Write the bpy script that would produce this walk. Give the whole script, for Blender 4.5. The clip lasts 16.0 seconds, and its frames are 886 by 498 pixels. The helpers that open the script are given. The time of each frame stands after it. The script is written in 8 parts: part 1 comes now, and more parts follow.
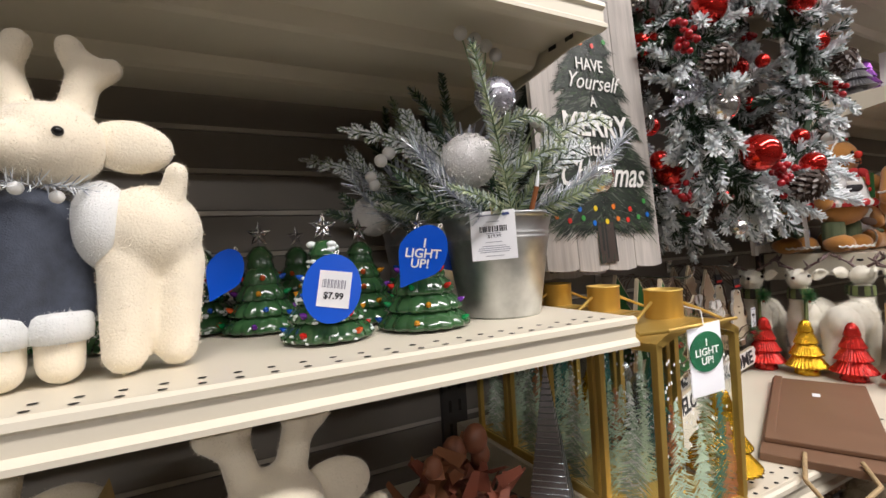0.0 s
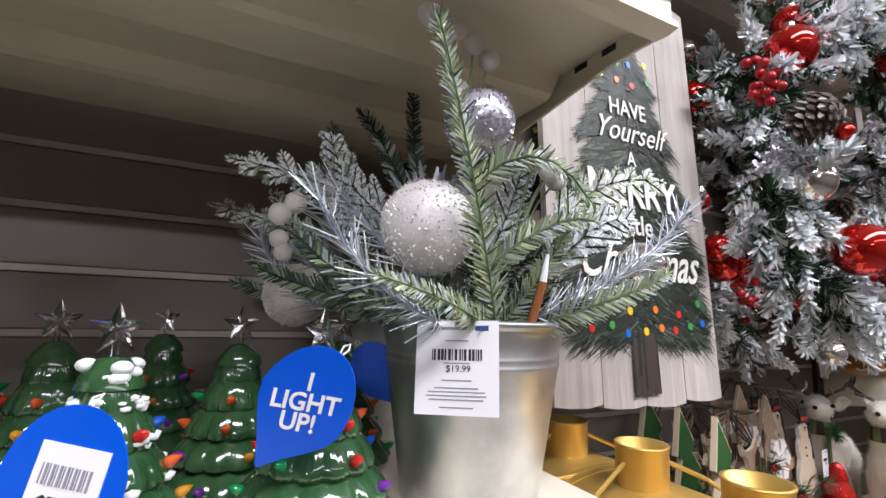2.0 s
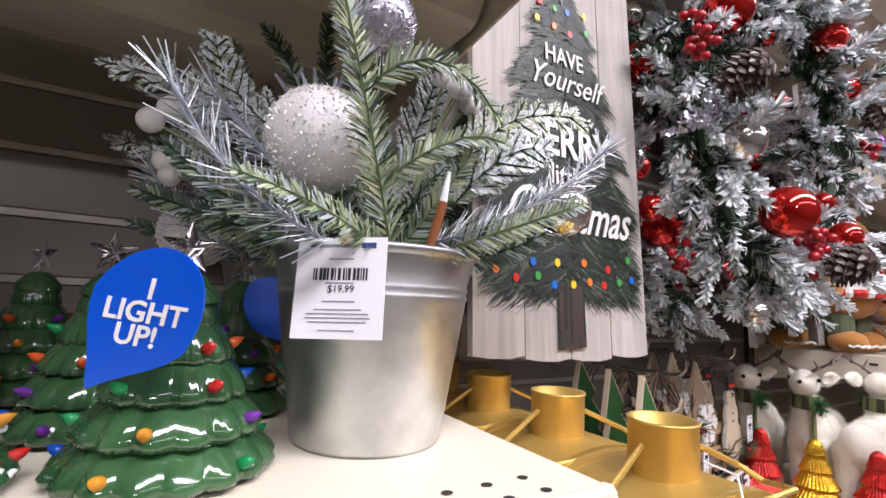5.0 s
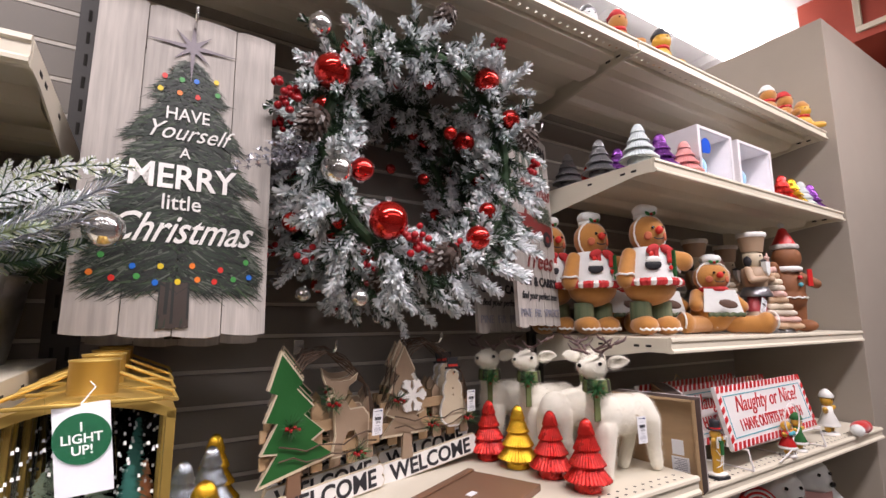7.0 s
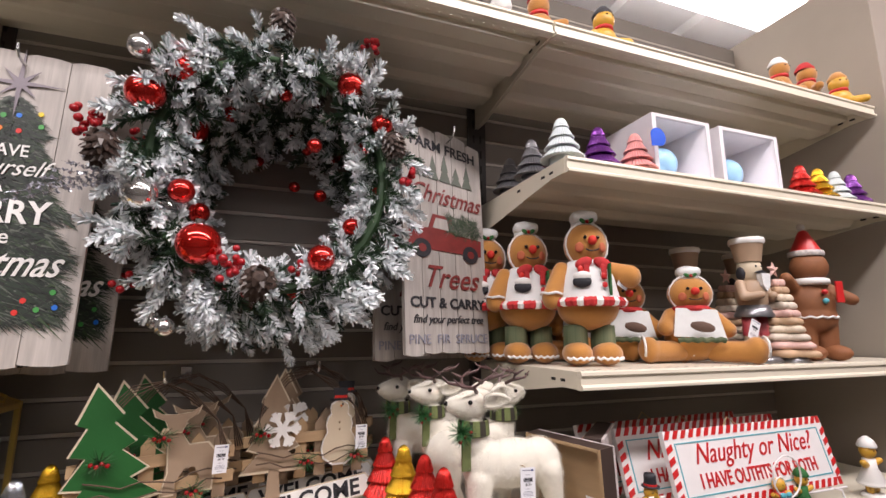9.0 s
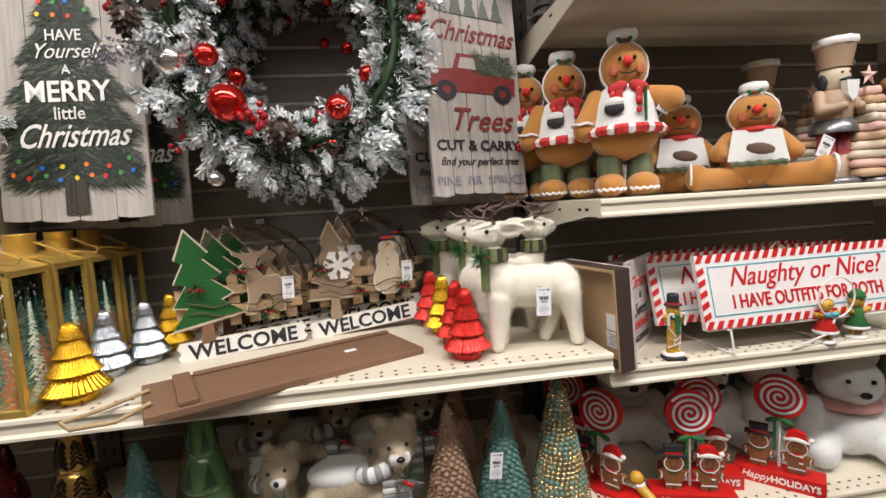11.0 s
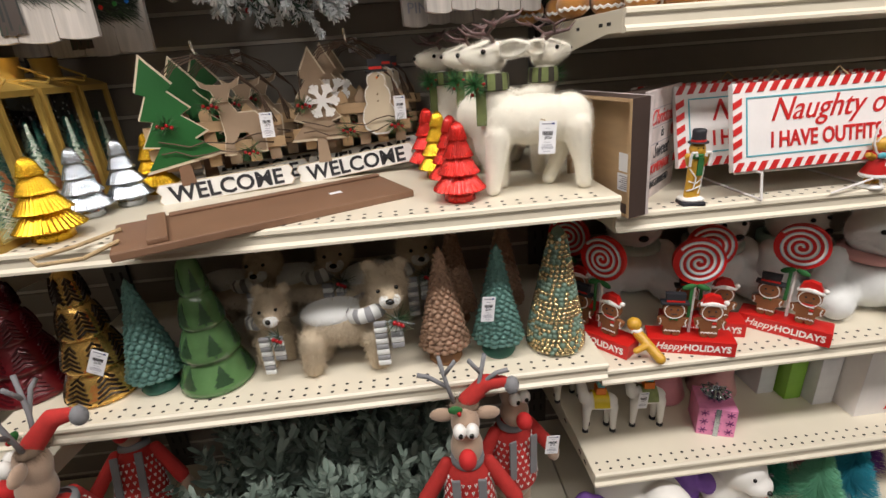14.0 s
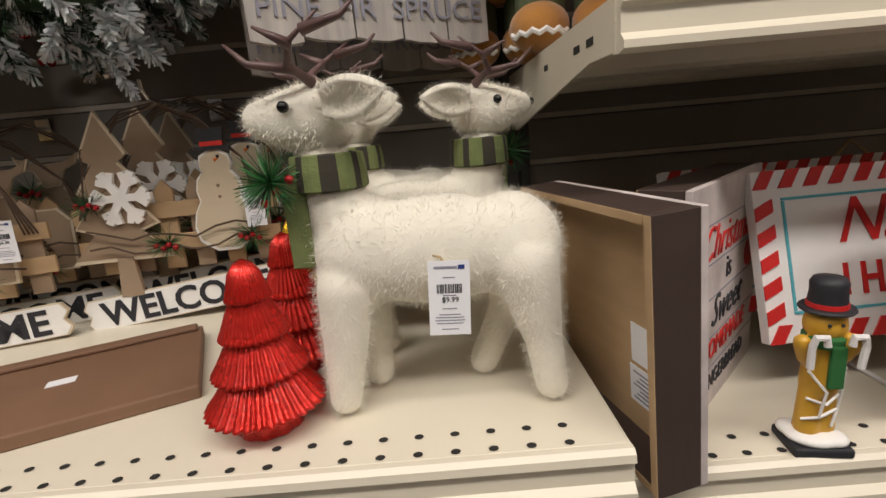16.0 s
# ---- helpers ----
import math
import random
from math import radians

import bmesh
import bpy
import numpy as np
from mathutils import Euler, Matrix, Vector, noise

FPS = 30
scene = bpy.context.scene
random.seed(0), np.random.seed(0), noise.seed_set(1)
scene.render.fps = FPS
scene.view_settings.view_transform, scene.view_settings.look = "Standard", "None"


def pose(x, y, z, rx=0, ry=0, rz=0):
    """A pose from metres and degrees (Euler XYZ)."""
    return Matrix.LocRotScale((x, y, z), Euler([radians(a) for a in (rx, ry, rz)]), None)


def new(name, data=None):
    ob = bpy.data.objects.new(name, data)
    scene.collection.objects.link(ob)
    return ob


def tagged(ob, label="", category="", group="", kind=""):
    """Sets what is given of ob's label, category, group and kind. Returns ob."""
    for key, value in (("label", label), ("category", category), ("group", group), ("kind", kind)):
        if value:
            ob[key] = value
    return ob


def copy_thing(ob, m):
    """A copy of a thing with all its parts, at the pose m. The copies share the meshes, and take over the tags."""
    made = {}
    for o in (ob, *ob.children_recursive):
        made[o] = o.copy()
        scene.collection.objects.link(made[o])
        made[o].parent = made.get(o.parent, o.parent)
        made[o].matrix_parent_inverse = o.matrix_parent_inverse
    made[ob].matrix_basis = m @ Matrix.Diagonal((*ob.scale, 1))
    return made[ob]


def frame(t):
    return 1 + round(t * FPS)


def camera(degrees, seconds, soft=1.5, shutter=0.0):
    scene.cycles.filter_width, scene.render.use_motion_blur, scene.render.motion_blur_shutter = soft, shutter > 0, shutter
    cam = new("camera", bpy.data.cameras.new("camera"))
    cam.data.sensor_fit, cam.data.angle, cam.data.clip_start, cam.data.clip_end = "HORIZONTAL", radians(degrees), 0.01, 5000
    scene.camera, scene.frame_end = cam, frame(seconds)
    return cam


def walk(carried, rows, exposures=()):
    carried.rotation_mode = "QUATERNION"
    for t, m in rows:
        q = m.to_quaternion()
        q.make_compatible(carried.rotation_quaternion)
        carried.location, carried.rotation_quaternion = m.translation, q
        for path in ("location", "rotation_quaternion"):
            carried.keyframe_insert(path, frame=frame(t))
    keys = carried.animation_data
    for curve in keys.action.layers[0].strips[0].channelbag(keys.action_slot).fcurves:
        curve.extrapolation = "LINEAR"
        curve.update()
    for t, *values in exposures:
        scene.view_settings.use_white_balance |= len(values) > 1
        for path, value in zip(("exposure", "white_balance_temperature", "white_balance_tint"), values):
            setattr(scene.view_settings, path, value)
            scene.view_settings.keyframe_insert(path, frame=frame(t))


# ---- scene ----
cam = camera(86.6, 16.0, soft=1.5)
# seconds, x, y, z, yaw, pitch, roll
ROWS = [
    (0.0, -1.706, -0.436, 1.500, -27.85, 0.24, 3.18),
    (0.5, -1.632, -0.378, 1.529, -28.66, 2.89, 1.69),
    (1.0, -1.546, -0.336, 1.547, -26.62, 4.77, 0.27),
    (1.5, -1.527, -0.295, 1.557, -25.18, 6.43, -0.90),
    (2.0, -1.531, -0.228, 1.553, -27.21, 7.57, -1.89),
    (2.5, -1.531, -0.186, 1.550, -29.44, 7.39, -2.94),
    (3.0, -1.510, -0.149, 1.545, -31.58, 6.10, -3.51),
    (5.5, -1.440, -0.289, 1.506, -31.39, 6.35, -2.35),
    (6.0, -1.335, -0.477, 1.500, -29.97, 7.68, -1.37),
    (6.5, -1.222, -0.633, 1.484, -30.37, 7.94, 0.03),
    (7.0, -1.082, -0.698, 1.475, -31.90, 8.54, 0.19),
    (7.5, -0.915, -0.724, 1.502, -30.89, 9.56, -0.92),
    (8.0, -0.785, -0.745, 1.509, -28.43, 12.00, -1.04),
    (10.5, -0.456, -0.901, 1.464, -9.62, 0.40, 3.17),
    (11.0, -0.448, -0.898, 1.439, -8.34, -5.52, 3.48),
    (11.5, -0.447, -0.897, 1.410, -6.92, -10.89, 3.58),
    (12.0, -0.443, -0.901, 1.394, -5.88, -15.94, 3.27),
    (12.5, -0.448, -0.906, 1.377, -5.34, -19.88, 2.65),
    (13.0, -0.447, -0.905, 1.370, -5.37, -22.30, 2.57),
    (13.5, -0.428, -0.900, 1.375, -5.41, -22.99, 2.65),
    (14.0, -0.378, -0.823, 1.374, -5.50, -22.22, 3.94),
    (14.5, -0.283, -0.675, 1.369, -5.73, -20.43, 4.48),
    (15.0, -0.223, -0.543, 1.361, -5.70, -17.84, 4.60),
    (15.5, -0.169, -0.429, 1.349, -4.36, -16.06, 4.69),
    (16.0, -0.121, -0.331, 1.350, -0.70, -13.98, 4.96),
]
EXPOSURES = [(0.0, -0.38, 6400, 14), (1.5, -0.08, 6050, 17), (3.0, 0.1, 5850, 19), (5.5, 0.0, 6100, 22), (7.0, -0.33, 6350, 22), (8.0, -0.34, 6400, 23), (10.5, -0.3, 6500, 14), (12.5, -0.28, 6500, 11), (15.0, -0.44, 6650, 12), (16.0, -0.76, 6750, 12)]
walk(cam, [(t, pose(x, y, z, 90 + pitch, roll, yaw)) for t, x, y, z, yaw, pitch, roll in ROWS], EXPOSURES)

# ---- world and light ----
WALL = 0.48            # the slat wall's face
world = bpy.data.worlds.new("world")
scene.world = world
world.use_nodes = True
world.node_tree.nodes["Background"].inputs[0].default_value = (0.9, 0.95, 1.0, 1)
world.node_tree.nodes["Background"].inputs[1].default_value = 0.006


def overhead_light(x, y, z, sx, sy, watts):
    data = bpy.data.lights.new("overhead_area_light", "AREA")
    data.shape, data.size, data.size_y, data.energy, data.color = "RECTANGLE", sx, sy, watts, (1.0, 0.965, 0.93)
    ob = new("overhead_area_light", data)
    ob.matrix_world = pose(x, y, z)
    return tagged(ob, "unseen white area light under the ceiling", "lamp")


# main light, for the shop's overhead tubes out of view
overhead_light(-0.1, -1.0, 3.10, 4.5, 0.3, 140)
# added fill for the shelf fronts, from no known lamp
overhead_light(0.2, -2.6, 3.05, 4.5, 0.3, 42)
# added low-angle light, placed to brighten the first bay's back wall
overhead_light(-3.4, -4.8, 3.05, 2.6, 0.3, 330)


# ---- materials ----
def mat(name, color, rough=0.6, metal=0.0, var=0.12, scale=30.0, bump=0.15, bscale=120.0, spec=0.5, sheen=0.0, stretch=(1, 1, 1), rand=0.0, coat=0.0, color2=None):
    """A surface with tone variation at two scales, fine relief and uneven gloss."""
    m = bpy.data.materials.new(name)
    m.use_nodes = True
    nt = m.node_tree
    bs = nt.nodes["Principled BSDF"]
    L = nt.links.new
    tc = nt.nodes.new("ShaderNodeTexCoord")
    mp = nt.nodes.new("ShaderNodeMapping")
    mp.inputs["Scale"].default_value = stretch
    L(tc.outputs["Object"], mp.inputs["Vector"])
    n1 = nt.nodes.new("ShaderNodeTexNoise")
    n1.inputs["Scale"].default_value, n1.inputs["Detail"].default_value = scale, 6
    L(mp.outputs[0], n1.inputs["Vector"])
    n2 = nt.nodes.new("ShaderNodeTexNoise")
    n2.inputs["Scale"].default_value, n2.inputs["Detail"].default_value = scale * 0.13, 3
    L(mp.outputs[0], n2.inputs["Vector"])
    add = nt.nodes.new("ShaderNodeMath")
    add.operation = "MULTIPLY_ADD"
    add.inputs[1].default_value = 0.5
    L(n1.outputs[0], add.inputs[0])
    half = nt.nodes.new("ShaderNodeMath")
    half.operation = "MULTIPLY"
    half.inputs[1].default_value = 0.5
    L(n2.outputs[0], half.inputs[0])
    L(half.outputs[0], add.inputs[2])
    ramp = nt.nodes.new("ShaderNodeMapRange")
    ramp.inputs[1].default_value, ramp.inputs[2].default_value = 0.3, 0.7
    L(add.outputs[0], ramp.inputs[0])
    mix = nt.nodes.new("ShaderNodeMix")
    mix.data_type = "RGBA"
    lo = [max(0, c * (1 - var)) for c in color]
    hi = [min(1, c * (1 + var)) for c in (color2 or color)]
    mix.inputs[6].default_value, mix.inputs[7].default_value = (*lo, 1), (*hi, 1)
    L(ramp.outputs[0], mix.inputs[0])
    out = mix.outputs[2]
    if rand:
        oi = nt.nodes.new("ShaderNodeObjectInfo")
        hs = nt.nodes.new("ShaderNodeHueSaturation")
        mr = nt.nodes.new("ShaderNodeMapRange")
        mr.inputs[3].default_value, mr.inputs[4].default_value = 1 - rand, 1 + rand
        L(oi.outputs["Random"], mr.inputs[0])
        L(mr.outputs[0], hs.inputs["Value"])
        L(out, hs.inputs["Color"])
        out = hs.outputs[0]
    L(out, bs.inputs["Base Color"])
    bs.inputs["Metallic"].default_value = metal
    bs.inputs["Specular IOR Level"].default_value = spec
    bs.inputs["Sheen Weight"].default_value = sheen
    bs.inputs["Coat Weight"].default_value = coat
    rr = nt.nodes.new("ShaderNodeMapRange")
    rr.inputs[3].default_value, rr.inputs[4].default_value = max(0.02, rough - 0.08), min(1, rough + 0.08)
    L(n1.outputs[0], rr.inputs[0])
    L(rr.outputs[0], bs.inputs["Roughness"])
    if bump:
        n3 = nt.nodes.new("ShaderNodeTexNoise")
        n3.inputs["Scale"].default_value, n3.inputs["Detail"].default_value = bscale, 4
        L(mp.outputs[0], n3.inputs["Vector"])
        bp = nt.nodes.new("ShaderNodeBump")
        bp.inputs["Strength"].default_value, bp.inputs["Distance"].default_value = bump, 0.002
        L(n3.outputs[0], bp.inputs["Height"])
        L(bp.outputs[0], bs.inputs["Normal"])
    return m


def glow(name, color, strength):
    m = bpy.data.materials.new(name)
    m.use_nodes = True
    bs = m.node_tree.nodes["Principled BSDF"]
    bs.inputs["Base Color"].default_value = (*color, 1)
    bs.inputs["Emission Color"].default_value = (*color, 1)
    bs.inputs["Emission Strength"].default_value = strength
    return m


TAUPE = mat("taupe_laminate", (0.21, 0.187, 0.16), 0.5, var=0.07, scale=14, bump=0.06)
CREAM = mat("cream_enamel", (0.72, 0.66, 0.53), 0.38, var=0.05, scale=9, bump=0.04)
DARK = mat("dark_steel", (0.045, 0.04, 0.036), 0.5, var=0.2)
HOLE = mat("hole_dark", (0.02, 0.018, 0.015), 0.9)
LINEN = mat("taupe_wall_paint", (0.33, 0.285, 0.235), 0.8, var=0.06, scale=8, bump=0.1)
WHITE_CEIL = mat("white_ceiling", (0.82, 0.82, 0.8), 0.8, var=0.04, scale=5)
# darker than a pale shop floor, to cut light bounced up under the shelves
FLOOR_TILE = mat("floor_tile", (0.13, 0.12, 0.11), 0.35, var=0.1, scale=12, bump=0.03)
# for walls out of view, dark so they bounce little light onto the shelves
DARKWALL = mat("unseen_wall_dark_brown", (0.10, 0.085, 0.07), 0.8, var=0.1)
RED_WALL = mat("red_wall_paint", (0.45, 0.08, 0.05), 0.7, var=0.06)
INSERT = mat("pale_plastic_insert", (0.5, 0.46, 0.4), 0.35)
STEEL = mat("bright_steel", (0.65, 0.65, 0.65), 0.25, metal=1.0, bump=0.02)


# ---- mesh tools ----
def mesh_of(name, bm, material, smooth=False):
    me = bpy.data.meshes.new(name)
    bmesh.ops.recalc_face_normals(bm, faces=bm.faces[:])
    bm.to_mesh(me)
    bm.free()
    for m in (material if isinstance(material, (list, tuple)) else [material]):
        me.materials.append(m)
    if smooth:
        me.polygons.foreach_set("use_smooth", [True] * len(me.polygons))
    return me


def part(name, bm, material, parent, label="", smooth=False):
    ob = new(name, mesh_of(name, bm, material, smooth))
    ob.parent = parent
    return tagged(ob, label)


def solo(name, bm, material, label, category, m=None, group="", kind="", smooth=False):
    ob = new(name, mesh_of(name, bm, material, smooth))
    if m is not None:
        ob.matrix_basis = m
    return tagged(ob, label, category, group, kind)


def thing(name, label, category, m=None, group="", kind=""):
    ob = new(name)
    ob.empty_display_size = 0.02
    if m is not None:
        ob.matrix_basis = m
    return tagged(ob, label, category, group, kind)


def box(x0, x1, y0, y1, z0, z1, bevel=0.0, bm=None, seg=2):
    b = bmesh.new()
    bmesh.ops.create_cube(b, size=1)
    bmesh.ops.scale(b, vec=(x1 - x0, y1 - y0, z1 - z0), verts=b.verts)
    bmesh.ops.translate(b, vec=((x0 + x1) / 2, (y0 + y1) / 2, (z0 + z1) / 2), verts=b.verts)
    if bevel:
        bmesh.ops.bevel(b, geom=b.edges[:], offset=bevel, segments=seg, profile=0.5, affect="EDGES")
    return b if bm is None else merge(bm, b)


def merge(bm, b, m=None):
    """Adds b to bm, moved by m, and frees b."""
    if m is not None:
        bmesh.ops.transform(b, matrix=m, verts=b.verts)
    me = bpy.data.meshes.new("tmp")
    b.to_mesh(me)
    b.free()
    bm.from_mesh(me)
    bpy.data.meshes.remove(me)
    return bm


def prism(outline, y0, y1, bm=None, bevel=0.0):
    """A plate: an outline in x and z, as thick as from y0 to y1."""
    b = bmesh.new()
    f = b.faces.new([b.verts.new((x, y0, z)) for x, z in outline])
    r = bmesh.ops.extrude_face_region(b, geom=[f])
    bmesh.ops.translate(b, vec=(0, y1 - y0, 0), verts=[v for v in r["geom"] if isinstance(v, bmesh.types.BMVert)])
    if bevel:
        bmesh.ops.bevel(b, geom=b.edges[:], offset=bevel, segments=1, affect="EDGES")
    return b if bm is None else merge(bm, b)


def rail(profile, x0, x1, bm=None):
    """A bar along x with an outline in y and z."""
    b = bmesh.new()
    f = b.faces.new([b.verts.new((x0, y, z)) for y, z in profile])
    r = bmesh.ops.extrude_face_region(b, geom=[f])
    bmesh.ops.translate(b, vec=(x1 - x0, 0, 0), verts=[v for v in r["geom"] if isinstance(v, bmesh.types.BMVert)])
    return b if bm is None else merge(bm, b)


def lathe(profile, seg=32, bm=None, ruffle=None):
    """Turns (radius, height) about z; ruffle(angle, i) scales the radius."""
    b = bmesh.new()
    rings = []
    for i, (r, z) in enumerate(profile):
        if r < 1e-5:
            rings.append([b.verts.new((0, 0, z))])
        else:
            ring = []
            for k in range(seg):
                a = 2 * math.pi * k / seg
                q = r * (ruffle(a, i) if ruffle else 1)
                ring.append(b.verts.new((q * math.cos(a), q * math.sin(a), z)))
            rings.append(ring)
    for p, q in zip(rings, rings[1:]):
        for k in range(seg):
            k2 = (k + 1) % seg
            if len(p) == 1 and len(q) > 1:
                b.faces.new((p[0], q[k2], q[k]))
            elif len(q) == 1 and len(p) > 1:
                b.faces.new((p[k], p[k2], q[0]))
            elif len(p) > 1:
                b.faces.new((p[k], p[k2], q[k2], q[k]))
    return b if bm is None else merge(bm, b)


def tube(points, r, seg=8, bm=None, taper=1.0, closed=False):
    """A round bar through points; taper is the end's share of the radius."""
    b = bmesh.new()
    pts = [Vector(p) for p in points]
    rings, n = [], len(pts)
    side = None
    for i, p in enumerate(pts):
        way = (pts[min(i + 1, n - 1)] - pts[max(i - 1, 0)]).normalized() if not closed else (pts[(i + 1) % n] - pts[i - 1]).normalized()
        if side is None:
            side = way.orthogonal().normalized()
        side = (side - way * side.dot(way)).normalized()
        up = way.cross(side)
        q = r * (1 + (taper - 1) * i / max(1, n - 1))
        rings.append([b.verts.new(p + q * (math.cos(2 * math.pi * k / seg) * side + math.sin(2 * math.pi * k / seg) * up)) for k in range(seg)])
    pairs = list(zip(rings, rings[1:])) + ([(rings[-1], rings[0])] if closed else [])
    for p, q in pairs:
        for k in range(seg):
            b.faces.new((p[k], p[(k + 1) % seg], q[(k + 1) % seg], q[k]))
    if not closed:
        b.faces.new(rings[0])
        b.faces.new(rings[-1])
    return b if bm is None else merge(bm, b)


def ball(c, r, bm=None, sub=2, squash=(1, 1, 1), turn=None):
    b = bmesh.new()
    bmesh.ops.create_icosphere(b, subdivisions=sub, radius=1)
    m = Matrix.Translation(c) @ (turn or Matrix()) @ Matrix.Diagonal((r * squash[0], r * squash[1], r * squash[2], 1))
    bmesh.ops.transform(b, matrix=m, verts=b.verts)
    return b if bm is None else merge(bm, b)


# ---- the shop's shell ----
solo("floor", box(-6, 6, -6.5, 4, -0.1, 0), FLOOR_TILE, "dark vinyl tile floor of the shop aisle", "floor", kind="structure")
solo("ceiling", box(-6, 6, -6.5, 4, 3.3, 3.4), WHITE_CEIL, "white shop ceiling", "ceiling", kind="structure")
solo("wall_south", box(-6, 6, -6.1, -6.0, 0, 3.3), DARKWALL, "dark brown wall behind the aisle", "wall", kind="structure")
# two added panels out of view, blocking low light to the lower shelves
solo("added_shade_wall", box(-2.3, 5.0, -2.6, -2.5, 0, 2.55), DARKWALL, "added unseen dark panel that keeps far lamp light off the shelves", "wall", kind="structure")
solo("added_shade_wall_low", box(-5.9, -2.301, -2.6, -2.5, 0, 2.2), DARKWALL, "added lower unseen dark panel that lets far light reach the first bay", "wall", kind="structure")
solo("wall_west", box(-6, -5.9, -6, 3, 0, 3.3), DARKWALL, "dark brown wall at the end of the aisle", "wall", kind="structure")
solo("wall_east", box(5.0, 5.1, -6, 3, 0, 3.3), RED_WALL, "dark red painted shop wall", "wall", kind="structure")
solo("wall_north", box(-6, 6, 3.0, 3.1, 0, 3.3), RED_WALL, "dark red painted shop wall far behind the shelving", "wall", kind="structure")
solo("wall_end", box(1.235, 2.3, 0.0, 0.55, 0, 2.73, 0.003), LINEN, "taupe painted end panel of the shelving run", "wall", kind="structure")

# ribs of the white ceiling, a hanging light fitting and the red soffit
for k in range(9):
    solo("ceiling_rib", box(-0.4 + 0.5 * k, -0.36 + 0.5 * k, 0.05, 2.9, 3.24, 3.299), WHITE_CEIL, "white rib across the shop ceiling", "ceiling rib", group="ceiling ribs", kind="structure")
lf = thing("light_fitting", "bright white fluorescent ceiling light fitting", "lamp")
part("housing", box(-0.9, 2.6, 0.585, 0.635, 3.14, 3.18, 0.004), WHITE_CEIL, lf)
part("diffuser", box(-0.88, 2.58, 0.51, 0.71, 3.08, 3.139, 0.01), glow("lit_diffuser", (1.0, 0.97, 0.92), 9.0), lf)
for x in (0.6, 2.2):
    part("hanger", tube([(x, 0.61, 3.18), (x, 0.61, 3.3)], 0.006, 8), STEEL, lf)
sf_ = thing("wall_soffit", "dark red soffit with cream trim under the ceiling", "soffit", kind="structure")
part("panel", box(2.05, 4.9, -1.2, 0.35, 2.95, 3.298), RED_WALL, sf_)
for y0, y1, z0, z1 in ((-0.9, 0.1, 2.99, 3.02), (-0.9, 0.1, 3.2, 3.23), (-0.9, -0.87, 3.021, 3.199), (0.07, 0.1, 3.021, 3.199)):
    part("trim", box(2.03, 2.049, y0, y1, z0, z1, 0.002), CREAM, sf_)

# slat wall: grooved boards with a bright insert in each groove
PITCH = 0.0753


def slat_wall(x0, x1, z1):
    w = thing("wall_slat", "taupe grooved slat wall behind the shelves", "wall", kind="structure")
    part("backing", box(x0, x1, WALL + 0.012, WALL + 0.05, 0, z1), DARK, w)
    lip = mesh_of("groove_insert", box(x0, x1, WALL + 0.001, WALL + 0.012, -0.0045, 0.0035), INSERT)
    z = 1.438 - 18 * PITCH
    me = mesh_of("slat", box(x0, x1, WALL, WALL + 0.014, 0.004, PITCH - 0.006, 0.0015, seg=1), TAUPE)
    while z < z1 - 0.05:
        s = new("slat", me)
        s.location.z = z
        s.parent = w
        g = new("groove_insert", lip)
        g.location.z = z
        g.parent = w
        z += PITCH
    return w


slat_wall(-2.44, 1.235, 2.7)


def pierced_strip(x0, x1, y0, y1, rows=2):
    """A steel sheet with rows of round holes through it."""
    b = bmesh.new()
    n = int((x1 - x0) / 0.0275)
    dx, dy = (x1 - x0) / n, (y1 - y0) / rows
    rim = [(1, 0), (1, 1), (0, 1), (-1, 1), (-1, 0), (-1, -1), (0, -1), (1, -1)]
    for i in range(n):
        for j in range(rows):
            cx, cy = x0 + dx * (i + 0.5), y0 + dy * (j + 0.5)
            outer = [b.verts.new((cx + u * dx / 2, cy + v * dy / 2, -0.002)) for u, v in rim]
            inner = [b.verts.new((cx + 0.0042 * math.cos(k * math.pi / 4), cy + 0.0042 * math.sin(k * math.pi / 4), -0.002)) for k in range(8)]
            for k in range(8):
                b.faces.new((outer[k], outer[(k + 1) % 8], inner[(k + 1) % 8], inner[k]))
    bmesh.ops.remove_doubles(b, verts=b.verts, dist=0.0002)
    bmesh.ops.recalc_face_normals(b, faces=b.faces)
    bmesh.ops.solidify(b, geom=b.faces[:], thickness=0.0012)
    return b


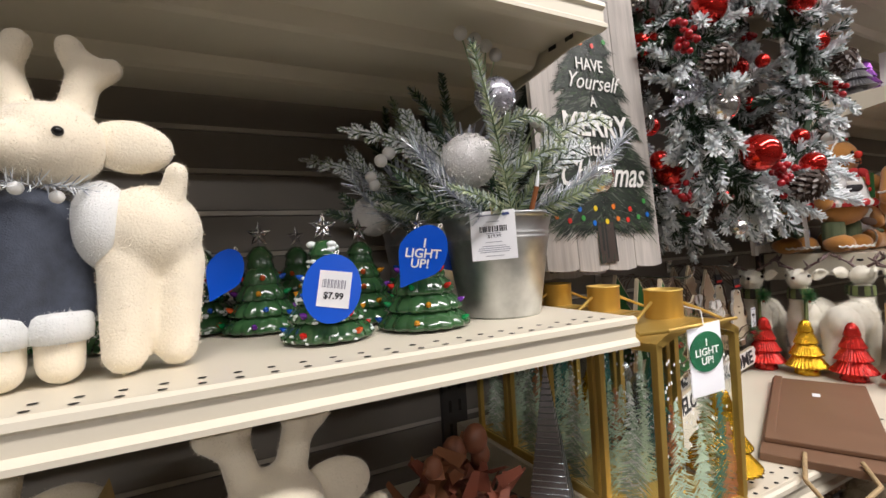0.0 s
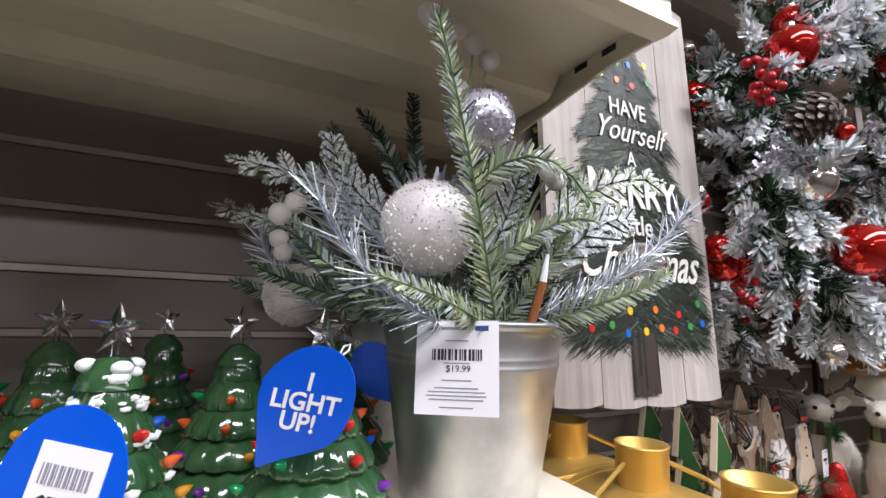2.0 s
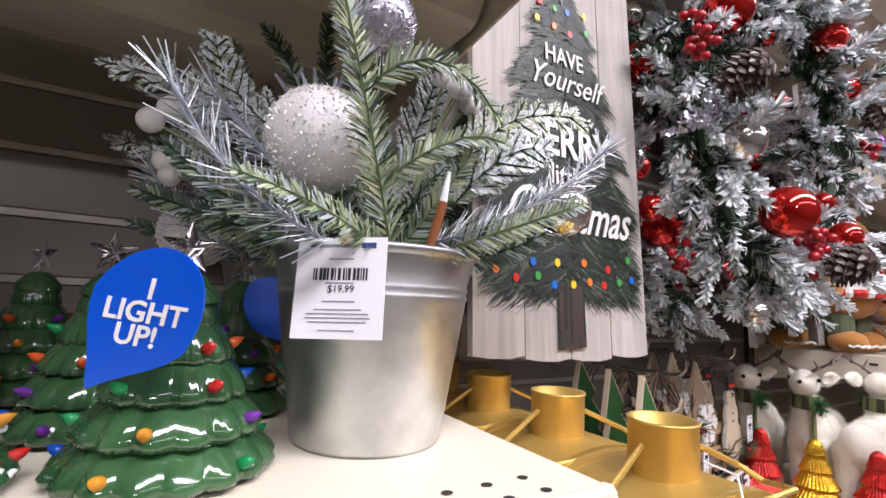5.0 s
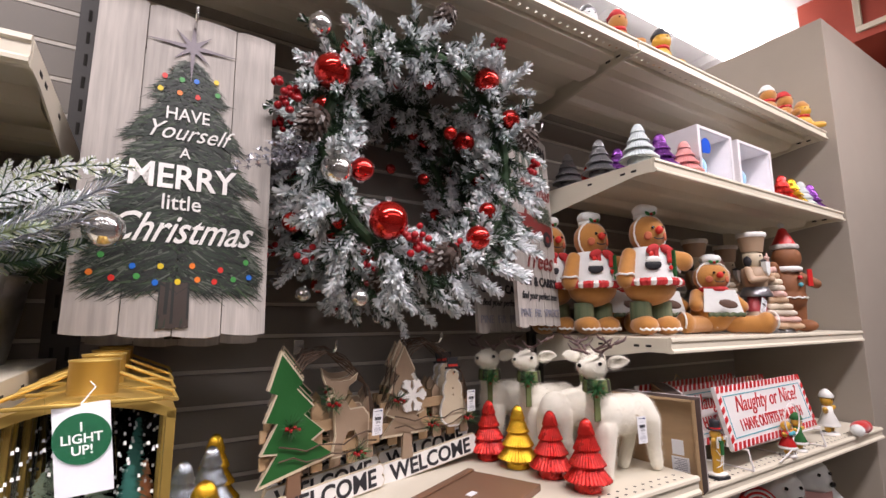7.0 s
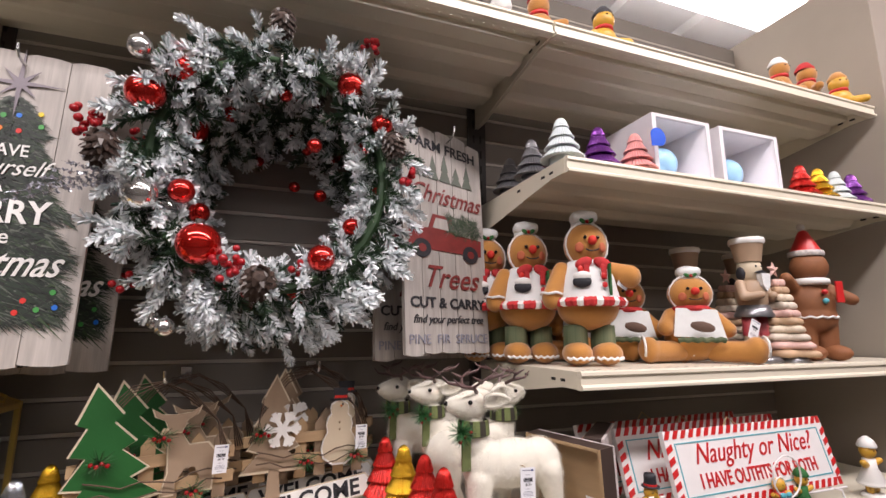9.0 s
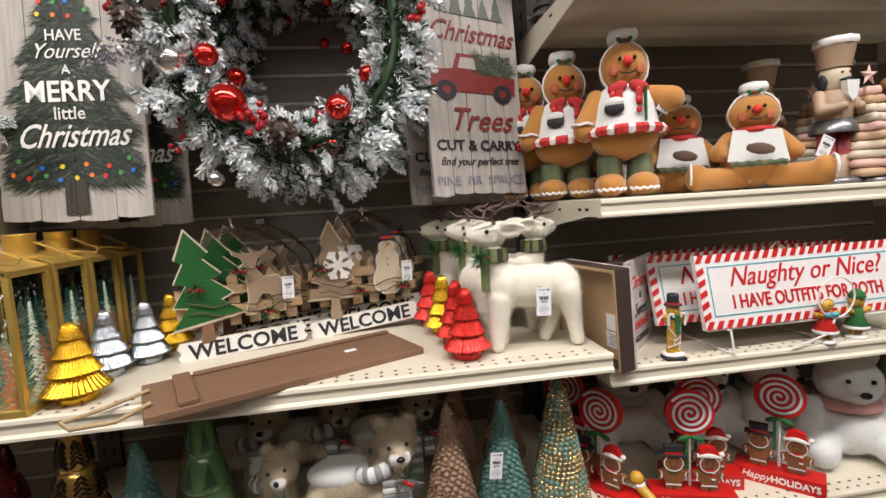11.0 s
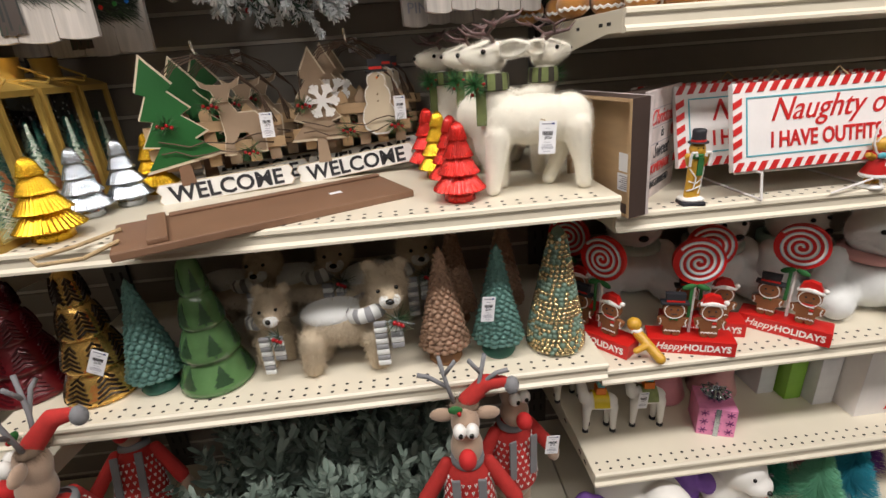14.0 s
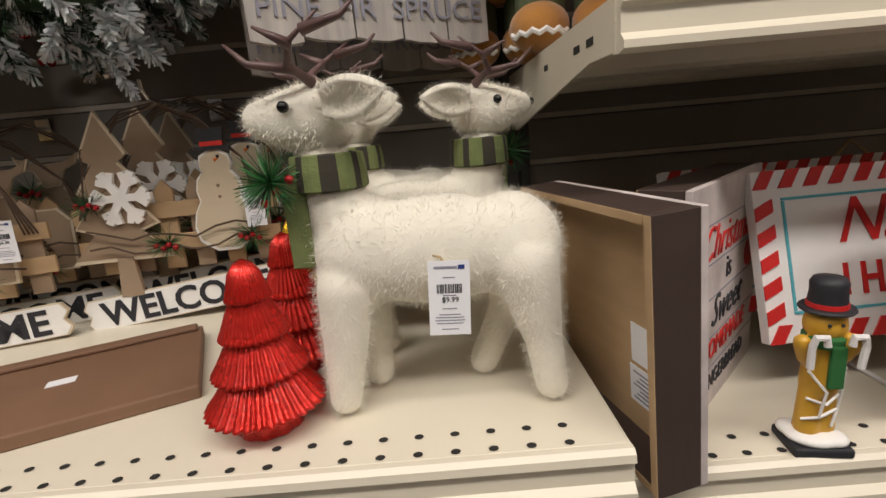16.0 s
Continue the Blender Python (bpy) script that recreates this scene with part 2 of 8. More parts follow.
def shelf(x0, x1, z, front, label, bracket_ends=(True, True), holes=2):
    """A sheet-steel gondola shelf: deck, rolled front lip, perforations, end brackets."""
    s = thing("shelf", label, "shelf", pose(x0, 0, z), group="gondola shelves")
    w = x1 - x0
    g = 0.003
    back = WALL - 0.012
    pierced = z > 2.0
    part("deck", box(g, w - g, front + (0.071 if pierced else 0.004), back, -0.018, 0.0, 0.0015, seg=1), CREAM, s)
    if pierced:
        part("pierced_strip", pierced_strip(g, w - g, front + 0.004, front + 0.0705), CREAM, s, "cream steel strip pierced with small holes")
    lip = [(front + 0.004, 0.0005), (front - 0.002, 0.001), (front - 0.006, -0.002), (front - 0.007, -0.008), (front - 0.003, -0.011), (front - 0.003, -0.026),
           (front - 0.009, -0.031), (front - 0.009, -0.036), (front + 0.0, -0.038), (front + 0.012, -0.037), (front + 0.012, -0.0185), (front + 0.004, -0.0185)]
    part("price_rail", rail(lip, g, w - g), CREAM, s)
    for y0 in (front + 0.115, front + 0.29):
        part("stiffener", rail([(y0, -0.0182), (y0 + 0.012, -0.036), (y0 + 0.02, -0.04), (y0 + 0.075, -0.04), (y0 + 0.083, -0.036), (y0 + 0.095, -0.0182)], 0.012, w - 0.012), CREAM, s)
    if holes:
        hb = bmesh.new()
        disc = [(math.cos(a * math.pi / 4), math.sin(a * math.pi / 4)) for a in range(8)]
        for row in range(holes):
            y = front + 0.010 + 0.0205 * row
            x = 0.02
            while x < w - 0.02:
                hb.faces.new([hb.verts.new((x + 0.0038 * c, y + 0.0032 * d, 0.0006)) for c, d in disc])
                x += 0.0275
        tagged(part("perforation_row", hb, HOLE, s), kind="stuff")
    for e, on in enumerate(bracket_ends):
        if not on:
            continue
        x = 0.004 if e == 0 else w - 0.004
        plate = bmesh.new()
        pts = [(front + 0.006, -0.001), (back, -0.001), (back, -0.085), (back - 0.05, -0.085), (front + 0.06, -0.036), (front + 0.006, -0.036)]
        f = plate.faces.new([plate.verts.new((x - 0.0015, y, zz)) for y, zz in pts])
        r = bmesh.ops.extrude_face_region(plate, geom=[f])
        bmesh.ops.translate(plate, vec=(0.003, 0, 0), verts=[v for v in r["geom"] if isinstance(v, bmesh.types.BMVert)])
        b = part("bracket", plate, CREAM, s)
        for yy in (front + 0.05, front + 0.085, front + 0.2):
            part("slot", box(x - 0.0022, x + 0.0022, yy, yy + 0.016, -0.024, -0.018), HOLE, b)
    return s


# middle bay
shelf(-1.22, 0, 1.125, -0.046, "cream steel shelf with perforated front edge holding deer and welcome signs")
shelf(-1.22, 0, 0.768, -0.046, "cream steel shelf with perforated front edge holding tabletop trees and bears")
shelf(-1.22, 0, 2.232, 0.03, "cream steel top shelf above the hanging wreath", holes=0)
# end bay
for z, f, what in ((2.232, 0.03, "top shelf with a few plush figures"), (1.89, 0.01, "shelf with ribbed trees and boxed globes"), (1.428, 0.0, "shelf crowded with gingerbread figures"),
                   (1.082, -0.02, "shelf with the naughty or nice signs"), (0.722, -0.01, "shelf with holiday lollipop figures"), (0.418, -0.01, "shelf with llamas and boxed books")):
    shelf(0, 1.22, z, f, "cream steel " + what, holes=0 if z > 2 else 2)
# first bay
shelf(-2.44, -1.22, 1.405, -0.022, "cream steel shelf holding ceramic trees and a bucket arrangement")
shelf(-2.44, -1.22, 1.811, 0.0, "cream steel shelf above the ceramic trees", holes=1)
shelf(-2.44, -1.22, 1.03, -0.04, "cream steel shelf with fluffy deer under the ceramic trees")
shelf(-2.44, -1.22, 0.611, -0.069, "cream steel low shelf with winter figures")
# base decks
for x in (-2.44, -1.22, 0.0):
    shelf(x, x + 1.22, 0.15, -0.2, "cream steel base deck close to the floor")

# uprights between the bays
for x in (-2.44, -1.22, 0.0):
    u = thing("upright", "dark slotted steel upright of the shelving", "upright", pose(x, 0, 0), group="uprights")
    part("post", box(-0.03, 0.03, WALL - 0.012, WALL - 0.001, 0, 2.65), DARK, u)
    sl = bmesh.new()
    for k in range(50):
        for dx in (-0.012, 0.012):
            box(dx - 0.003, dx + 0.003, WALL - 0.0135, WALL - 0.011, 0.2 + k * 0.05, 0.225 + k * 0.05, bm=sl)
    tagged(part("slot_row", sl, HOLE, u), kind="stuff")

# ---- more tools ----
class Strands:
    """Many thin blades in one mesh: needles, fibres, brush strokes."""

    def __init__(self, seed):
        self.V, self.F, self.M = [], [], []
        self.rnd = random.Random(seed)

    def blade(self, p, way, length, width, mi=0, tip=0.35, face=None):
        side = way.cross(face if face is not None else Vector((self.rnd.uniform(-1, 1), self.rnd.uniform(-1, 1), self.rnd.uniform(-1, 1))))
        if side.length < 1e-6:
            return
        side = side.normalized() * width / 2
        q = p + way.normalized() * length
        k = len(self.V)
        self.V += [p - side, p + side, q + side * tip, q - side * tip]
        self.F.append((k, k + 1, k + 2, k + 3))
        self.M.append(mi)

    def sprig(self, pts, needle, gap, width, pick, lean=0.75, stem=0.0015, stem_mat=0, per=3):
        """A twig through pts, set round with needles."""
        r = self.rnd
        pts = [Vector(p) for p in pts]
        for a, b in zip(pts, pts[1:]):
            way = (b - a)
            L = way.length
            way.normalize()
            o = way.orthogonal().normalized()
            for k in range(3):
                self.blade(a, way, L * 1.02, stem * 2, stem_mat, 0.9, o if k == 0 else way.cross(o) if k == 1 else o + way.cross(o))
            n = max(1, int(L / gap))
            for i in range(n):
                for _ in range(per):
                    t = r.random() * 2 * math.pi
                    out = math.cos(t) * o + math.sin(t) * way.cross(o)
                    d = (out + way * lean * r.uniform(0.6, 1.5)).normalized()
                    self.blade(a + way * L * (i + r.random()) / n, d, needle * r.uniform(0.7, 1.15), width, pick(r), 0.5)
        way = (pts[-1] - pts[-2]).normalized()
        for _ in range(8):
            d = (way + 0.5 * Vector((r.uniform(-1, 1), r.uniform(-1, 1), r.uniform(-1, 1)))).normalized()
            self.blade(pts[-1], d, needle, width, pick(r), 0.5)

    def spray(self, pts, needle, gap, width, pick, face=(0, -1, 0.15), lean=0.9, stem=0.0016, stem_mat=0, rough=0.3, tip=0.45):
        """A flat feathered twig: needles in two rows, shorter towards the tip."""
        r = self.rnd
        pts = [Vector(p) for p in pts]
        face = Vector(face).normalized()
        m = len(pts) - 1
        for j, (a, b) in enumerate(zip(pts, pts[1:])):
            way = b - a
            L = way.length
            way.normalize()
            side = way.cross(face).normalized()
            up = side.cross(way)
            for k in range(3):
                self.blade(a, way, L * 1.02, stem * 2, stem_mat, 0.9, (side, up, side + up)[k])
            n = max(1, int(L / gap))
            for i in range(n):
                f = (j + i / n) / m
                for sg_ in (-1, 1, -1, 1):
                    out = side * sg_ + up * r.uniform(-rough, rough + 0.15)
                    d = (out + way * lean * r.uniform(0.75, 1.25)).normalized()
                    self.blade(a + way * L * (i + r.random()) / n, d, needle * (1 - (1 - tip) * f) * r.uniform(0.8, 1.1), width, pick(r), 0.55, up)
        way = (pts[-1] - pts[-2]).normalized()
        for _ in range(6):
            d = (way + 0.35 * Vector((r.uniform(-1, 1), r.uniform(-1, 1), r.uniform(-1, 1)))).normalized()
            self.blade(pts[-1], d, needle * tip, width, pick(r), 0.5)

    def mesh(self, name, mats):
        me = bpy.data.meshes.new(name)
        me.from_pydata([tuple(v) for v in self.V], [], self.F)
        for m in mats:
            me.materials.append(m)
        me.polygons.foreach_set("material_index", self.M)
        return me

    def part(self, name, mats, parent, label=""):
        ob = new(name, self.mesh(name, mats))
        ob.parent = parent
        return tagged(ob, label, kind="stuff")


forge = bpy.data.scenes.new("forge")


def baked(ob):
    """The evaluated mesh of an object that is kept out of the shop."""
    forge.collection.objects.link(ob)
    layer = forge.view_layers[0]
    layer.update()
    me = bpy.data.meshes.new_from_object(ob.evaluated_get(layer.depsgraph))
    bpy.data.objects.remove(ob)
    return me


def fused(bm, voxel=0.005, smooth=6):
    """One soft skin over overlapping lumps."""
    me = bpy.data.meshes.new("lumps")
    bm.to_mesh(me)
    bm.free()
    ob = bpy.data.objects.new("lumps", me)
    a = ob.modifiers.new("a", "REMESH")
    a.mode, a.voxel_size = "VOXEL", voxel
    b = ob.modifiers.new("b", "SMOOTH")
    b.factor, b.iterations = 0.5, smooth
    skin = baked(ob)
    bpy.data.meshes.remove(me)
    out = bmesh.new()
    out.from_mesh(skin)
    bpy.data.meshes.remove(skin)
    return out


def limb(p, q, r0, r1, bm, n=11):
    p, q = Vector(p), Vector(q)
    for i in range(n + 1):
        ball(p.lerp(q, i / n), r0 + (r1 - r0) * i / n, bm, 2)
    return bm


def fuzz(bm, n, length, width, seed, name, material, parent, label="", droop=0.3):
    """Loose fibres standing off a skin."""
    st = Strands(seed)
    bm.faces.ensure_lookup_table()
    faces = bm.faces[:]
    pick = st.rnd.choices(faces, [f.calc_area() for f in faces], k=n)
    for f in pick:
        a = [st.rnd.random() + 0.01 for _ in f.verts]
        t = sum(a)
        p = sum((v.co * (w / t) for v, w in zip(f.verts, a)), Vector())
        d = f.normal + Vector((st.rnd.uniform(-1, 1), st.rnd.uniform(-1, 1), st.rnd.uniform(-1, 1) - droop)) * 0.9
        st.blade(p - f.normal * 0.001, d.normalized(), length * st.rnd.uniform(0.4, 1.3), width, 0, 0.3)
    return st.part(name, [material], parent, label)


def letters(body, size, x=0.0, z=0.0, y=0.0, bold=0.0, slant=0.0, wide=1.0, deep=0.0006, bm=None):
    """Upright writing that faces -y, centred at x, its baseline at z."""
    cu = bpy.data.curves.new("writing", "FONT")
    cu.body, cu.size, cu.align_x, cu.extrude, cu.offset, cu.shear, cu.resolution_u = body, size, "CENTER", deep, bold, slant, 3
    me = baked(bpy.data.objects.new("writing", cu))
    bpy.data.curves.remove(cu)
    b = bmesh.new()
    b.from_mesh(me)
    bpy.data.meshes.remove(me)
    bmesh.ops.transform(b, matrix=Matrix.Translation((x, y, z)) @ pose(0, 0, 0, 90) @ Matrix.Diagonal((wide, 1, 1, 1)), verts=b.verts)
    return b if bm is None else merge(bm, b)


def disc(x, z, r, y, bm=None, deep=0.001, seg=14, sx=1.0, sz=1.0):
    return prism([(x + sx * r * math.cos(2 * math.pi * k / seg), z + sz * r * math.sin(2 * math.pi * k / seg)) for k in range(seg)], y, y + deep, bm)


def glitter(name, color, scale=500.0, metal=0.5, rough=0.25):
    m = mat(name, color, rough, metal=metal, var=0.1, scale=60, bump=0)
    nt = m.node_tree
    tc = nt.nodes.new("ShaderNodeTexCoord")
    vo = nt.nodes.new("ShaderNodeTexVoronoi")
    vo.inputs["Scale"].default_value = scale
    nt.links.new(tc.outputs["Object"], vo.inputs["Vector"])
    bp = nt.nodes.new("ShaderNodeBump")
    bp.inputs["Strength"].default_value, bp.inputs["Distance"].default_value = 1.0, 0.006
    sep = nt.nodes.new("ShaderNodeSeparateColor")
    nt.links.new(vo.outputs["Color"], sep.inputs[0])
    nt.links.new(sep.outputs[0], bp.inputs["Height"])
    nt.links.new(bp.outputs[0], nt.nodes["Principled BSDF"].inputs["Normal"])
    return m


def clear(name, color, rough=0.05, weight=1.0, ior=1.45):
    m = bpy.data.materials.new(name)
    m.use_nodes = True
    b = m.node_tree.nodes["Principled BSDF"]
    b.inputs["Base Color"].default_value = (*color, 1)
    b.inputs["Roughness"].default_value, b.inputs["IOR"].default_value, b.inputs["Transmission Weight"].default_value = rough, ior, weight
    return m


PAPER = mat("white_card", (0.82, 0.82, 0.84), 0.6, var=0.03, bump=0.03)
INK = mat("black_ink", (0.02, 0.02, 0.025), 0.6)
GREYINK = mat("grey_print", (0.25, 0.25, 0.3), 0.6)
NAVY = mat("navy_print", (0.03, 0.05, 0.2), 0.5)
FIR = mat("fir_needle_green", (0.032, 0.075, 0.028), 0.55, var=0.3, scale=40, bump=0)
FIR2 = mat("fir_needle_blue_green", (0.04, 0.08, 0.052), 0.55, var=0.3, scale=40, bump=0)
SAGE = mat("pale_sage_needle", (0.30, 0.37, 0.21), 0.5, var=0.25, scale=40, bump=0)
PALEG = mat("pale_yellow_green_needle", (0.55, 0.58, 0.36), 0.5, var=0.2, scale=40, bump=0)
FROST = mat("flocked_white", (0.86, 0.89, 0.91), 0.85, var=0.12, scale=80, bump=0)
FROST2 = mat("thin_grey_flock", (0.40, 0.46, 0.46), 0.85, var=0.2, scale=80, bump=0)
SILVERN = mat("silver_needle", (0.42, 0.45, 0.52), 0.35, metal=0.6, var=0.2, scale=60, bump=0)
TWIG = mat("brown_twig", (0.09, 0.055, 0.035), 0.8, var=0.3, scale=90)
REDGLASS = mat("red_shiny_bauble", (0.66, 0.02, 0.012), 0.06, metal=0.8, var=0.05, bump=0, coat=0.6)
SILVERGLASS = mat("silver_bauble", (0.75, 0.74, 0.72), 0.12, metal=0.9, var=0.05, bump=0)
BERRY = mat("red_berry", (0.35, 0.008, 0.012), 0.28, var=0.25, scale=70, bump=0.05)
CONE = mat("pinecone_brown", (0.05, 0.028, 0.018), 0.7, var=0.4, scale=80)
CONETIP = mat("pinecone_frosted_tip", (0.35, 0.32, 0.3), 0.8)
SPARKLE = glitter("white_glitter", (0.80, 0.78, 0.76), 330, 0.1, 0.42)
SPARKLE2 = glitter("silver_glitter", (0.6, 0.6, 0.66), 420, 0.55, 0.22)
FLAKE = mat("white_flake", (0.9, 0.89, 0.87), 0.3, metal=0.1, var=0.05, bump=0)
FLAKE2 = mat("silver_flake", (0.7, 0.7, 0.76), 0.15, metal=0.9, var=0.05, bump=0)
PEARL = mat("white_pearl_berry", (0.78, 0.77, 0.74), 0.35, var=0.05, bump=0.05)
ZINC = mat("galvanised_steel", (0.3, 0.315, 0.33), 0.4, metal=0.9, var=0.6, scale=18, color2=(0.56, 0.57, 0.56), bump=0.1, bscale=40)
TWINE = mat("jute_twine", (0.42, 0.3, 0.16), 0.9, var=0.3, scale=200, bump=0.4, bscale=500)
PLANK = mat("whitewashed_plank", (0.42, 0.385, 0.35), 0.75, var=0.3, scale=24, bump=0.25, bscale=70, stretch=(5, 5, 0.35), rand=0.06)
CERAM = mat("green_glaze", (0.012, 0.05, 0.018), 0.12, var=0.3, scale=50, bump=0.05, coat=0.7, color2=(0.035, 0.1, 0.035))
SNOWGLAZE = mat("white_snow_glaze", (0.75, 0.8, 0.78), 0.4, var=0.1, scale=60, bump=0.5, bscale=200)
BLUE = mat("bright_blue_card", (0.0, 0.085, 0.62), 0.35, var=0.05, bump=0.02)
ACRYL = clear("clear_acrylic", (0.93, 0.92, 1.0), 0.08)
FLEECE = mat("cream_fleece", (0.86, 0.77, 0.60), 0.95, var=0.06, scale=60, bump=0.5, bscale=450, sheen=0.6)
FLEECEW = mat("white_fleece", (0.74, 0.75, 0.73), 0.95, var=0.06, scale=60, bump=0.6, bscale=500, sheen=0.6)
DENIM = mat("grey_denim", (0.055, 0.065, 0.09), 0.85, var=0.35, scale=120, bump=0.4, bscale=700)
BLACK = mat("black_plastic", (0.008, 0.008, 0.008), 0.15, bump=0)
PAINTS = [mat("painted_" + n, c, 0.5, bump=0.02) for n, c in (("dark_green", (0.022, 0.036, 0.022)), ("green", (0.04, 0.07, 0.03)), ("near_black", (0.015, 0.018, 0.015)), ("grey_green", (0.10, 0.115, 0.09)), ("bark_brown", (0.05, 0.035, 0.028)))]
DOTS = [mat("painted_" + n, c, 0.4, bump=0) for n, c in (("red", (0.65, 0.03, 0.02)), ("yellow", (0.75, 0.55, 0.02)), ("green_dot", (0.05, 0.3, 0.06)), ("orange", (0.8, 0.2, 0.02)), ("blue", (0.01, 0.15, 0.6)))]
BULBS = [clear("bulb_" + n, c, 0.12, 0.35) for n, c in (("red", (0.75, 0.03, 0.02)), ("blue", (0.01, 0.1, 0.6)), ("amber", (0.8, 0.35, 0.03)), ("purple", (0.2, 0.04, 0.4)), ("green", (0.01, 0.35, 0.1)), ("orange", (0.85, 0.14, 0.03)))]
LIGHTINK = mat("white_lettering", (0.84, 0.82, 0.78), 0.6, bump=0)


def price_tag(m, w, h, price, label, string=None):
    """A hanging price card: header bar, barcode, price, small print."""
    t = thing("price_tag", label, "price tag", m, group="price tags")
    part("card", box(-w / 2, w / 2, -0.0004, 0.0004, -h, 0), PAPER, t)
    bars = bmesh.new()
    rnd = random.Random(3)
    x = -0.3 * w
    while x < 0.3 * w:
        b = rnd.choice((0.012, 0.02, 0.03)) * w
        box(x, x + b, -0.0008, -0.0004, -0.43 * h, -0.31 * h, bm=bars)
        x += b + rnd.choice((0.012, 0.025)) * w
    part("barcode", bars, INK, t)
    part("header", box(-0.36 * w, 0.2 * w, -0.0008, -0.0004, -0.1 * h, -0.07 * h), GREYINK, t)
    part("mark", box(0.22 * w, 0.38 * w, -0.0008, -0.0004, -0.11 * h, -0.055 * h), NAVY, t)
    part("price", letters(price, 0.1 * h, 0.02 * w, -0.55 * h, -0.0008, bold=0.0, deep=0.0001), INK, t)
    small = bmesh.new()
    for z, q in ((0.22, 0.14), (0.46, 0.16), (0.64, 0.18), (0.72, 0.26), (0.76, 0.34), (0.8, 0.36), (0.84, 0.32), (0.92, 0.2)):
        box(-q * w, q * w, -0.0007, -0.0004, -z * h - 0.006 * h, -z * h + 0.006 * h, bm=small)
    part("small_print", small, GREYINK, t)
    if string:
        part("string", tube(string, 0.0009, 5), TWINE, t)
    return t


def star(r, thick, bm=None):
    b = bmesh.new()
    o = []
    for k in range(10):
        q = r if k % 2 == 0 else r * 0.42
        a = math.pi / 2 + k * math.pi / 5
        o.append(b.verts.new((q * math.cos(a), 0, q * math.sin(a))))
    f, g = b.verts.new((0, -thick, 0)), b.verts.new((0, thick, 0))
    for k in range(10):
        b.faces.new((o[k], o[(k + 1) % 10], f))
        b.faces.new((o[(k + 1) % 10], o[k], g))
    return b if bm is None else merge(bm, b)


# ---- first bay: ceramic trees ----
def ceramic_tree(m, h, r, flocked, seed):
    rnd = random.Random(seed)
    t = thing("ceramic_tree", ("snow-tipped " if flocked else "") + "glossy green ceramic light-up tree with coloured bulbs", "tree figurine", m, group="ceramic trees")
    tiers = 5
    for i in range(tiers):
        z0 = h * (0.02 + 0.17 * i)
        rb = r * (1 - 0.165 * i)
        th = h * 0.21
        prof = [(rb * 0.82, z0 + 0.03 * h), (rb * 0.9, z0 + 0.004 * h), (rb * 0.98, z0 + 0.012 * h), (rb * 1.01, z0 + 0.04 * h), (rb * 0.98, z0 + 0.075 * h), (rb * 0.89, z0 + 0.125 * h), (rb * 0.76, z0 + 0.175 * h), (rb * 0.6, z0 + 0.21 * h)]
        n = 17 - 2 * i
        amp = [0.02, 0.07, 0.085, 0.075, 0.06, 0.045, 0.02, 0.0]
        ph = rnd.random() * 6

        def ruffle(a, k, n=n, ph=ph, amp=amp):
            return 1 + amp[k] * (abs(math.sin(n * a / 2 + ph)) - 0.5) + 0.3 * amp[k] * abs(math.sin(2.5 * n * a + ph))
        part("tier", lathe(prof, 180, None, ruffle), CERAM, t, smooth=True)
        nb = 5
        for k in range(nb):
            if i == 4:
                break
            a = ph + 2 * math.pi * (k + 0.5 * (i % 2)) / nb
            b = lathe([(0, 0), (0.0036, 0.001), (0.0042, 0.004), (0.003, 0.008), (0, 0.0125)], 8)
            bmesh.ops.transform(b, matrix=Matrix.Translation((rb * 0.93 * math.cos(a), rb * 0.93 * math.sin(a), z0 + 0.075 * h)) @ Euler((0, 1.1, a), "XYZ").to_matrix().to_4x4() @ Matrix.Scale(h / 0.13, 4), verts=b.verts)
            part("bulb", b, rnd.choice(BULBS), t, smooth=True)
        if flocked:
            sn = bmesh.new()
            for k in range(3 * n + 12):
                a = rnd.random() * 6.28
                q = rb * rnd.uniform(0.9, 1.03)
                ball((q * math.cos(a), q * math.sin(a), z0 + th * rnd.uniform(0.08, 0.42)), r * rnd.uniform(0.04, 0.1), sn, 1, (1, 1, 0.55))
            tagged(part("snow", sn, SNOWGLAZE, t, smooth=True), kind="stuff")
    part("crown", lathe([(r * 0.36, 0.83 * h), (r * 0.33, 0.88 * h), (r * 0.16, 0.97 * h), (0, 0.98 * h)], 24), CERAM, t, smooth=True)
    if flocked:
        sn = bmesh.new()
        for k in range(9):
            a = rnd.random() * 6.28
            ball((0.27 * r * math.cos(a), 0.27 * r * math.sin(a), h * rnd.uniform(0.84, 0.95)), r * rnd.uniform(0.06, 0.13), sn, 2, (1, 1, 0.7))
        tagged(part("snow", sn, SNOWGLAZE, t, smooth=True), kind="stuff")
    sb = star(0.145 * h, 0.035 * h)
    bmesh.ops.transform(sb, matrix=pose(0, 0, 1.11 * h, 0, 0, rnd.uniform(-60, 20)), verts=sb.verts)
    tube([(0, 0, 0.95 * h), (0, 0, 1.05 * h)], 0.02 * h, 6, sb)
    part("star", sb, ACRYL, t)
    return t


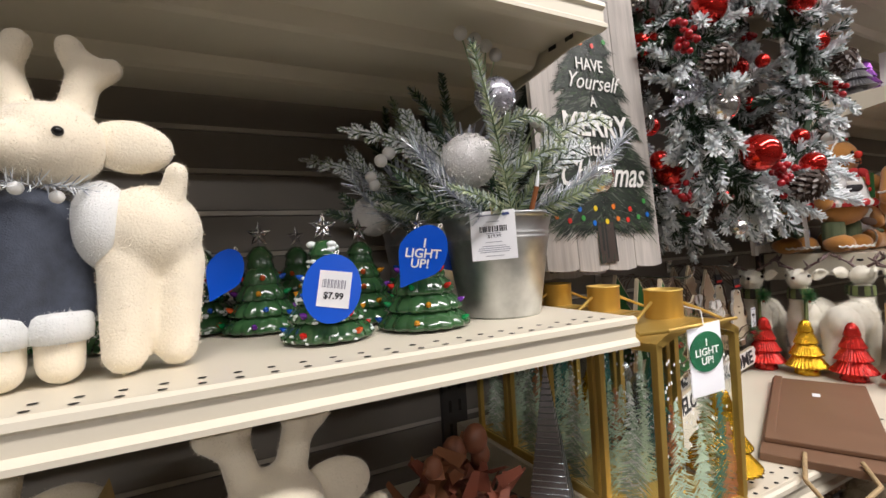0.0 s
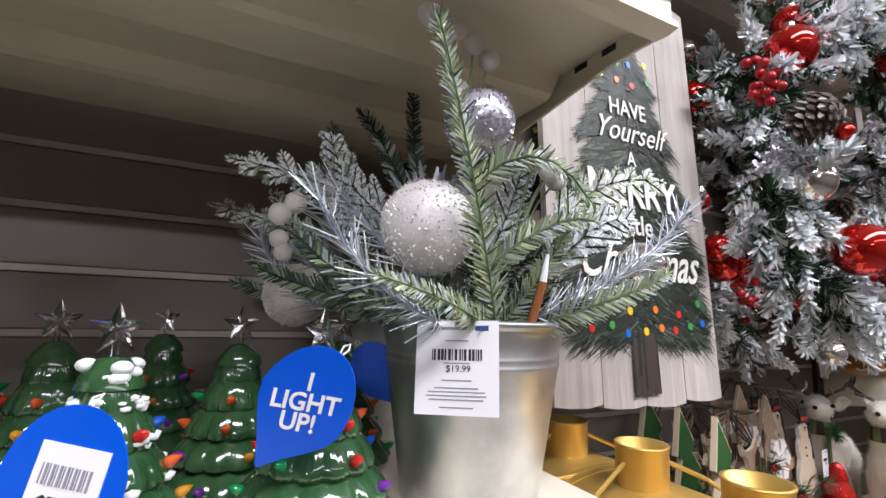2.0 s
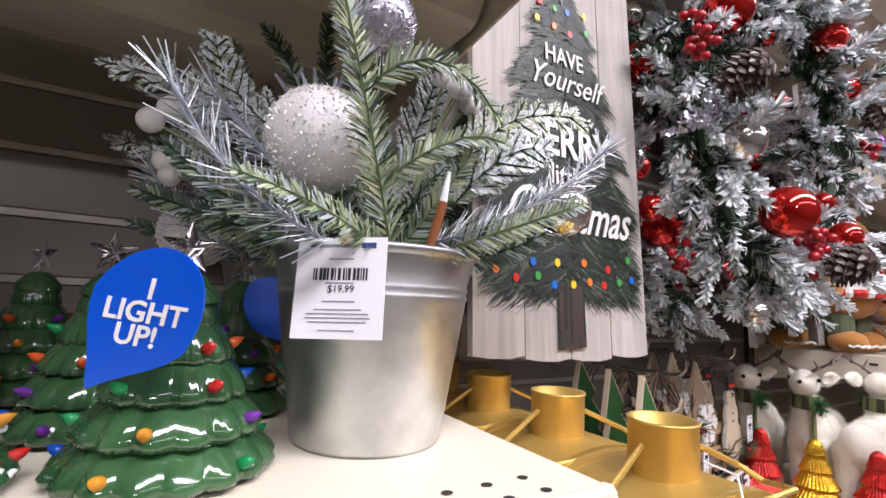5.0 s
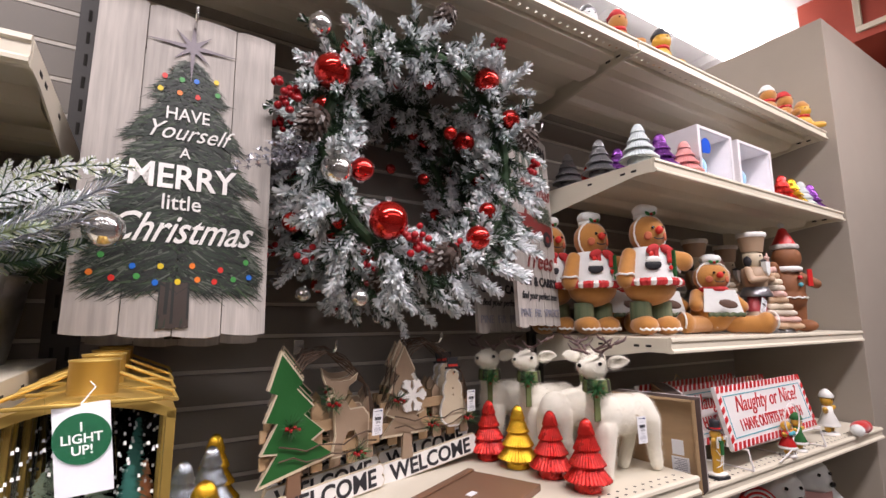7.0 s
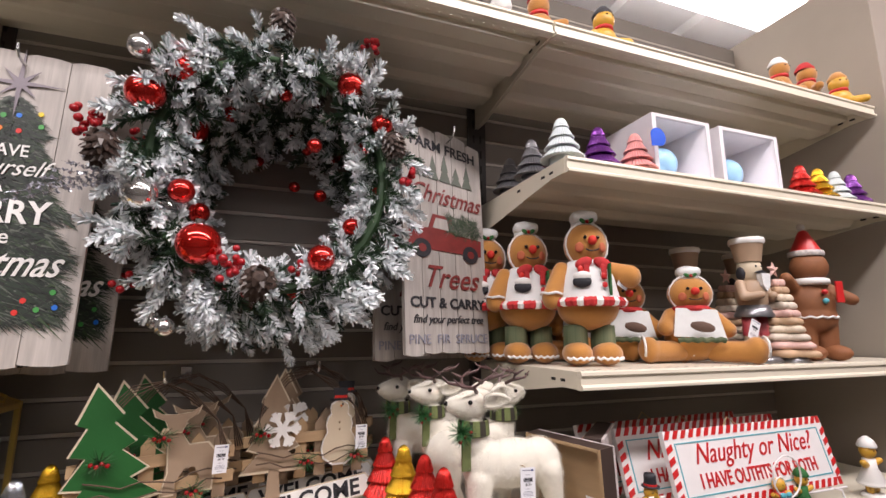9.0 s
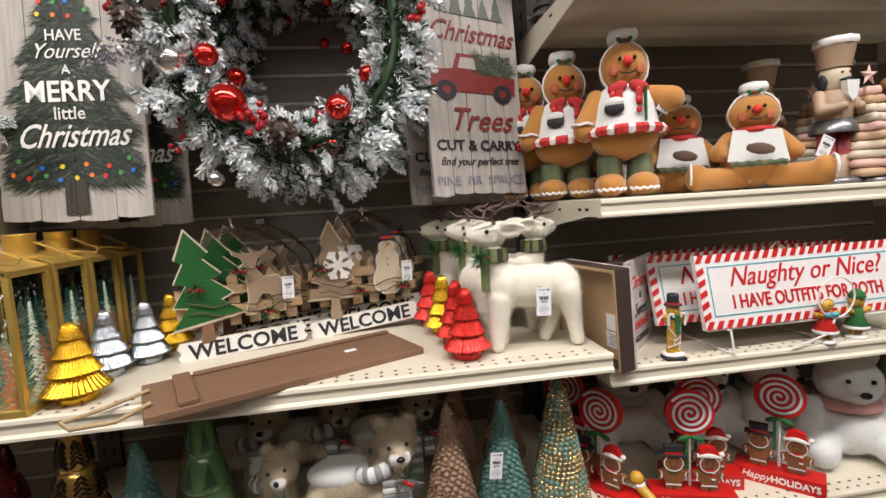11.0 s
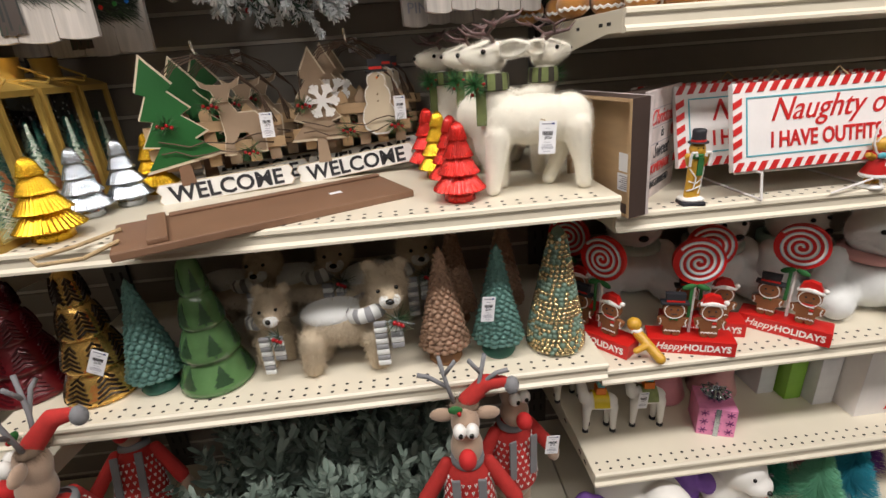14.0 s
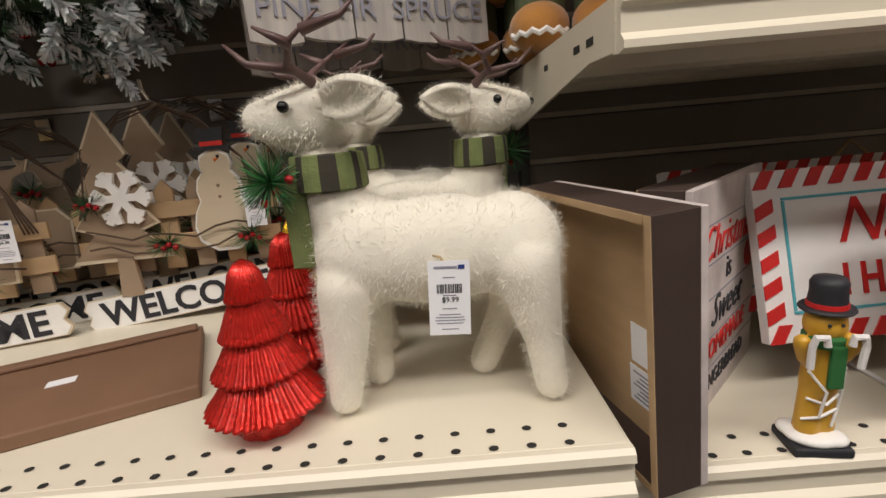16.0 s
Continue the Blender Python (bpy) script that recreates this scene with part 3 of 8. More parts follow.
HT = 0.118
for x, y, h, r, fl in ((-1.452, 0.106, HT, 0.056, False), (-1.573, 0.112, HT, 0.05, True), (-1.497, 0.215, HT, 0.052, False), (-1.628, 0.242, HT, 0.05, False), (-1.40, 0.245, HT, 0.05, False),
                       (-1.70, 0.30, HT, 0.05, True), (-1.78, 0.24, HT, 0.052, False), (-1.83, 0.38, HT, 0.052, False), (-1.56, 0.35, HT, 0.052, False), (-1.92, 0.27, HT, 0.05, True)):
    ceramic_tree(pose(x, y, 1.405), h, r, fl, int(-x * 1000))


def drop_card(m, h, w, back, label, lines, turn=0.0, pointed=True):
    """A leaf-shaped hang tag with a pointed lower end."""
    t = thing("hang_tag", label, "tag", m, group="light-up tags")
    o = []
    for k in range(28):
        a = math.pi * 2 * k / 28
        x, z = math.sin(a), math.cos(a)
        s = 1.0 if z > 0 or not pointed else 1.0 - 0.75 * (-z) ** 1.4
        o.append((w / 2 * x * s, h / 2 * z - h / 2 - (0.05 * h * max(0, -z) ** 6 if pointed else 0)))
    part("card", prism(o, -0.0005, 0.0005), back, t)
    tx = bmesh.new()
    for body, size, x, z in lines:
        letters(body, size, x, z, -0.0008, bold=0.0003, slant=0.12, deep=0.0002, bm=tx)
    if lines:
        bmesh.ops.transform(tx, matrix=Matrix.Translation((0, 0, -h / 2)) @ pose(0, 0, 0, 0, turn, 0) @ Matrix.Translation((0, 0, h / 2)), verts=tx.verts)
        part("writing", tx, LIGHTINK, t)
    part("loop", tube([(0, 0, -0.004), (0.002, 0.003, 0.003), (0, 0.008, 0.005), (-0.002, 0.004, 0.003), (0, 0, -0.004)], 0.0006, 5), LIGHTINK, t)
    return t


UP = [("I", 0.0148, 0.004, -0.029), ("LIGHT", 0.0148, 0.002, -0.041), ("UP!", 0.0148, -0.001, -0.053)]
drop_card(pose(-1.456, 0.044, 1.527, 8, 36, -28), 0.08, 0.056, BLUE, "bright blue light-up hang tag on a ceramic tree", UP, -30)
tb = drop_card(pose(-1.574, 0.056, 1.503, -8, 8, -30), 0.073, 0.062, BLUE, "bright blue rounded hang tag with a price label", [], 0, False)
part("price_label", box(-0.014, 0.02, -0.0014, -0.0006, -0.056, -0.018), PAPER, tb)
lb = bmesh.new()
for k in range(14):
    box(-0.010 + k * 0.0018, -0.0095 + k * 0.0018 + 0.0006 * (k % 2), -0.0019, -0.0014, -0.036, -0.027, bm=lb)
part("barcode", lb, GREYINK, tb)
part("price", letters("$7.99", 0.0095, 0.003, -0.047, -0.0018, bold=0.0002, deep=0.0002), INK, tb)
drop_card(pose(-1.40, 0.19, 1.52, 0, -40, -20), 0.066, 0.045, BLUE, "blue hang tag on a ceramic tree in shadow", [])
drop_card(pose(-1.66, 0.2, 1.515, 0, 30, 20), 0.066, 0.045, BLUE, "blue hang tag on a ceramic tree seen from the side", [])
drop_card(pose(-1.71, 0.24, 1.51, 0, 20, -60), 0.06, 0.045, BLUE, "blue hang tag on a snow-tipped ceramic tree", [])


# ---- first bay: bucket of winter greens ----
BERRIES = ((((-0.079, -0.06, 0.367), (-0.055, -0.055, 0.365), (-0.035, -0.05, 0.362), (-0.02, -0.05, 0.352), (-0.045, -0.045, 0.322)), (-0.03, -0.03, 0.27)),
                     (((-0.163, 0.022, 0.219), (-0.152, 0.02, 0.229), (-0.153, 0.092, 0.209), (-0.148, 0.092, 0.197)), (-0.06, 0.03, 0.16)),
                     (((0.02, -0.06, 0.272), (0.036, -0.062, 0.268), (0.026, -0.07, 0.262), (0.05, -0.05, 0.262)), (0.015, -0.03, 0.19)))
BX, BY, BZ = -1.319, 0.128, 1.405


def bucket_arrangement(m, seed, label, balls, clusters):
    t = thing("bucket_arrangement", label, "floral arrangement", m, group="bucket arrangements")
    pr = [(0, 0.004), (0.053, 0.004), (0.055, 0.0), (0.057, 0.003), (0.0725, 0.105), (0.0735, 0.107), (0.0735, 0.109), (0.0728, 0.1105), (0.0737, 0.113), (0.0737, 0.115), (0.073, 0.117), (0.0775, 0.135),
          (0.0785, 0.1365), (0.0805, 0.138), (0.081, 0.1405), (0.0795, 0.1425), (0.077, 0.1415), (0.0755, 0.138), (0.055, 0.01), (0, 0.009)]
    part("bucket", lathe(pr, 64), ZINC, t, "dull galvanised metal bucket", smooth=True)
    part("foam", lathe([(0, 0.125), (0.06, 0.125), (0.071, 0.118), (0.07, 0.11), (0, 0.11)], 24), TWIG, t)
    rnd = random.Random(seed)
    st = Strands(seed)

    def curve(tip, sag=0.02, n=6, base=None):
        b = Vector(base or (rnd.uniform(-0.02, 0.02), rnd.uniform(-0.02, 0.02), 0.125))
        tip = Vector(tip)
        return [b.lerp(tip, k / n) + Vector((0, 0, sag * math.sin(math.pi * k / n))) for k in range(n + 1)]

    greens = lambda r: r.choice((0, 0, 1, 1, 2, 4))
    frost = lambda r: r.choice((2, 3, 3, 3, 4))
    silver = lambda r: r.choice((5, 5, 5, 3, 4))
    sage = lambda r: r.choice((0, 1, 2, 2, 2, 2, 2, 4, 4, 6))
    pale = lambda r: r.choice((2, 3, 3, 6))

    def bent(pts, n=5):
        """A smooth run through three points."""
        a, b, c = (Vector(p) for p in pts)
        return [a * (1 - f) ** 2 + (b * 2 - (a + c) / 2) * 2 * f * (1 - f) + c * f * f for f in (k / n for k in range(n + 1))]

    def cedar(pts, size, pick):
        """A frosted cedar frond with short side shoots."""
        main = bent(pts, 8)
        st.spray(main, size * 0.4, 0.0022, 0.0019, pick, rough=0.35)
        for k in range(2, 9):
            d = (main[k] - main[k - 1]).normalized()
            for q in (-1, 1):
                sd = d.cross(Vector((0, -1, 0.2))).normalized() * q
                e = main[k - 1] + (d * 0.9 + sd * 0.75 + Vector((0, rnd.uniform(-0.3, 0.3), 0))) * size * (1.25 - 0.09 * k) * rnd.uniform(0.7, 1.1)
                st.spray([main[k - 1], main[k - 1].lerp(e, 0.5), e], size * 0.34, 0.002, 0.0019, pick, rough=0.4)

    # dark fir filling the middle and the back
    for tip in ((-0.09, 0.03, 0.21), (0.08, 0.05, 0.23), (0.02, 0.04, 0.25), (-0.04, 0.08, 0.27), (0.1, 0.11, 0.2), (-0.11, 0.1, 0.19), (0.0, 0.13, 0.2), (0.12, 0.03, 0.18), (-0.11, 0.0, 0.16), (0.05, -0.03, 0.2), (-0.03, -0.02, 0.22), (0.09, -0.05, 0.165), (-0.08, -0.06, 0.15)):
        st.sprig(curve(tip, 0.015), 0.019, 0.003, 0.0021, greens, 0.8, 0.0016, 0, 3)
    # tall sage sprig before the white ball, with its side shoots
    st.spray(bent(((-0.02, -0.066, 0.14), (-0.058, -0.094, 0.235), (-0.096, -0.112, 0.328)), 9), 0.02, 0.0019, 0.0015, sage, lean=0.85, stem=0.002, stem_mat=2, rough=0.9)
    st.spray(bent(((-0.048, -0.083, 0.238), (-0.008, -0.1, 0.258), (0.04, -0.1, 0.232))), 0.017, 0.0019, 0.0015, sage, stem_mat=2, rough=0.8)
    st.spray(bent(((-0.03, -0.068, 0.18), (0.01, -0.09, 0.212), (0.058, -0.085, 0.222))), 0.016, 0.002, 0.0015, sage, stem_mat=2, rough=0.8)
    st.spray(bent(((-0.01, -0.06, 0.14), (0.02, -0.08, 0.19), (0.03, -0.085, 0.215))), 0.015, 0.002, 0.0015, sage, stem_mat=2, rough=0.8)
    st.spray(bent(((0.02, -0.06, 0.14), (0.075, -0.1, 0.165), (0.125, -0.1, 0.185))), 0.017, 0.002, 0.0015, sage, stem_mat=2, rough=0.8)
    st.spray(bent(((-0.03, -0.07, 0.138), (-0.075, -0.09, 0.155), (-0.12, -0.09, 0.168))), 0.016, 0.002, 0.0015, sage, stem_mat=2, rough=0.8)
    # silver long-needled boughs
    for pts in (((-0.06, -0.06, 0.14), (-0.115, -0.075, 0.165), (-0.152, -0.068, 0.213)), ((0.012, -0.066, 0.145), (0.095, -0.085, 0.185), (0.178, -0.078, 0.245)), ((0.03, -0.05, 0.14), (0.10, -0.06, 0.175), (0.15, -0.06, 0.2)), ((-0.05, -0.04, 0.15), (-0.1, -0.03, 0.2), (-0.13, -0.02, 0.235))):
        st.sprig(bent(pts, 6), 0.026, 0.0028, 0.0012, silver, 1.1, 0.0016, 5, 4)
    # frosted cedar
    cedar(((-0.06, 0.0, 0.2), (-0.115, 0.02, 0.242), (-0.2, 0.075, 0.272)), 0.03, frost)
    cedar(((-0.09, -0.01, 0.22), (-0.118, 0.0, 0.25), (-0.13, 0.01, 0.285)), 0.02, frost)
    cedar(((0.05, -0.04, 0.2), (0.10, -0.045, 0.262), (0.205, -0.035, 0.288)), 0.03, pale)
    cedar(((0.04, -0.05, 0.18), (0.075, -0.07, 0.22), (0.12, -0.07, 0.232)), 0.026, frost)
    cedar(((0.0, -0.03, 0.2), (0.015, -0.04, 0.25), (0.025, -0.04, 0.285)), 0.02, frost)
    cedar(((0.08, 0.0, 0.2), (0.13, 0.02, 0.24), (0.17, 0.05, 0.25)), 0.026, frost)
    # dark fir behind, low firs at the side
    for pts in (((-0.01, 0.03, 0.14), (-0.03, 0.06, 0.27), (-0.03, 0.085, 0.38)), ((-0.01, 0.05, 0.2), (-0.06, 0.07, 0.3), (-0.085, 0.08, 0.34)), ((-0.05, -0.02, 0.14), (-0.1, -0.01, 0.16), (-0.15, 0.0, 0.198)), ((-0.05, 0.0, 0.14), (-0.12, 0.03, 0.16), (-0.165, 0.05, 0.175)), ((0.03, 0.04, 0.14), (0.1, 0.08, 0.24), (0.13, 0.1, 0.27)), ((0.06, -0.02, 0.14), (0.13, -0.03, 0.16), (0.19, -0.03, 0.2))):
        st.spray(bent(pts, 6), 0.019, 0.0026, 0.0021, greens, rough=0.5)
    # glittered silver leaves
    for k in range(46):
        d = Vector((rnd.uniform(-0.7, 0.5), rnd.uniform(-0.8, 0.2), rnd.uniform(0.3, 1))).normalized()
        st.blade(Vector((-0.055, -0.02, 0.215)) + d * rnd.uniform(0.0, 0.04), d, rnd.uniform(0.015, 0.026), 0.006, 5, 0.3)
    st.part("greenery", [FIR, FIR2, SAGE, FROST, FROST2, SILVERN, PALEG], t, "frosted artificial fir and cedar sprigs")
    for c, r, mt in balls:
        gbm = ball(c, r, None, 4)
        if mt is not SILVERGLASS:
            fuzz(gbm, 2600, 0.0026, 0.0024, 77, "glitter_coat", FLAKE if mt is SPARKLE else FLAKE2, t, droop=0.0)
        part("glitter_ball", gbm, mt, t, "white glitter bauble" if mt is SPARKLE else "silver bauble", smooth=True)
    for cl, stem in clusters:
        for c in cl:
            part("white_berry", ball(c, 0.0088, None, 3), PEARL, t, smooth=True)
            part("berry_stem", tube([stem, Vector(stem).lerp(Vector(c), 0.6) + Vector((0, 0, 0.008)), c], 0.0011, 5), SAGE, t)
    part("cinnamon_stick", tube([(0.004, -0.072, 0.13), (0.009, -0.084, 0.172)], 0.0032, 8), mat("rust_brown_stick", (0.30, 0.10, 0.03), 0.6), t)
    part("frosted_bud", tube([(0.009, -0.084, 0.172), (0.010, -0.086, 0.184), (0.011, -0.087, 0.192)], 0.0028, 8, taper=0.4), FROST, t)
    return t


bucket_arrangement(pose(BX, BY, BZ), 5, "galvanised bucket of frosted greens with white glitter balls", (((-0.063, -0.037, 0.211), 0.036, SPARKLE), ((-0.041, -0.072, 0.286), 0.025, SPARKLE2), ((0.176, -0.03, 0.197), 0.026, SILVERGLASS)), BERRIES)
bucket_arrangement(pose(-1.33, 0.345, BZ), 9, "galvanised bucket of greens standing in shadow behind another", (((-0.108, -0.03, 0.161), 0.034, SPARKLE),), ())
price_tag(pose(-1.372, 0.059, 1.547, -7, -2, -40), 0.057, 0.062, "$19.99", "white price tag hung by twine on the bucket",
          [(0, 0, -0.006), (0.004, -0.002, 0.008), (0.003, 0.012, 0.014), (-0.002, 0.006, 0.012), (0, -0.001, -0.004)])

# ---- first bay: cream plush deer ----
def plush_deer(m, label):
    t = thing("plush_deer", label, "plush toy", m, group="cream plush deer")
    b = bmesh.new()
    for x0, y0 in ((0.026, -0.012), (0.066, 0.0)):
        limb((x0, y0, 0.02), (x0 + 0.004, y0 + 0.01, 0.1), 0.019, 0.025, b)
    ball((0.048, 0.012, 0.128), 0.043, b, 3, (1.05, 1.0, 1.05))
    ball((0.01, 0.02, 0.13), 0.036, b, 3)
    limb((0.066, -0.005, 0.15), (0.073, -0.01, 0.182), 0.013, 0.011, b)
    s = fused(b, 0.004, 7)
    fuzz(s, 9000, 0.0032, 0.0006, 1, "pile", FLEECE, t)
    part("body", s, FLEECE, t, smooth=True)
    b = bmesh.new()
    ball((0.012, 0.01, 0.135), 0.041, b, 3, (0.62, 1.0, 1.02))
    hb_ = fused(b, 0.004, 4)
    fuzz(hb_, 2500, 0.0032, 0.0006, 7, "band_pile", FLEECEW, t)
    part("hip_band", hb_, FLEECEW, t, "white fleece band", smooth=True)
    b = bmesh.new()
    ball((-0.022, 0.0, 0.205), 0.041, b, 3, (1.05, 0.95, 0.9))
    limb((-0.036, -0.022, 0.198), (-0.05, -0.045, 0.196), 0.023, 0.017, b)
    for sx in (-1, 1):
        q = Vector((-0.024 + sx * 0.018, 0.006, 0.228))
        limb(q, q + Vector((sx * 0.012, 0, 0.05)), 0.015, 0.014, b)
        limb(q + Vector((sx * 0.01, 0, 0.035)), q + Vector((sx * 0.03, 0, 0.05)), 0.012, 0.011, b)
        limb(q + Vector((sx * 0.01, 0, 0.04)), q + Vector((sx * 0.0, 0, 0.066)), 0.012, 0.012, b)
    h = fused(b, 0.0035, 5)
    fuzz(h, 7000, 0.003, 0.0006, 2, "head_pile", FLEECE, t)
    part("head", h, FLEECE, t, smooth=True)
    for sx in (-1, 1):
        er = ball((-0.024 + sx * 0.06, 0.004, 0.207), 0.034, None, 3, (1.05, 0.42, 0.72), Matrix.Rotation(0.1 * sx, 4, "Y"))
        fuzz(er, 1800, 0.003, 0.0006, 6, "ear_pile", FLEECE, t)
        part("ear", er, FLEECE, t, smooth=True)
        part("eye", ball((-0.03 + sx * 0.021, -0.0385 + 0.003 * sx, 0.209), 0.0045, None, 2), BLACK, t, smooth=True)
    part("nose", ball((-0.058, -0.06, 0.204), 0.0058, None, 2, (1.2, 1, 0.8)), BLACK, t, smooth=True)
    b = bmesh.new()
    limb((-0.048, -0.008, 0.062), (-0.038, -0.004, 0.14), 0.026, 0.03, b)
    limb((-0.014, 0.01, 0.062), (-0.02, 0.01, 0.135), 0.022, 0.026, b)
    part("vest", fused(b, 0.004, 4), DENIM, t, "dark grey denim front", smooth=True)
    for x0, y0 in ((-0.058, -0.016), (-0.02, -0.008)):
        cb = lathe([(0.02, 0.036), (0.024, 0.039), (0.025, 0.048), (0.024, 0.058), (0.02, 0.061), (0, 0.061)], 24)
        bmesh.ops.translate(cb, vec=(x0, y0, 0), verts=cb.verts)
        fuzz(cb, 900, 0.004, 0.0005, 5, "cuff_pile", FLEECEW, t)
        part("cuff", cb, FLEECEW, t, smooth=True)
        fb = bmesh.new()
        limb((x0, y0, 0.018), (x0, y0, 0.04), 0.0185, 0.019, fb)
        part("foot", fused(fb, 0.004, 5), FLEECE, t, smooth=True)
    st = Strands(8)
    for k in range(420):
        a = st.rnd.random() * 6.28
        p = Vector((-0.03 + 0.034 * math.cos(a), 0.03 * math.sin(a) - 0.008, 0.165))
        d = Vector((math.cos(a), math.sin(a), st.rnd.uniform(-0.8, 0.7))) + Vector((st.rnd.uniform(-0.5, 0.5),) * 3)
        st.blade(p, d.normalized(), st.rnd.uniform(0.008, 0.018), 0.0011, st.rnd.choice((0, 1, 1)))
    st.part("tinsel_collar", [SILVERN, FROST], t)
    for k in range(3):
        part("collar_berry", ball((-0.06 + 0.024 * k, -0.045 + 0.006 * k, 0.168 - 0.006 * k), 0.0055, None, 2), PEARL, t, smooth=True)
    return t


pd = plush_deer(pose(-1.79, 0.078, 1.405), "cream fleece standing plush deer with grey denim vest")
copy_thing(pd, pose(-1.95, 0.12, 1.405, 0, 0, 25))
for x, y, a in ((-1.625, 0.05, 10), (-1.87, 0.14, 20)):
    copy_thing(pd, pose(x, y, 1.03, 0, 0, a)).scale = (1.12, 1.12, 1.12)

# ---- hanging wooden signs ----
def board_sign(x0, x1, z0, z1, y, n, name, label, group):
    """Upright planks side by side with uneven ends, screwed to two battens."""
    t = thing(name, label, "wall sign", pose((x0 + x1) / 2, y, z0), group=group)
    w, h = x1 - x0, z1 - z0
    rnd = random.Random(n + int(w * 1000))
    for k in range(n):
        a = -w / 2 + w * k / n + 0.0008
        b = -w / 2 + w * (k + 1) / n - 0.0008
        d0, d1 = rnd.uniform(0, 0.012), rnd.uniform(0, 0.014)
        o = [(a, d0 + 0.004), (a + (b - a) * 0.3, d0 + 0.001), (a + (b - a) * 0.7, d0), (b, d0 + 0.003), (b, h - d1 - 0.004), (a + (b - a) * 0.75, h - d1), (a + (b - a) * 0.2, h - d1 + 0.002), (a, h - d1 - 0.003)]
        part("plank", prism(o, rnd.uniform(-0.0006, 0.0006), 0.009), PLANK, t)
    for zz in (0.12 * h, 0.85 * h):
        part("batten", box(-w * 0.42, w * 0.42, 0.0095, 0.018, zz, zz + 0.03), TWIG, t)
    return t, w, h


def hook(x, z, y0, label="steel peg hook in the slat wall"):
    h = thing("peg_hook", label, "hook", group="peg hooks")
    part("rod", tube([(x, WALL - 0.001, z), (x, y0 + 0.02, z), (x, y0 + 0.004, z + 0.003), (x, y0 - 0.004, z + 0.012), (x, y0 - 0.005, z + 0.024)], 0.0028, 8), STEEL, h)
    part("back_plate", box(x - 0.012, x + 0.012, WALL - 0.006, WALL - 0.001, z - 0.02, z + 0.015, 0.001), STEEL, h)
    return h


SY = 0.176
sg, w, h = board_sign(-1.190, -0.906, 1.444, 2.035, SY, 4, "wooden_sign", "tall whitewashed plank sign with painted lit Christmas tree", "tree signs")
sg.matrix_basis = pose(-1.048, SY - 0.004, 1.446, -4)
st = Strands(11)
for k in range(8000):
    f = st.rnd.random() ** 0.7
    z = 0.065 + 0.405 * (1 - f)
    tier = (f * 5.2) % 1.0
    half = (0.014 + 0.152 * f ** 0.7) * (0.62 + 0.38 * tier)
    x = st.rnd.uniform(-0.92, 0.92) * half
    sd = (1 if x > 0 else -1) * (-1 if st.rnd.random() < 0.12 else 1)
    d = Vector((sd * st.rnd.uniform(0.5, 1.3), 0, -st.rnd.uniform(0.15, 0.8))).normalized()
    L = st.rnd.uniform(0.015, 0.045) * (0.45 + 0.8 * f)
    lim = w / 2 - 0.003
    if abs(x + d.x * L) > lim or abs(x) > lim:
        continue
    st.blade(Vector((x, -0.001 - k * 3e-7, z + 0.02)), d, L, st.rnd.uniform(0.0012, 0.0048), st.rnd.choice((0, 0, 0, 0, 1, 2, 2, 2, 2, 3) if abs(x) < 0.8 * half else (0, 0, 1, 3, 3)), 0.1, Vector((0, 1, 0)))
for k in range(90):
    x = st.rnd.uniform(-0.019, 0.019)
    st.blade(Vector((x, -0.0032 - k * 1e-6, 0.09)), Vector((x * 1.5, 0, -1)).normalized(), st.rnd.uniform(0.05, 0.075), 0.006, st.rnd.choice((0, 4, 4, 2)), 0.8, Vector((0, 1, 0)))
st.part("painted_tree", PAINTS, sg, "dark green brushed fir tree")
star_points = []
for k in range(16):
    a = k * math.pi / 8 + math.pi / 2
    q = 0.072 if k % 4 == 0 else 0.04 if k % 4 == 2 else 0.011
    star_points.append((q * math.cos(a), 0.516 + q * math.sin(a)))
ss = prism(star_points, -0.0036, -0.0028)
part("painted_star", ss, mat("painted_mauve_grey", (0.2, 0.17, 0.19), 0.5), sg)
rnd = random.Random(4)
for row, (zz, n, ww) in enumerate(((0.452, 4, 0.05), (0.425, 4, 0.062), (0.113, 6, 0.125), (0.09, 9, 0.128))):
    for k in range(n):
        x = -ww + 2 * ww * (k + 0.5) / n + rnd.uniform(-0.004, 0.004)
        part("painted_bulb", disc(x, zz + rnd.uniform(-0.006, 0.006) + 0.02 * (x / 0.13) ** 2, 0.005, -0.0042, None, 0.001, 10, 0.9), DOTS[(k * 2 + row) % 5], sg)
for body, size, x, z, bold, sl, wd in (("HAVE", 0.034, 0, 0.371, 0.0004, 0, 0.95), ("Yourself", 0.046, 0.0, 0.335, 0.0, 0.45, 0.95), ("A", 0.028, 0, 0.303, 0.0004, 0, 1), ("MERRY", 0.062, 0, 0.248, 0.0017, 0, 0.98),
                                       ("little", 0.039, 0, 0.211, 0.0004, 0, 1), ("Christmas", 0.072, 0.002, 0.155, 0.0008, 0.5, 0.83)):
    part("lettering", letters(body, size * 0.95, x, z, -0.0045, bold * 0.7, sl, wd * 0.9), LIGHTINK, sg)
copy_thing(sg, pose(-1.03, 0.33, 1.425, -4))
hook(-1.047, 2.0, 0.18)

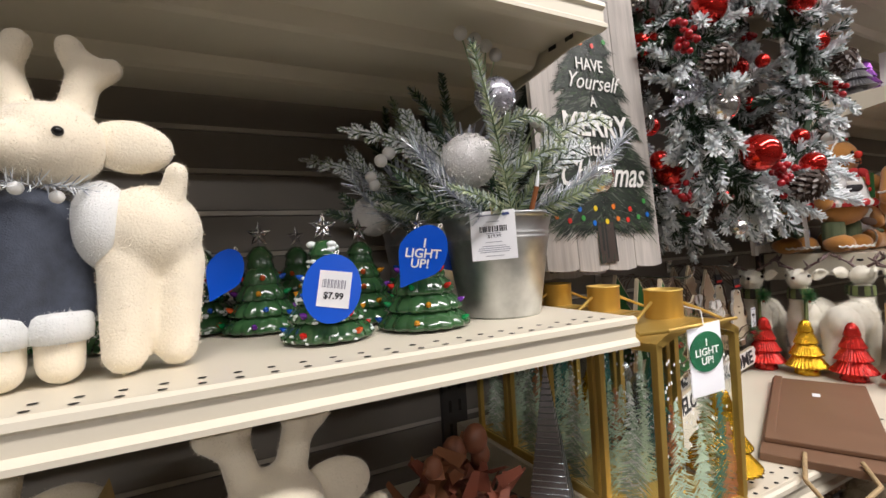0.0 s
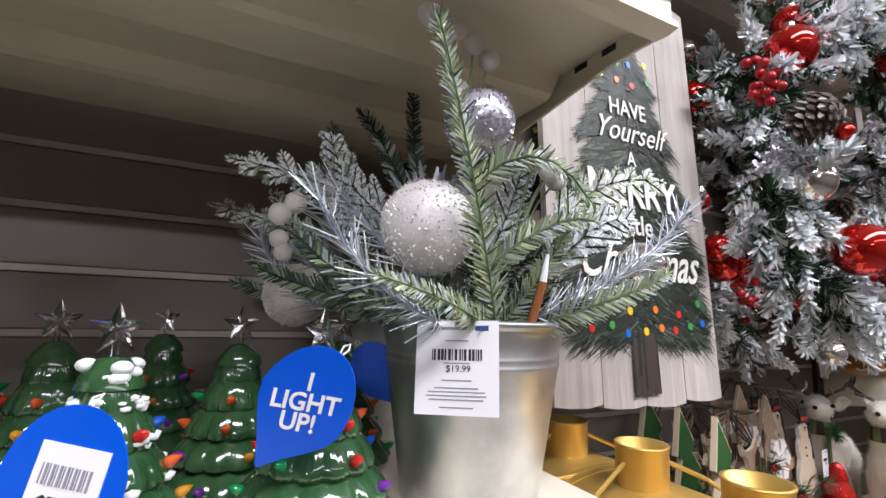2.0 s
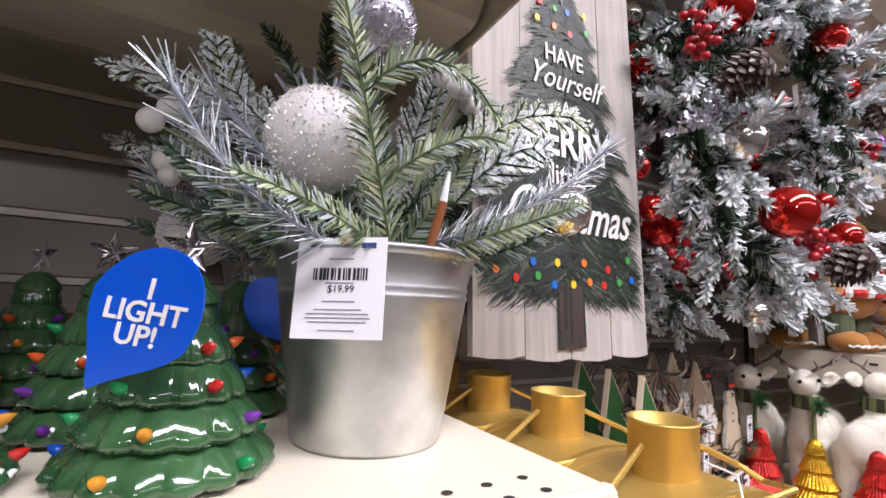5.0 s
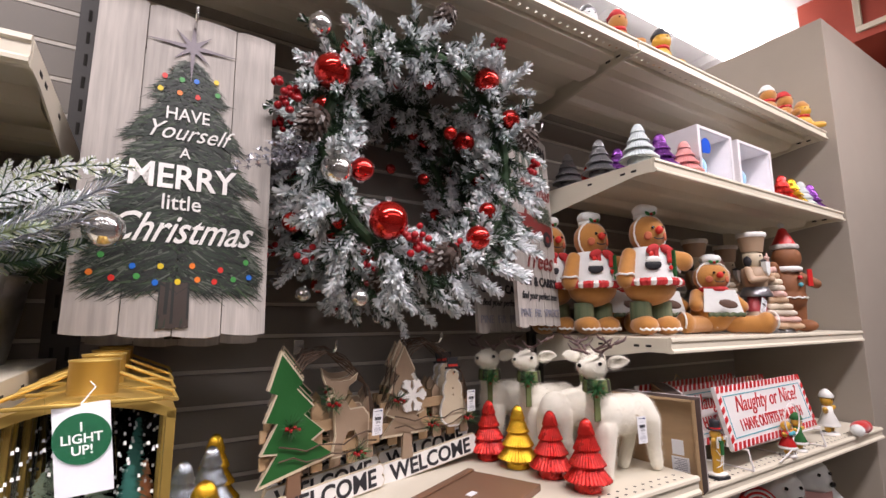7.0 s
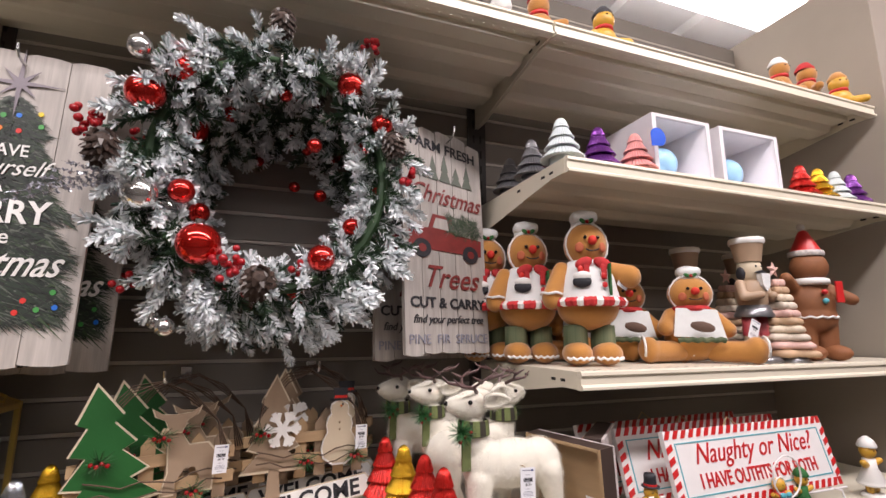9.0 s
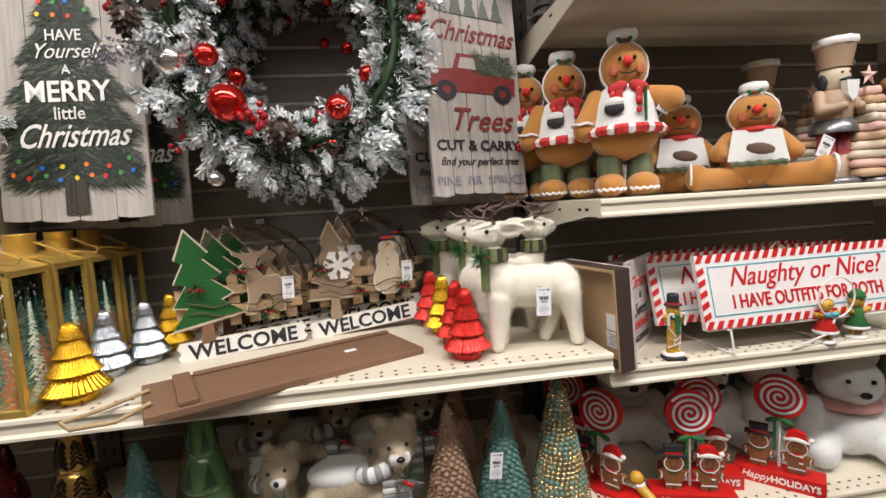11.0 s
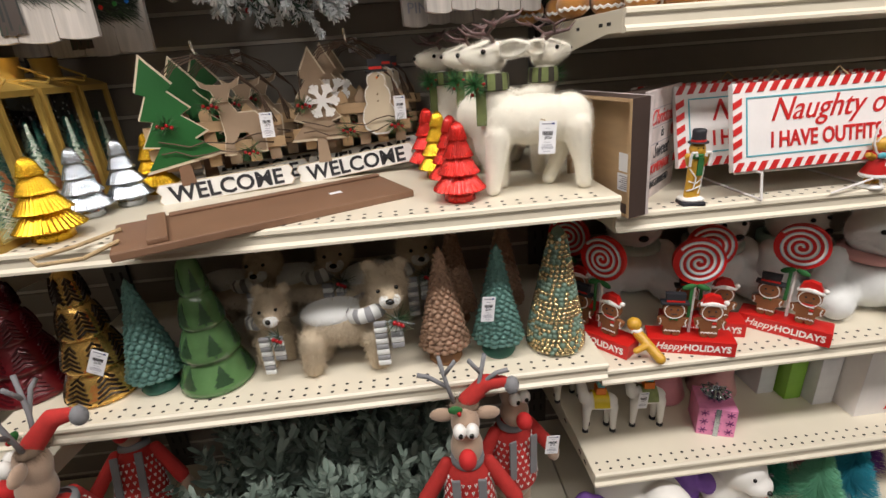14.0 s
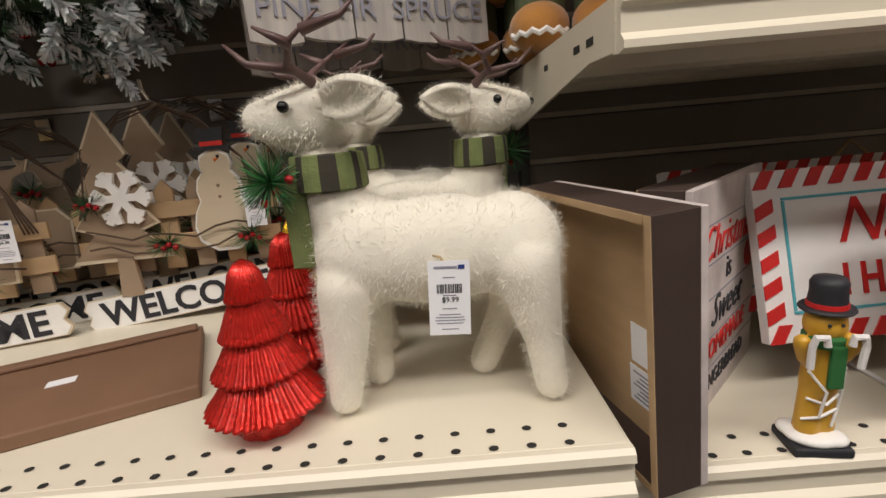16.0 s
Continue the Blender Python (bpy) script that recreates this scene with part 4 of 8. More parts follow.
SB = mat("painted_barn_red", (0.2, 0.025, 0.022), 0.55, var=0.3, scale=60)
fg, w, h = board_sign(-0.306, -0.100, 1.445, 1.975, 0.142, 5, "farm_sign", "whitewashed plank sign with painted red truck, hung askew", "truck signs")
fg.matrix_basis = pose(-0.175, 0.251, 1.446, -3, 0, 24)
fg.scale = (1.39, 1, 1.1)
for body, size, x, z, bold, sl, wd, mt in (("FARM FRESH", 0.036, 0, 0.472, 0.0004, 0, 0.86, INK), ("Christmas", 0.06, 0, 0.345, 0.0002, 0.45, 0.74, SB), ("Trees", 0.07, 0.005, 0.152, 0.0004, 0.4, 0.85, SB), ("CUT & CARRY", 0.031, 0, 0.108, 0.0008, 0, 0.92, INK),
                                           ("find your perfect tree", 0.025, 0, 0.075, 0.0002, 0.3, 0.78, INK), ("PINE  FIR  SPRUCE", 0.028, 0, 0.032, 0, 0, 0.86, GREYINK)):
    part("lettering", letters(body, size, x, z, -0.0022, bold, sl, wd), mt, fg)
for k in range(5):
    x, z0, hh = -0.06 + 0.03 * k, 0.402, 0.045 + 0.012 * (k % 3)
    part("painted_pine", prism([(x - 0.014, z0), (x + 0.014, z0), (x + 0.006, z0 + 0.4 * hh), (x + 0.009, z0 + 0.4 * hh), (x, z0 + hh), (x - 0.009, z0 + 0.4 * hh), (x - 0.006, z0 + 0.4 * hh)], -0.0022, -0.001), PAINTS[3], fg)
part("painted_truck", prism([(-0.092, 0.235), (0.09, 0.235), (0.092, 0.275), (0.02, 0.278), (0.012, 0.318), (-0.034, 0.318), (-0.046, 0.284), (-0.09, 0.278)], -0.0022, -0.001), SB, fg)
part("painted_window", prism([(0.004, 0.285), (0.0, 0.31), (-0.028, 0.31), (-0.036, 0.286)], -0.003, -0.0018), PLANK, fg)
for x in (-0.062, 0.06):
    part("painted_wheel", disc(x, 0.236, 0.021, -0.0034), INK, fg)
    part("painted_hub", disc(x, 0.236, 0.009, -0.0042), SB, fg)
st = Strands(12)
for k in range(300):
    x = st.rnd.uniform(0.0, 0.085)
    st.blade(Vector((x, -0.0026 - k * 1e-6, 0.3 + st.rnd.uniform(-0.02, 0.02))), Vector((st.rnd.uniform(-1, 0.6), 0, st.rnd.uniform(-0.6, 0.8))).normalized(), 0.018, 0.002, st.rnd.choice((0, 1, 3)), 0.3, Vector((0, 1, 0)))
st.part("painted_load", PAINTS, fg)
copy_thing(fg, pose(-0.215, 0.352, 1.43, -3, 0, 20)).scale = (1.39, 1, 1.1)
hook(-0.175, 2.0, 0.23)
hook(-0.215, 1.975, 0.33)


# ---- wreath ----
def pinecone(c, size, turn, parent, seed):
    b = ball((0, 0, 0), size * 0.42, None, 2, (1, 1, 1.3))
    rnd = random.Random(seed)
    for i in range(8):
        z = size * (-0.5 + 0.14 * i)
        r = size * 0.5 * math.sqrt(max(0.05, 1 - (z / (0.72 * size)) ** 2))
        n = 9
        for k in range(n):
            a = 2 * math.pi * (k + 0.5 * (i % 2)) / n
            s = bmesh.new()
            bmesh.ops.create_cone(s, cap_ends=True, segments=5, radius1=size * 0.15, radius2=size * 0.04, depth=size * 0.2)
            m = Matrix.Translation((r * math.cos(a), r * math.sin(a), z)) @ Matrix.Rotation(a, 4, "Z") @ Matrix.Rotation(2.1, 4, "Y") @ Matrix.Diagonal((0.4, 1, 1, 1))
            merge(b, s, m)
    bmesh.ops.transform(b, matrix=Matrix.Translation(c) @ turn.to_matrix().to_4x4(), verts=b.verts)
    for f in b.faces:
        f.material_index = 1 if rnd.random() < 0.25 else 0
    return part("pinecone", b, [CONE, CONETIP], parent)


WX, WY, WZ = -0.597, 0.15, 1.815
wr = thing("wreath", "large frosted fir wreath with shiny red and silver baubles", "wreath", pose(WX, WY, WZ), group="wreaths")
st = Strands(21)
r = st.rnd
N_TIPS = 290
for k in range(N_TIPS):
    a = 2 * math.pi * k / N_TIPS + r.uniform(-0.06, 0.06)
    b = r.uniform(0, 2 * math.pi)
    core = Vector((0.222 * math.cos(a), 0, 0.24 * math.sin(a) + 0.012))
    radial = Vector((math.cos(a), 0, math.sin(a)))
    tang = Vector((-math.sin(a), 0, math.cos(a)))
    out = radial * math.cos(b) + Vector((0, -1, 0)) * math.sin(b)
    if out.y > 0.3:
        out.y *= 0.3
    inward = math.cos(b) < -0.3
    d = (out * r.uniform(0.6, 1.1) + tang * r.uniform(0.1, 0.9) * (1 if r.random() < 0.7 else -1) + Vector((0, 0, -0.15))).normalized()
    L = r.uniform(0.045, 0.065) if inward else r.uniform(0.065, 0.115)
    p = core + out * r.uniform(0.0, 0.02)
    white = r.random() + (0.15 if out.y < -0.2 else -0.25) + (0.12 if math.sin(a) < 0 else -0.1)
    if white > 0.3:
        near, far = (lambda q: q.choice((0, 0, 1, 2))), (lambda q: q.choice((2, 2, 2, 2, 2, 3)))
    elif white > 0.05:
        near, far = (lambda q: q.choice((0, 0, 0, 1))), (lambda q: q.choice((1, 2, 2, 3)))
    else:
        near, far = (lambda q: q.choice((0, 0, 0, 1))), (lambda q: q.choice((0, 0, 1, 1, 2)))
    mid = p + d * L * 0.45 + Vector((r.uniform(-1, 1), r.uniform(-1, 1), r.uniform(-1, 1))) * 0.006
    e = p + d * L + Vector((r.uniform(-1, 1), r.uniform(-1, 1), r.uniform(-1, 0.4))) * 0.012
    nl = r.uniform(0.016, 0.021)
    st.sprig([p, mid], nl, 0.0024, 0.0026, near, 0.9, 0.0016, 0, 4)
    st.sprig([mid, mid.lerp(e, 0.5), e], nl * 0.95, 0.0027, 0.0058, far, 1.0, 0.003, 2 if white > 0.3 else 0, 4)
st.part("greenery", [FIR, FIR2, FROST, FROST2], wr, "green fir tips flocked with white")
part("wire_ring", tube([(0.222 * math.cos(a * math.pi / 16), 0, 0.24 * math.sin(a * math.pi / 16) + 0.012) for a in range(32)], 0.011, 8, closed=True), FIR, wr)
for x, y, z, q, mt in ((-0.714, 0.085, 1.658, 0.037, REDGLASS), (-0.824, 0.105, 1.933, 0.034, REDGLASS), (-0.455, 0.115, 2.022, 0.03, REDGLASS), (-0.504, 0.09, 1.645, 0.026, REDGLASS), (-0.387, 0.115, 1.944, 0.023, REDGLASS),
                       (-0.754, 0.12, 1.76, 0.023, REDGLASS), (-0.775, 0.125, 2.0, 0.027, REDGLASS), (-0.585, 0.16, 2.0, 0.014, REDGLASS), (-0.44, 0.14, 1.72, 0.02, REDGLASS), (-0.86, 0.2, 1.66, 0.02, REDGLASS),
                       (-0.813, 0.095, 1.743, 0.029, SILVERGLASS), (-0.845, 0.12, 2.03, 0.022, SILVERGLASS), (-0.757, 0.11, 1.515, 0.016, SILVERGLASS), (-0.52, 0.17, 1.9, 0.016, REDGLASS)):
    bb = ball((x - WX, y - WY, z - WZ), q, None, 4)
    bo = part("bauble", bb, mt, wr, "shiny red bauble" if mt is REDGLASS else "clear silver bauble", smooth=True)
    part("cap", lathe([(0.2 * q, 0), (0.22 * q, 0.22 * q), (0, 0.24 * q)], 10), STEEL, bo).matrix_basis = pose(x - WX, y - WY, z - WZ + 0.97 * q)
rnd = random.Random(6)
for x, y, z, n, sp in ((-0.905, 0.10, 1.862, 17, 0.032), (-0.662, 0.075, 1.622, 18, 0.03), (-0.335, 0.105, 1.83, 12, 0.028), (-0.42, 0.12, 2.125, 9, 0.03), (-0.62, 0.1, 1.6, 6, 0.025), (-0.84, 0.18, 1.6, 6, 0.02), (-0.55, 0.12, 1.63, 5, 0.02)):
    for k in range(n):
        part("berry", ball((x - WX + rnd.gauss(0, sp * 0.4), y - WY + rnd.uniform(-0.018, 0.012), z - WZ + rnd.gauss(0, sp * 0.45)), rnd.uniform(0.006, 0.0078), None, 2), BERRY, wr, smooth=True)
for c, sz, e in (((-0.868, 0.1, 1.808), 0.05, (0.9, 0.5, 0)), ((-0.612, 0.085, 1.59), 0.052, (1.1, 0.2, 0)), ((-0.37, 0.11, 1.885), 0.045, (0.6, -0.5, 0)), ((-0.6, 0.1, 2.1), 0.045, (1.0, 0, 0))):
    pinecone(Vector(c) - Vector((WX, WY + 0.035, WZ)), sz, Euler(e), wr, 3)
st = Strands(31)
for j in range(7):
    e = Vector((-0.30 - 0.016 * j, -0.06 - 0.004 * (j % 3), -0.02 - 0.014 * j))
    p = Vector((-0.24, -0.04, -0.045))
    for k in range(9):
        q = p.lerp(e, (k + 2) / 10)
        st.blade(q, (e - p).normalized(), 0.012, 0.0015, 0)
        for _ in range(7):
            d = Vector((st.rnd.uniform(-1, 1), st.rnd.uniform(-1, 1), st.rnd.uniform(-1, 1))).normalized()
            st.blade(q, d, 0.006, 0.0035, 0, 0.8)
st.part("glitter_sprig", [SPARKLE2], wr, "silver glitter sprig")
copy_thing(wr, pose(WX + 0.015, 0.335, WZ - 0.035, 0, 14, 0))
copy_thing(wr, pose(WX + 0.02, 0.42, WZ - 0.03, 0, -25, 0)).scale = (0.9, 0.5, 0.9)
hook(WX, 2.03, 0.1)


# ---- things of the middle bay ----
def soft(name, lumps, material, parent, voxel=0.004, smooth=5, fur=0, flen=0.005, fmat=None, label="", seed=1, fw=0.0006):
    """A stuffed part: lumps (centre, radius, squash) and limbs (from, to, radius, radius) under one skin."""
    b = bmesh.new()
    for q in lumps:
        if len(q) == 4:
            limb(*q, b)
        else:
            ball(q[0], q[1], b, 3, q[2])
    s = fused(b, voxel, smooth)
    if fur:
        fuzz(s, fur, flen, fw, seed, name + "_fur", fmat or material, parent)
    return part(name, s, material, parent, label, smooth=True)


O3 = (1, 1, 1)
GOLDM = mat("gold_mercury_glass", (0.72, 0.43, 0.03), 0.24, metal=0.9, var=0.12, scale=40, bump=0.3, bscale=300)
SILVM = mat("silver_mercury_glass", (0.5, 0.55, 0.6), 0.2, metal=0.95, var=0.12, scale=40, bump=0.1, bscale=300)
REDM = mat("red_mercury_glass", (0.6, 0.022, 0.014), 0.27, metal=0.65, var=0.15, scale=40, bump=0.35, bscale=300, coat=0.3)
PURPM = mat("purple_mercury_glass", (0.22, 0.06, 0.32), 0.25, metal=0.7, var=0.12)
WHTM = mat("white_glazed_ribs", (0.6, 0.66, 0.66), 0.25, var=0.1)
GREYM = mat("grey_metallic_ribs", (0.24, 0.24, 0.25), 0.3, metal=0.7, var=0.2)
PINKM = mat("pink_striped_ribs", (0.75, 0.3, 0.28), 0.3, var=0.4, scale=30)
GOLDPAINT = mat("gold_painted_metal", (0.60, 0.40, 0.10), 0.38, metal=0.6, var=0.1, scale=20, bump=0.05)
GLASS = clear("lantern_glass", (0.97, 0.98, 0.97), 0.02, 1.0, 1.1)
MDF = mat("pale_plywood", (0.46, 0.31, 0.17), 0.75, var=0.12, scale=20, bump=0.1, stretch=(1, 1, 4))
MDF2 = mat("tan_fibreboard", (0.33, 0.235, 0.155), 0.8, var=0.1, scale=40)
CREAMP = mat("cream_painted_wood", (0.62, 0.52, 0.37), 0.65, var=0.06, scale=20)
GREENP = mat("bright_green_painted_wood", (0.012, 0.10, 0.02), 0.45, var=0.12, scale=20)
BROWNP = mat("chocolate_painted_wood", (0.2, 0.108, 0.062), 0.55, var=0.12, scale=16, bump=0.08)
UMBER = mat("dark_umber_frame", (0.055, 0.035, 0.028), 0.55, var=0.1)
FELT = mat("white_felted_wool", (0.82, 0.78, 0.67), 0.95, var=0.07, scale=50, bump=0.2, bscale=600, sheen=0.5)
ANTLER = mat("dark_brown_antler", (0.075, 0.035, 0.032), 0.4, var=0.3, scale=60, color2=(0.14, 0.085, 0.08))
PLAIDA = mat("olive_plaid_cloth", (0.14, 0.17, 0.06), 0.9, var=0.2, scale=120, bump=0.4, bscale=600)
PLAIDB = mat("brown_plaid_stripe", (0.035, 0.03, 0.02), 0.9, var=0.2, scale=120)
PINEB = mat("bright_pine_needle", (0.03, 0.17, 0.045), 0.5, var=0.3, scale=50, bump=0)


def ribbed_tree(m, h, r, material, colour, tiers=4):
    t = thing("ribbed_tree", colour + " ribbed glass tree ornament on the shelf", "tree figurine", m, group="ribbed glass trees")
    n = 34
    zb = 0.15 * h
    part("foot", lathe([(0, 0), (0.55 * r, 0), (0.6 * r, 0.02 * h), (0.57 * r, 0.5 * zb), (0.6 * r, zb + 0.02 * h), (0, zb + 0.03 * h)], 40, None, lambda a, i: 1 + 0.03 * math.sin(11 * a)), material, t, smooth=True)
    step = (h - zb) / (tiers + 0.1)
    for i in range(tiers):
        z = zb + step * i
        rb = r * (1, 0.79, 0.57, 0.37)[i]
        top = rb * (0.0 if i == tiers - 1 else 0.55)
        hh = step * (1.12 if i < tiers - 1 else 1.1)
        prof = [(rb * 0.5, z + 0.025 * h), (rb * 0.86, z + 0.004 * h), (rb * 0.97, z), (rb, z + 0.008 * h), (rb * 0.97, z + 0.02 * h), (rb * 0.82, z + 0.35 * hh), (rb * 0.68, z + 0.65 * hh), (max(top, rb * 0.4), z + 0.88 * hh), (top, z + hh)]
        amp = [0.0, 0.04, 0.08, 0.09, 0.1, 0.1, 0.09, 0.04, 0.0]
        part("tier", lathe(prof, n * 5, None, lambda a, k: 1 + amp[k] * (abs(math.sin(n * a / 2)) - 0.6)), material, t, smooth=True)
    return t


S1 = 1.125
for x, y, h, r, mt, cn in ((-0.281, 0.022, 0.144, 0.048, REDM, "shiny red"), (-0.283, 0.125, 0.144, 0.048, REDM, "shiny red"), (-0.3, 0.218, 0.144, 0.048, GOLDM, "shiny gold"), (-0.318, 0.31, 0.144, 0.048, REDM, "shiny red"),
                           (-1.002, 0.015, 0.146, 0.054, GOLDM, "shiny gold"), (-1.018, 0.15, 0.14, 0.046, SILVM, "shiny silver"), (-0.972, 0.222, 0.14, 0.046, SILVM, "shiny silver"), (-0.955, 0.315, 0.14, 0.046, GOLDM, "shiny gold")):
    ribbed_tree(pose(x, y, S1, 0, 0, x * 900), h, r, mt, cn)


def lantern(m, label):
    t = thing("lantern", label, "lantern", m, group="gold lanterns")
    w, d, zt, za = 0.085, 0.052, 0.247, 0.268
    part("base_tray", box(-w, w, -d, d, 0, 0.014, 0.002), GOLDPAINT, t)
    for sx in (-1, 1):
        for sy in (-1, 1):
            part("post", box(sx * (w - 0.005) - 0.005, sx * (w - 0.005) + 0.005, sy * (d - 0.005) - 0.005, sy * (d - 0.005) + 0.005, 0.014, zt, 0.001), GOLDPAINT, t)
        part("side_pane", box(sx * (w - 0.006) - 0.0008, sx * (w - 0.006) + 0.0008, -d + 0.011, d - 0.011, 0.014, zt), GLASS, t).visible_shadow = False
        part("side_rail", box(sx * (w - 0.005) - 0.004, sx * (w - 0.005) + 0.004, -d + 0.01, d - 0.01, zt - 0.012, zt, 0.001), GOLDPAINT, t)

    def arch(x):
        return zt + (za - zt) * (1 - (x / w) ** 2) if abs(x) < w else zt
    xs = [-w + 2 * w * k / 20 for k in range(21)]
    for sy in (-1, 1):
        o = [(x, arch(x)) for x in xs] + [(x, arch(x) - 0.011) for x in reversed(xs)]
        part("arch_rail", prism(o, sy * (d - 0.005) - 0.005, sy * (d - 0.005) + 0.005), GOLDPAINT, t)
        part("pane", prism([(-w + 0.01, 0.014)] + [(x, arch(x) - 0.006) for x in xs[1:-1]] + [(w - 0.01, 0.014)], sy * (d - 0.006) - 0.0008, sy * (d - 0.006) + 0.0008), GLASS, t).visible_shadow = False
    roof = [(x, arch(x) - 0.001) for x in xs] + [(x, arch(x) - 0.004) for x in reversed(xs)]
    part("roof", prism(roof, -d + 0.01, d - 0.01), GOLDPAINT, t)
    part("chimney", lathe([(0.025, za - 0.006), (0.025, za + 0.034), (0.026, za + 0.035), (0.026, za + 0.037), (0.023, za + 0.037), (0.023, za + 0.02), (0, za + 0.02)], 28), GOLDPAINT, t, smooth=True)
    part("handle", tube([(-0.025, 0, za + 0.02), (-0.082, -0.012, za - 0.004), (-0.086, -0.03, za - 0.012), (-0.07, -0.058, za - 0.006), (0.07, -0.058, za - 0.006), (0.086, -0.03, za - 0.012), (0.082, -0.012, za - 0.004), (0.025, 0, za + 0.02)], 0.0024, 8), GOLDPAINT, t)
    st = Strands(44)
    for cx, hh, wd, mi in ((-0.045, 0.15, 0.035, 0), (0.045, 0.17, 0.03, 1), (0.0, 0.11, 0.03, 0), (0.06, 0.1, 0.02, 2)):
        for side in (-1, 1):
            for k in range(260):
                f = st.rnd.random()
                z = 0.02 + hh * (1 - f)
                st.blade(Vector((cx + st.rnd.uniform(-0.6, 0.6) * wd * f, side * (d - 0.008) + st.rnd.uniform(-0.001, 0.0005), z)), Vector((st.rnd.choice((-1, 1)), 0, -0.55 + st.rnd.uniform(-0.2, 0.2))).normalized(), 0.016 * (0.3 + f), 0.0018, mi, 0.3, Vector((0, 1, 0)))
    for sx in (-1, 1):
        for k in range(420):
            f = st.rnd.random()
            st.blade(Vector((sx * (w - 0.008), st.rnd.uniform(-0.6, 0.6) * 0.032 * f, 0.02 + 0.17 * (1 - f))), Vector((0, st.rnd.choice((-1, 1)), -0.5)).normalized(), 0.014 * (0.3 + f), 0.0018, st.rnd.choice((0, 0, 3)), 0.3, Vector((1, 0, 0)))
    for k in range(70):
        st.blade(Vector((st.rnd.uniform(-0.07, 0.07), -d + 0.008, st.rnd.uniform(0.1, 0.22))), Vector((0, 0, 1)), 0.004, 0.003, 3, 0.8, Vector((0, 1, 0)))
    st.part("painted_forest", [mat("painted_pale_green", (0.4, 0.5, 0.36), 0.6), mat("painted_teal", (0.02, 0.13, 0.1), 0.6), mat("painted_copper", (0.35, 0.12, 0.04), 0.5), LIGHTINK], t, "winter trees painted on the panes")
    return t


ln = lantern(pose(-1.13, 0.004, S1), "gold metal lantern with painted winter forest panes")
for k in (1, 2, 3):
    copy_thing(ln, pose(-1.13 + 0.002 * k, 0.004 + 0.111 * k, S1))
lt = thing("lantern_tag", "white card with green round light-up tag on the lantern", "tag", pose(-1.135, -0.056, 1.392, 4, -6, -12))
part("card", box(-0.026, 0.026, -0.0005, 0.0005, -0.098, -0.004), PAPER, lt)
part("round_tag", disc(0, -0.04, 0.0265, -0.0022, None, 0.0012, 32), mat("green_print", (0.01, 0.11, 0.045), 0.4), lt)
tx = bmesh.new()
for body, z in (("I", -0.032), ("LIGHT", -0.044), ("UP!", -0.056)):
    letters(body, 0.0135, 0, z, -0.0026, bold=0.0002, deep=0.0002, bm=tx)
part("writing", tx, LIGHTINK, lt)
part("plastic_sleeve", box(-0.03, 0.03, -0.0042, -0.0036, -0.1, 0.012), clear("clear_film", (1, 1, 1), 0.12, 1.0, 1.15), lt).visible_shadow = False
part("tie", tube([(0, 0, -0.004), (0.01, 0.012, 0.01), (0, 0.03, 0.014)], 0.0008, 5), LIGHTINK, lt)

# brown paddle board lying on the shelf, with a rope loop
bd = thing("brown_board", "long chocolate-brown wooden board lying face down", "board", pose(-0.61, 0.052, S1, 0, 0, 25))
part("panel", box(-0.275, 0.23, -0.085, 0.09, 0, 0.014, 0.002), BROWNP, bd)
part("cross_batten", box(-0.225, -0.195, -0.08, 0.085, 0.0143, 0.023, 0.002), BROWNP, bd)
part("edge_batten", box(-0.19, 0.225, 0.07, 0.086, 0.0143, 0.02, 0.002), BROWNP, bd)
part("rope_loop", tube([(-0.262, -0.04, 0.02), (-0.31, -0.055, 0.008), (-0.37, -0.03, 0.005), (-0.385, 0.01, 0.005), (-0.33, 0.03, 0.006), (-0.262, 0.03, 0.02)], 0.0035, 8), TWINE, bd)
part("paper_label", box(0.09, 0.115, 0.0, 0.014, 0.0143, 0.015), PAPER, bd)


# ---- welcome signs ----
def fir_outline(cx, z0, h, w, n=3):
    """Half-steps of a cut-out fir tree."""
    right = []
    for k in range(n):
        za = z0 + h * (k / n) * 0.95
        wa = w * (1 - k / n * 0.72)
        wb = w * (1 - (k + 1) / n * 0.72) * 0.55
        right += [(wa, za), (wb, za + h / n * 0.78)]
    right[-1] = (0.0, z0 + h)
    return [(cx + a, z) for a, z in right] + [(cx - a, z) for a, z in reversed(right[:-1])]


def trimmed(t, outline, y, thick, face, edge, name):
    """A cut-out plate with a pale edge and a painted face."""
    p = part(name, prism(outline, y, y + thick), edge, t)
    cx = sum(a for a, _ in outline) / len(outline)
    cz = sum(b for _, b in outline) / len(outline)
    inner = [(cx + (a - cx) * 0.93, cz + (b - cz) * 0.94) for a, b in outline]
    part("painted_face", prism(inner, y - 0.0008, y), face, p)
    return p


def needle_tuft(st, c, n, length, mats):
    for k in range(n):
        d = Vector((st.rnd.uniform(-1, 1), st.rnd.uniform(-1, 0.1), st.rnd.uniform(-0.7, 0.7))).normalized()
        st.blade(Vector(c), d, length * st.rnd.uniform(0.6, 1.1), 0.0014, st.rnd.choice(mats), 0.4)


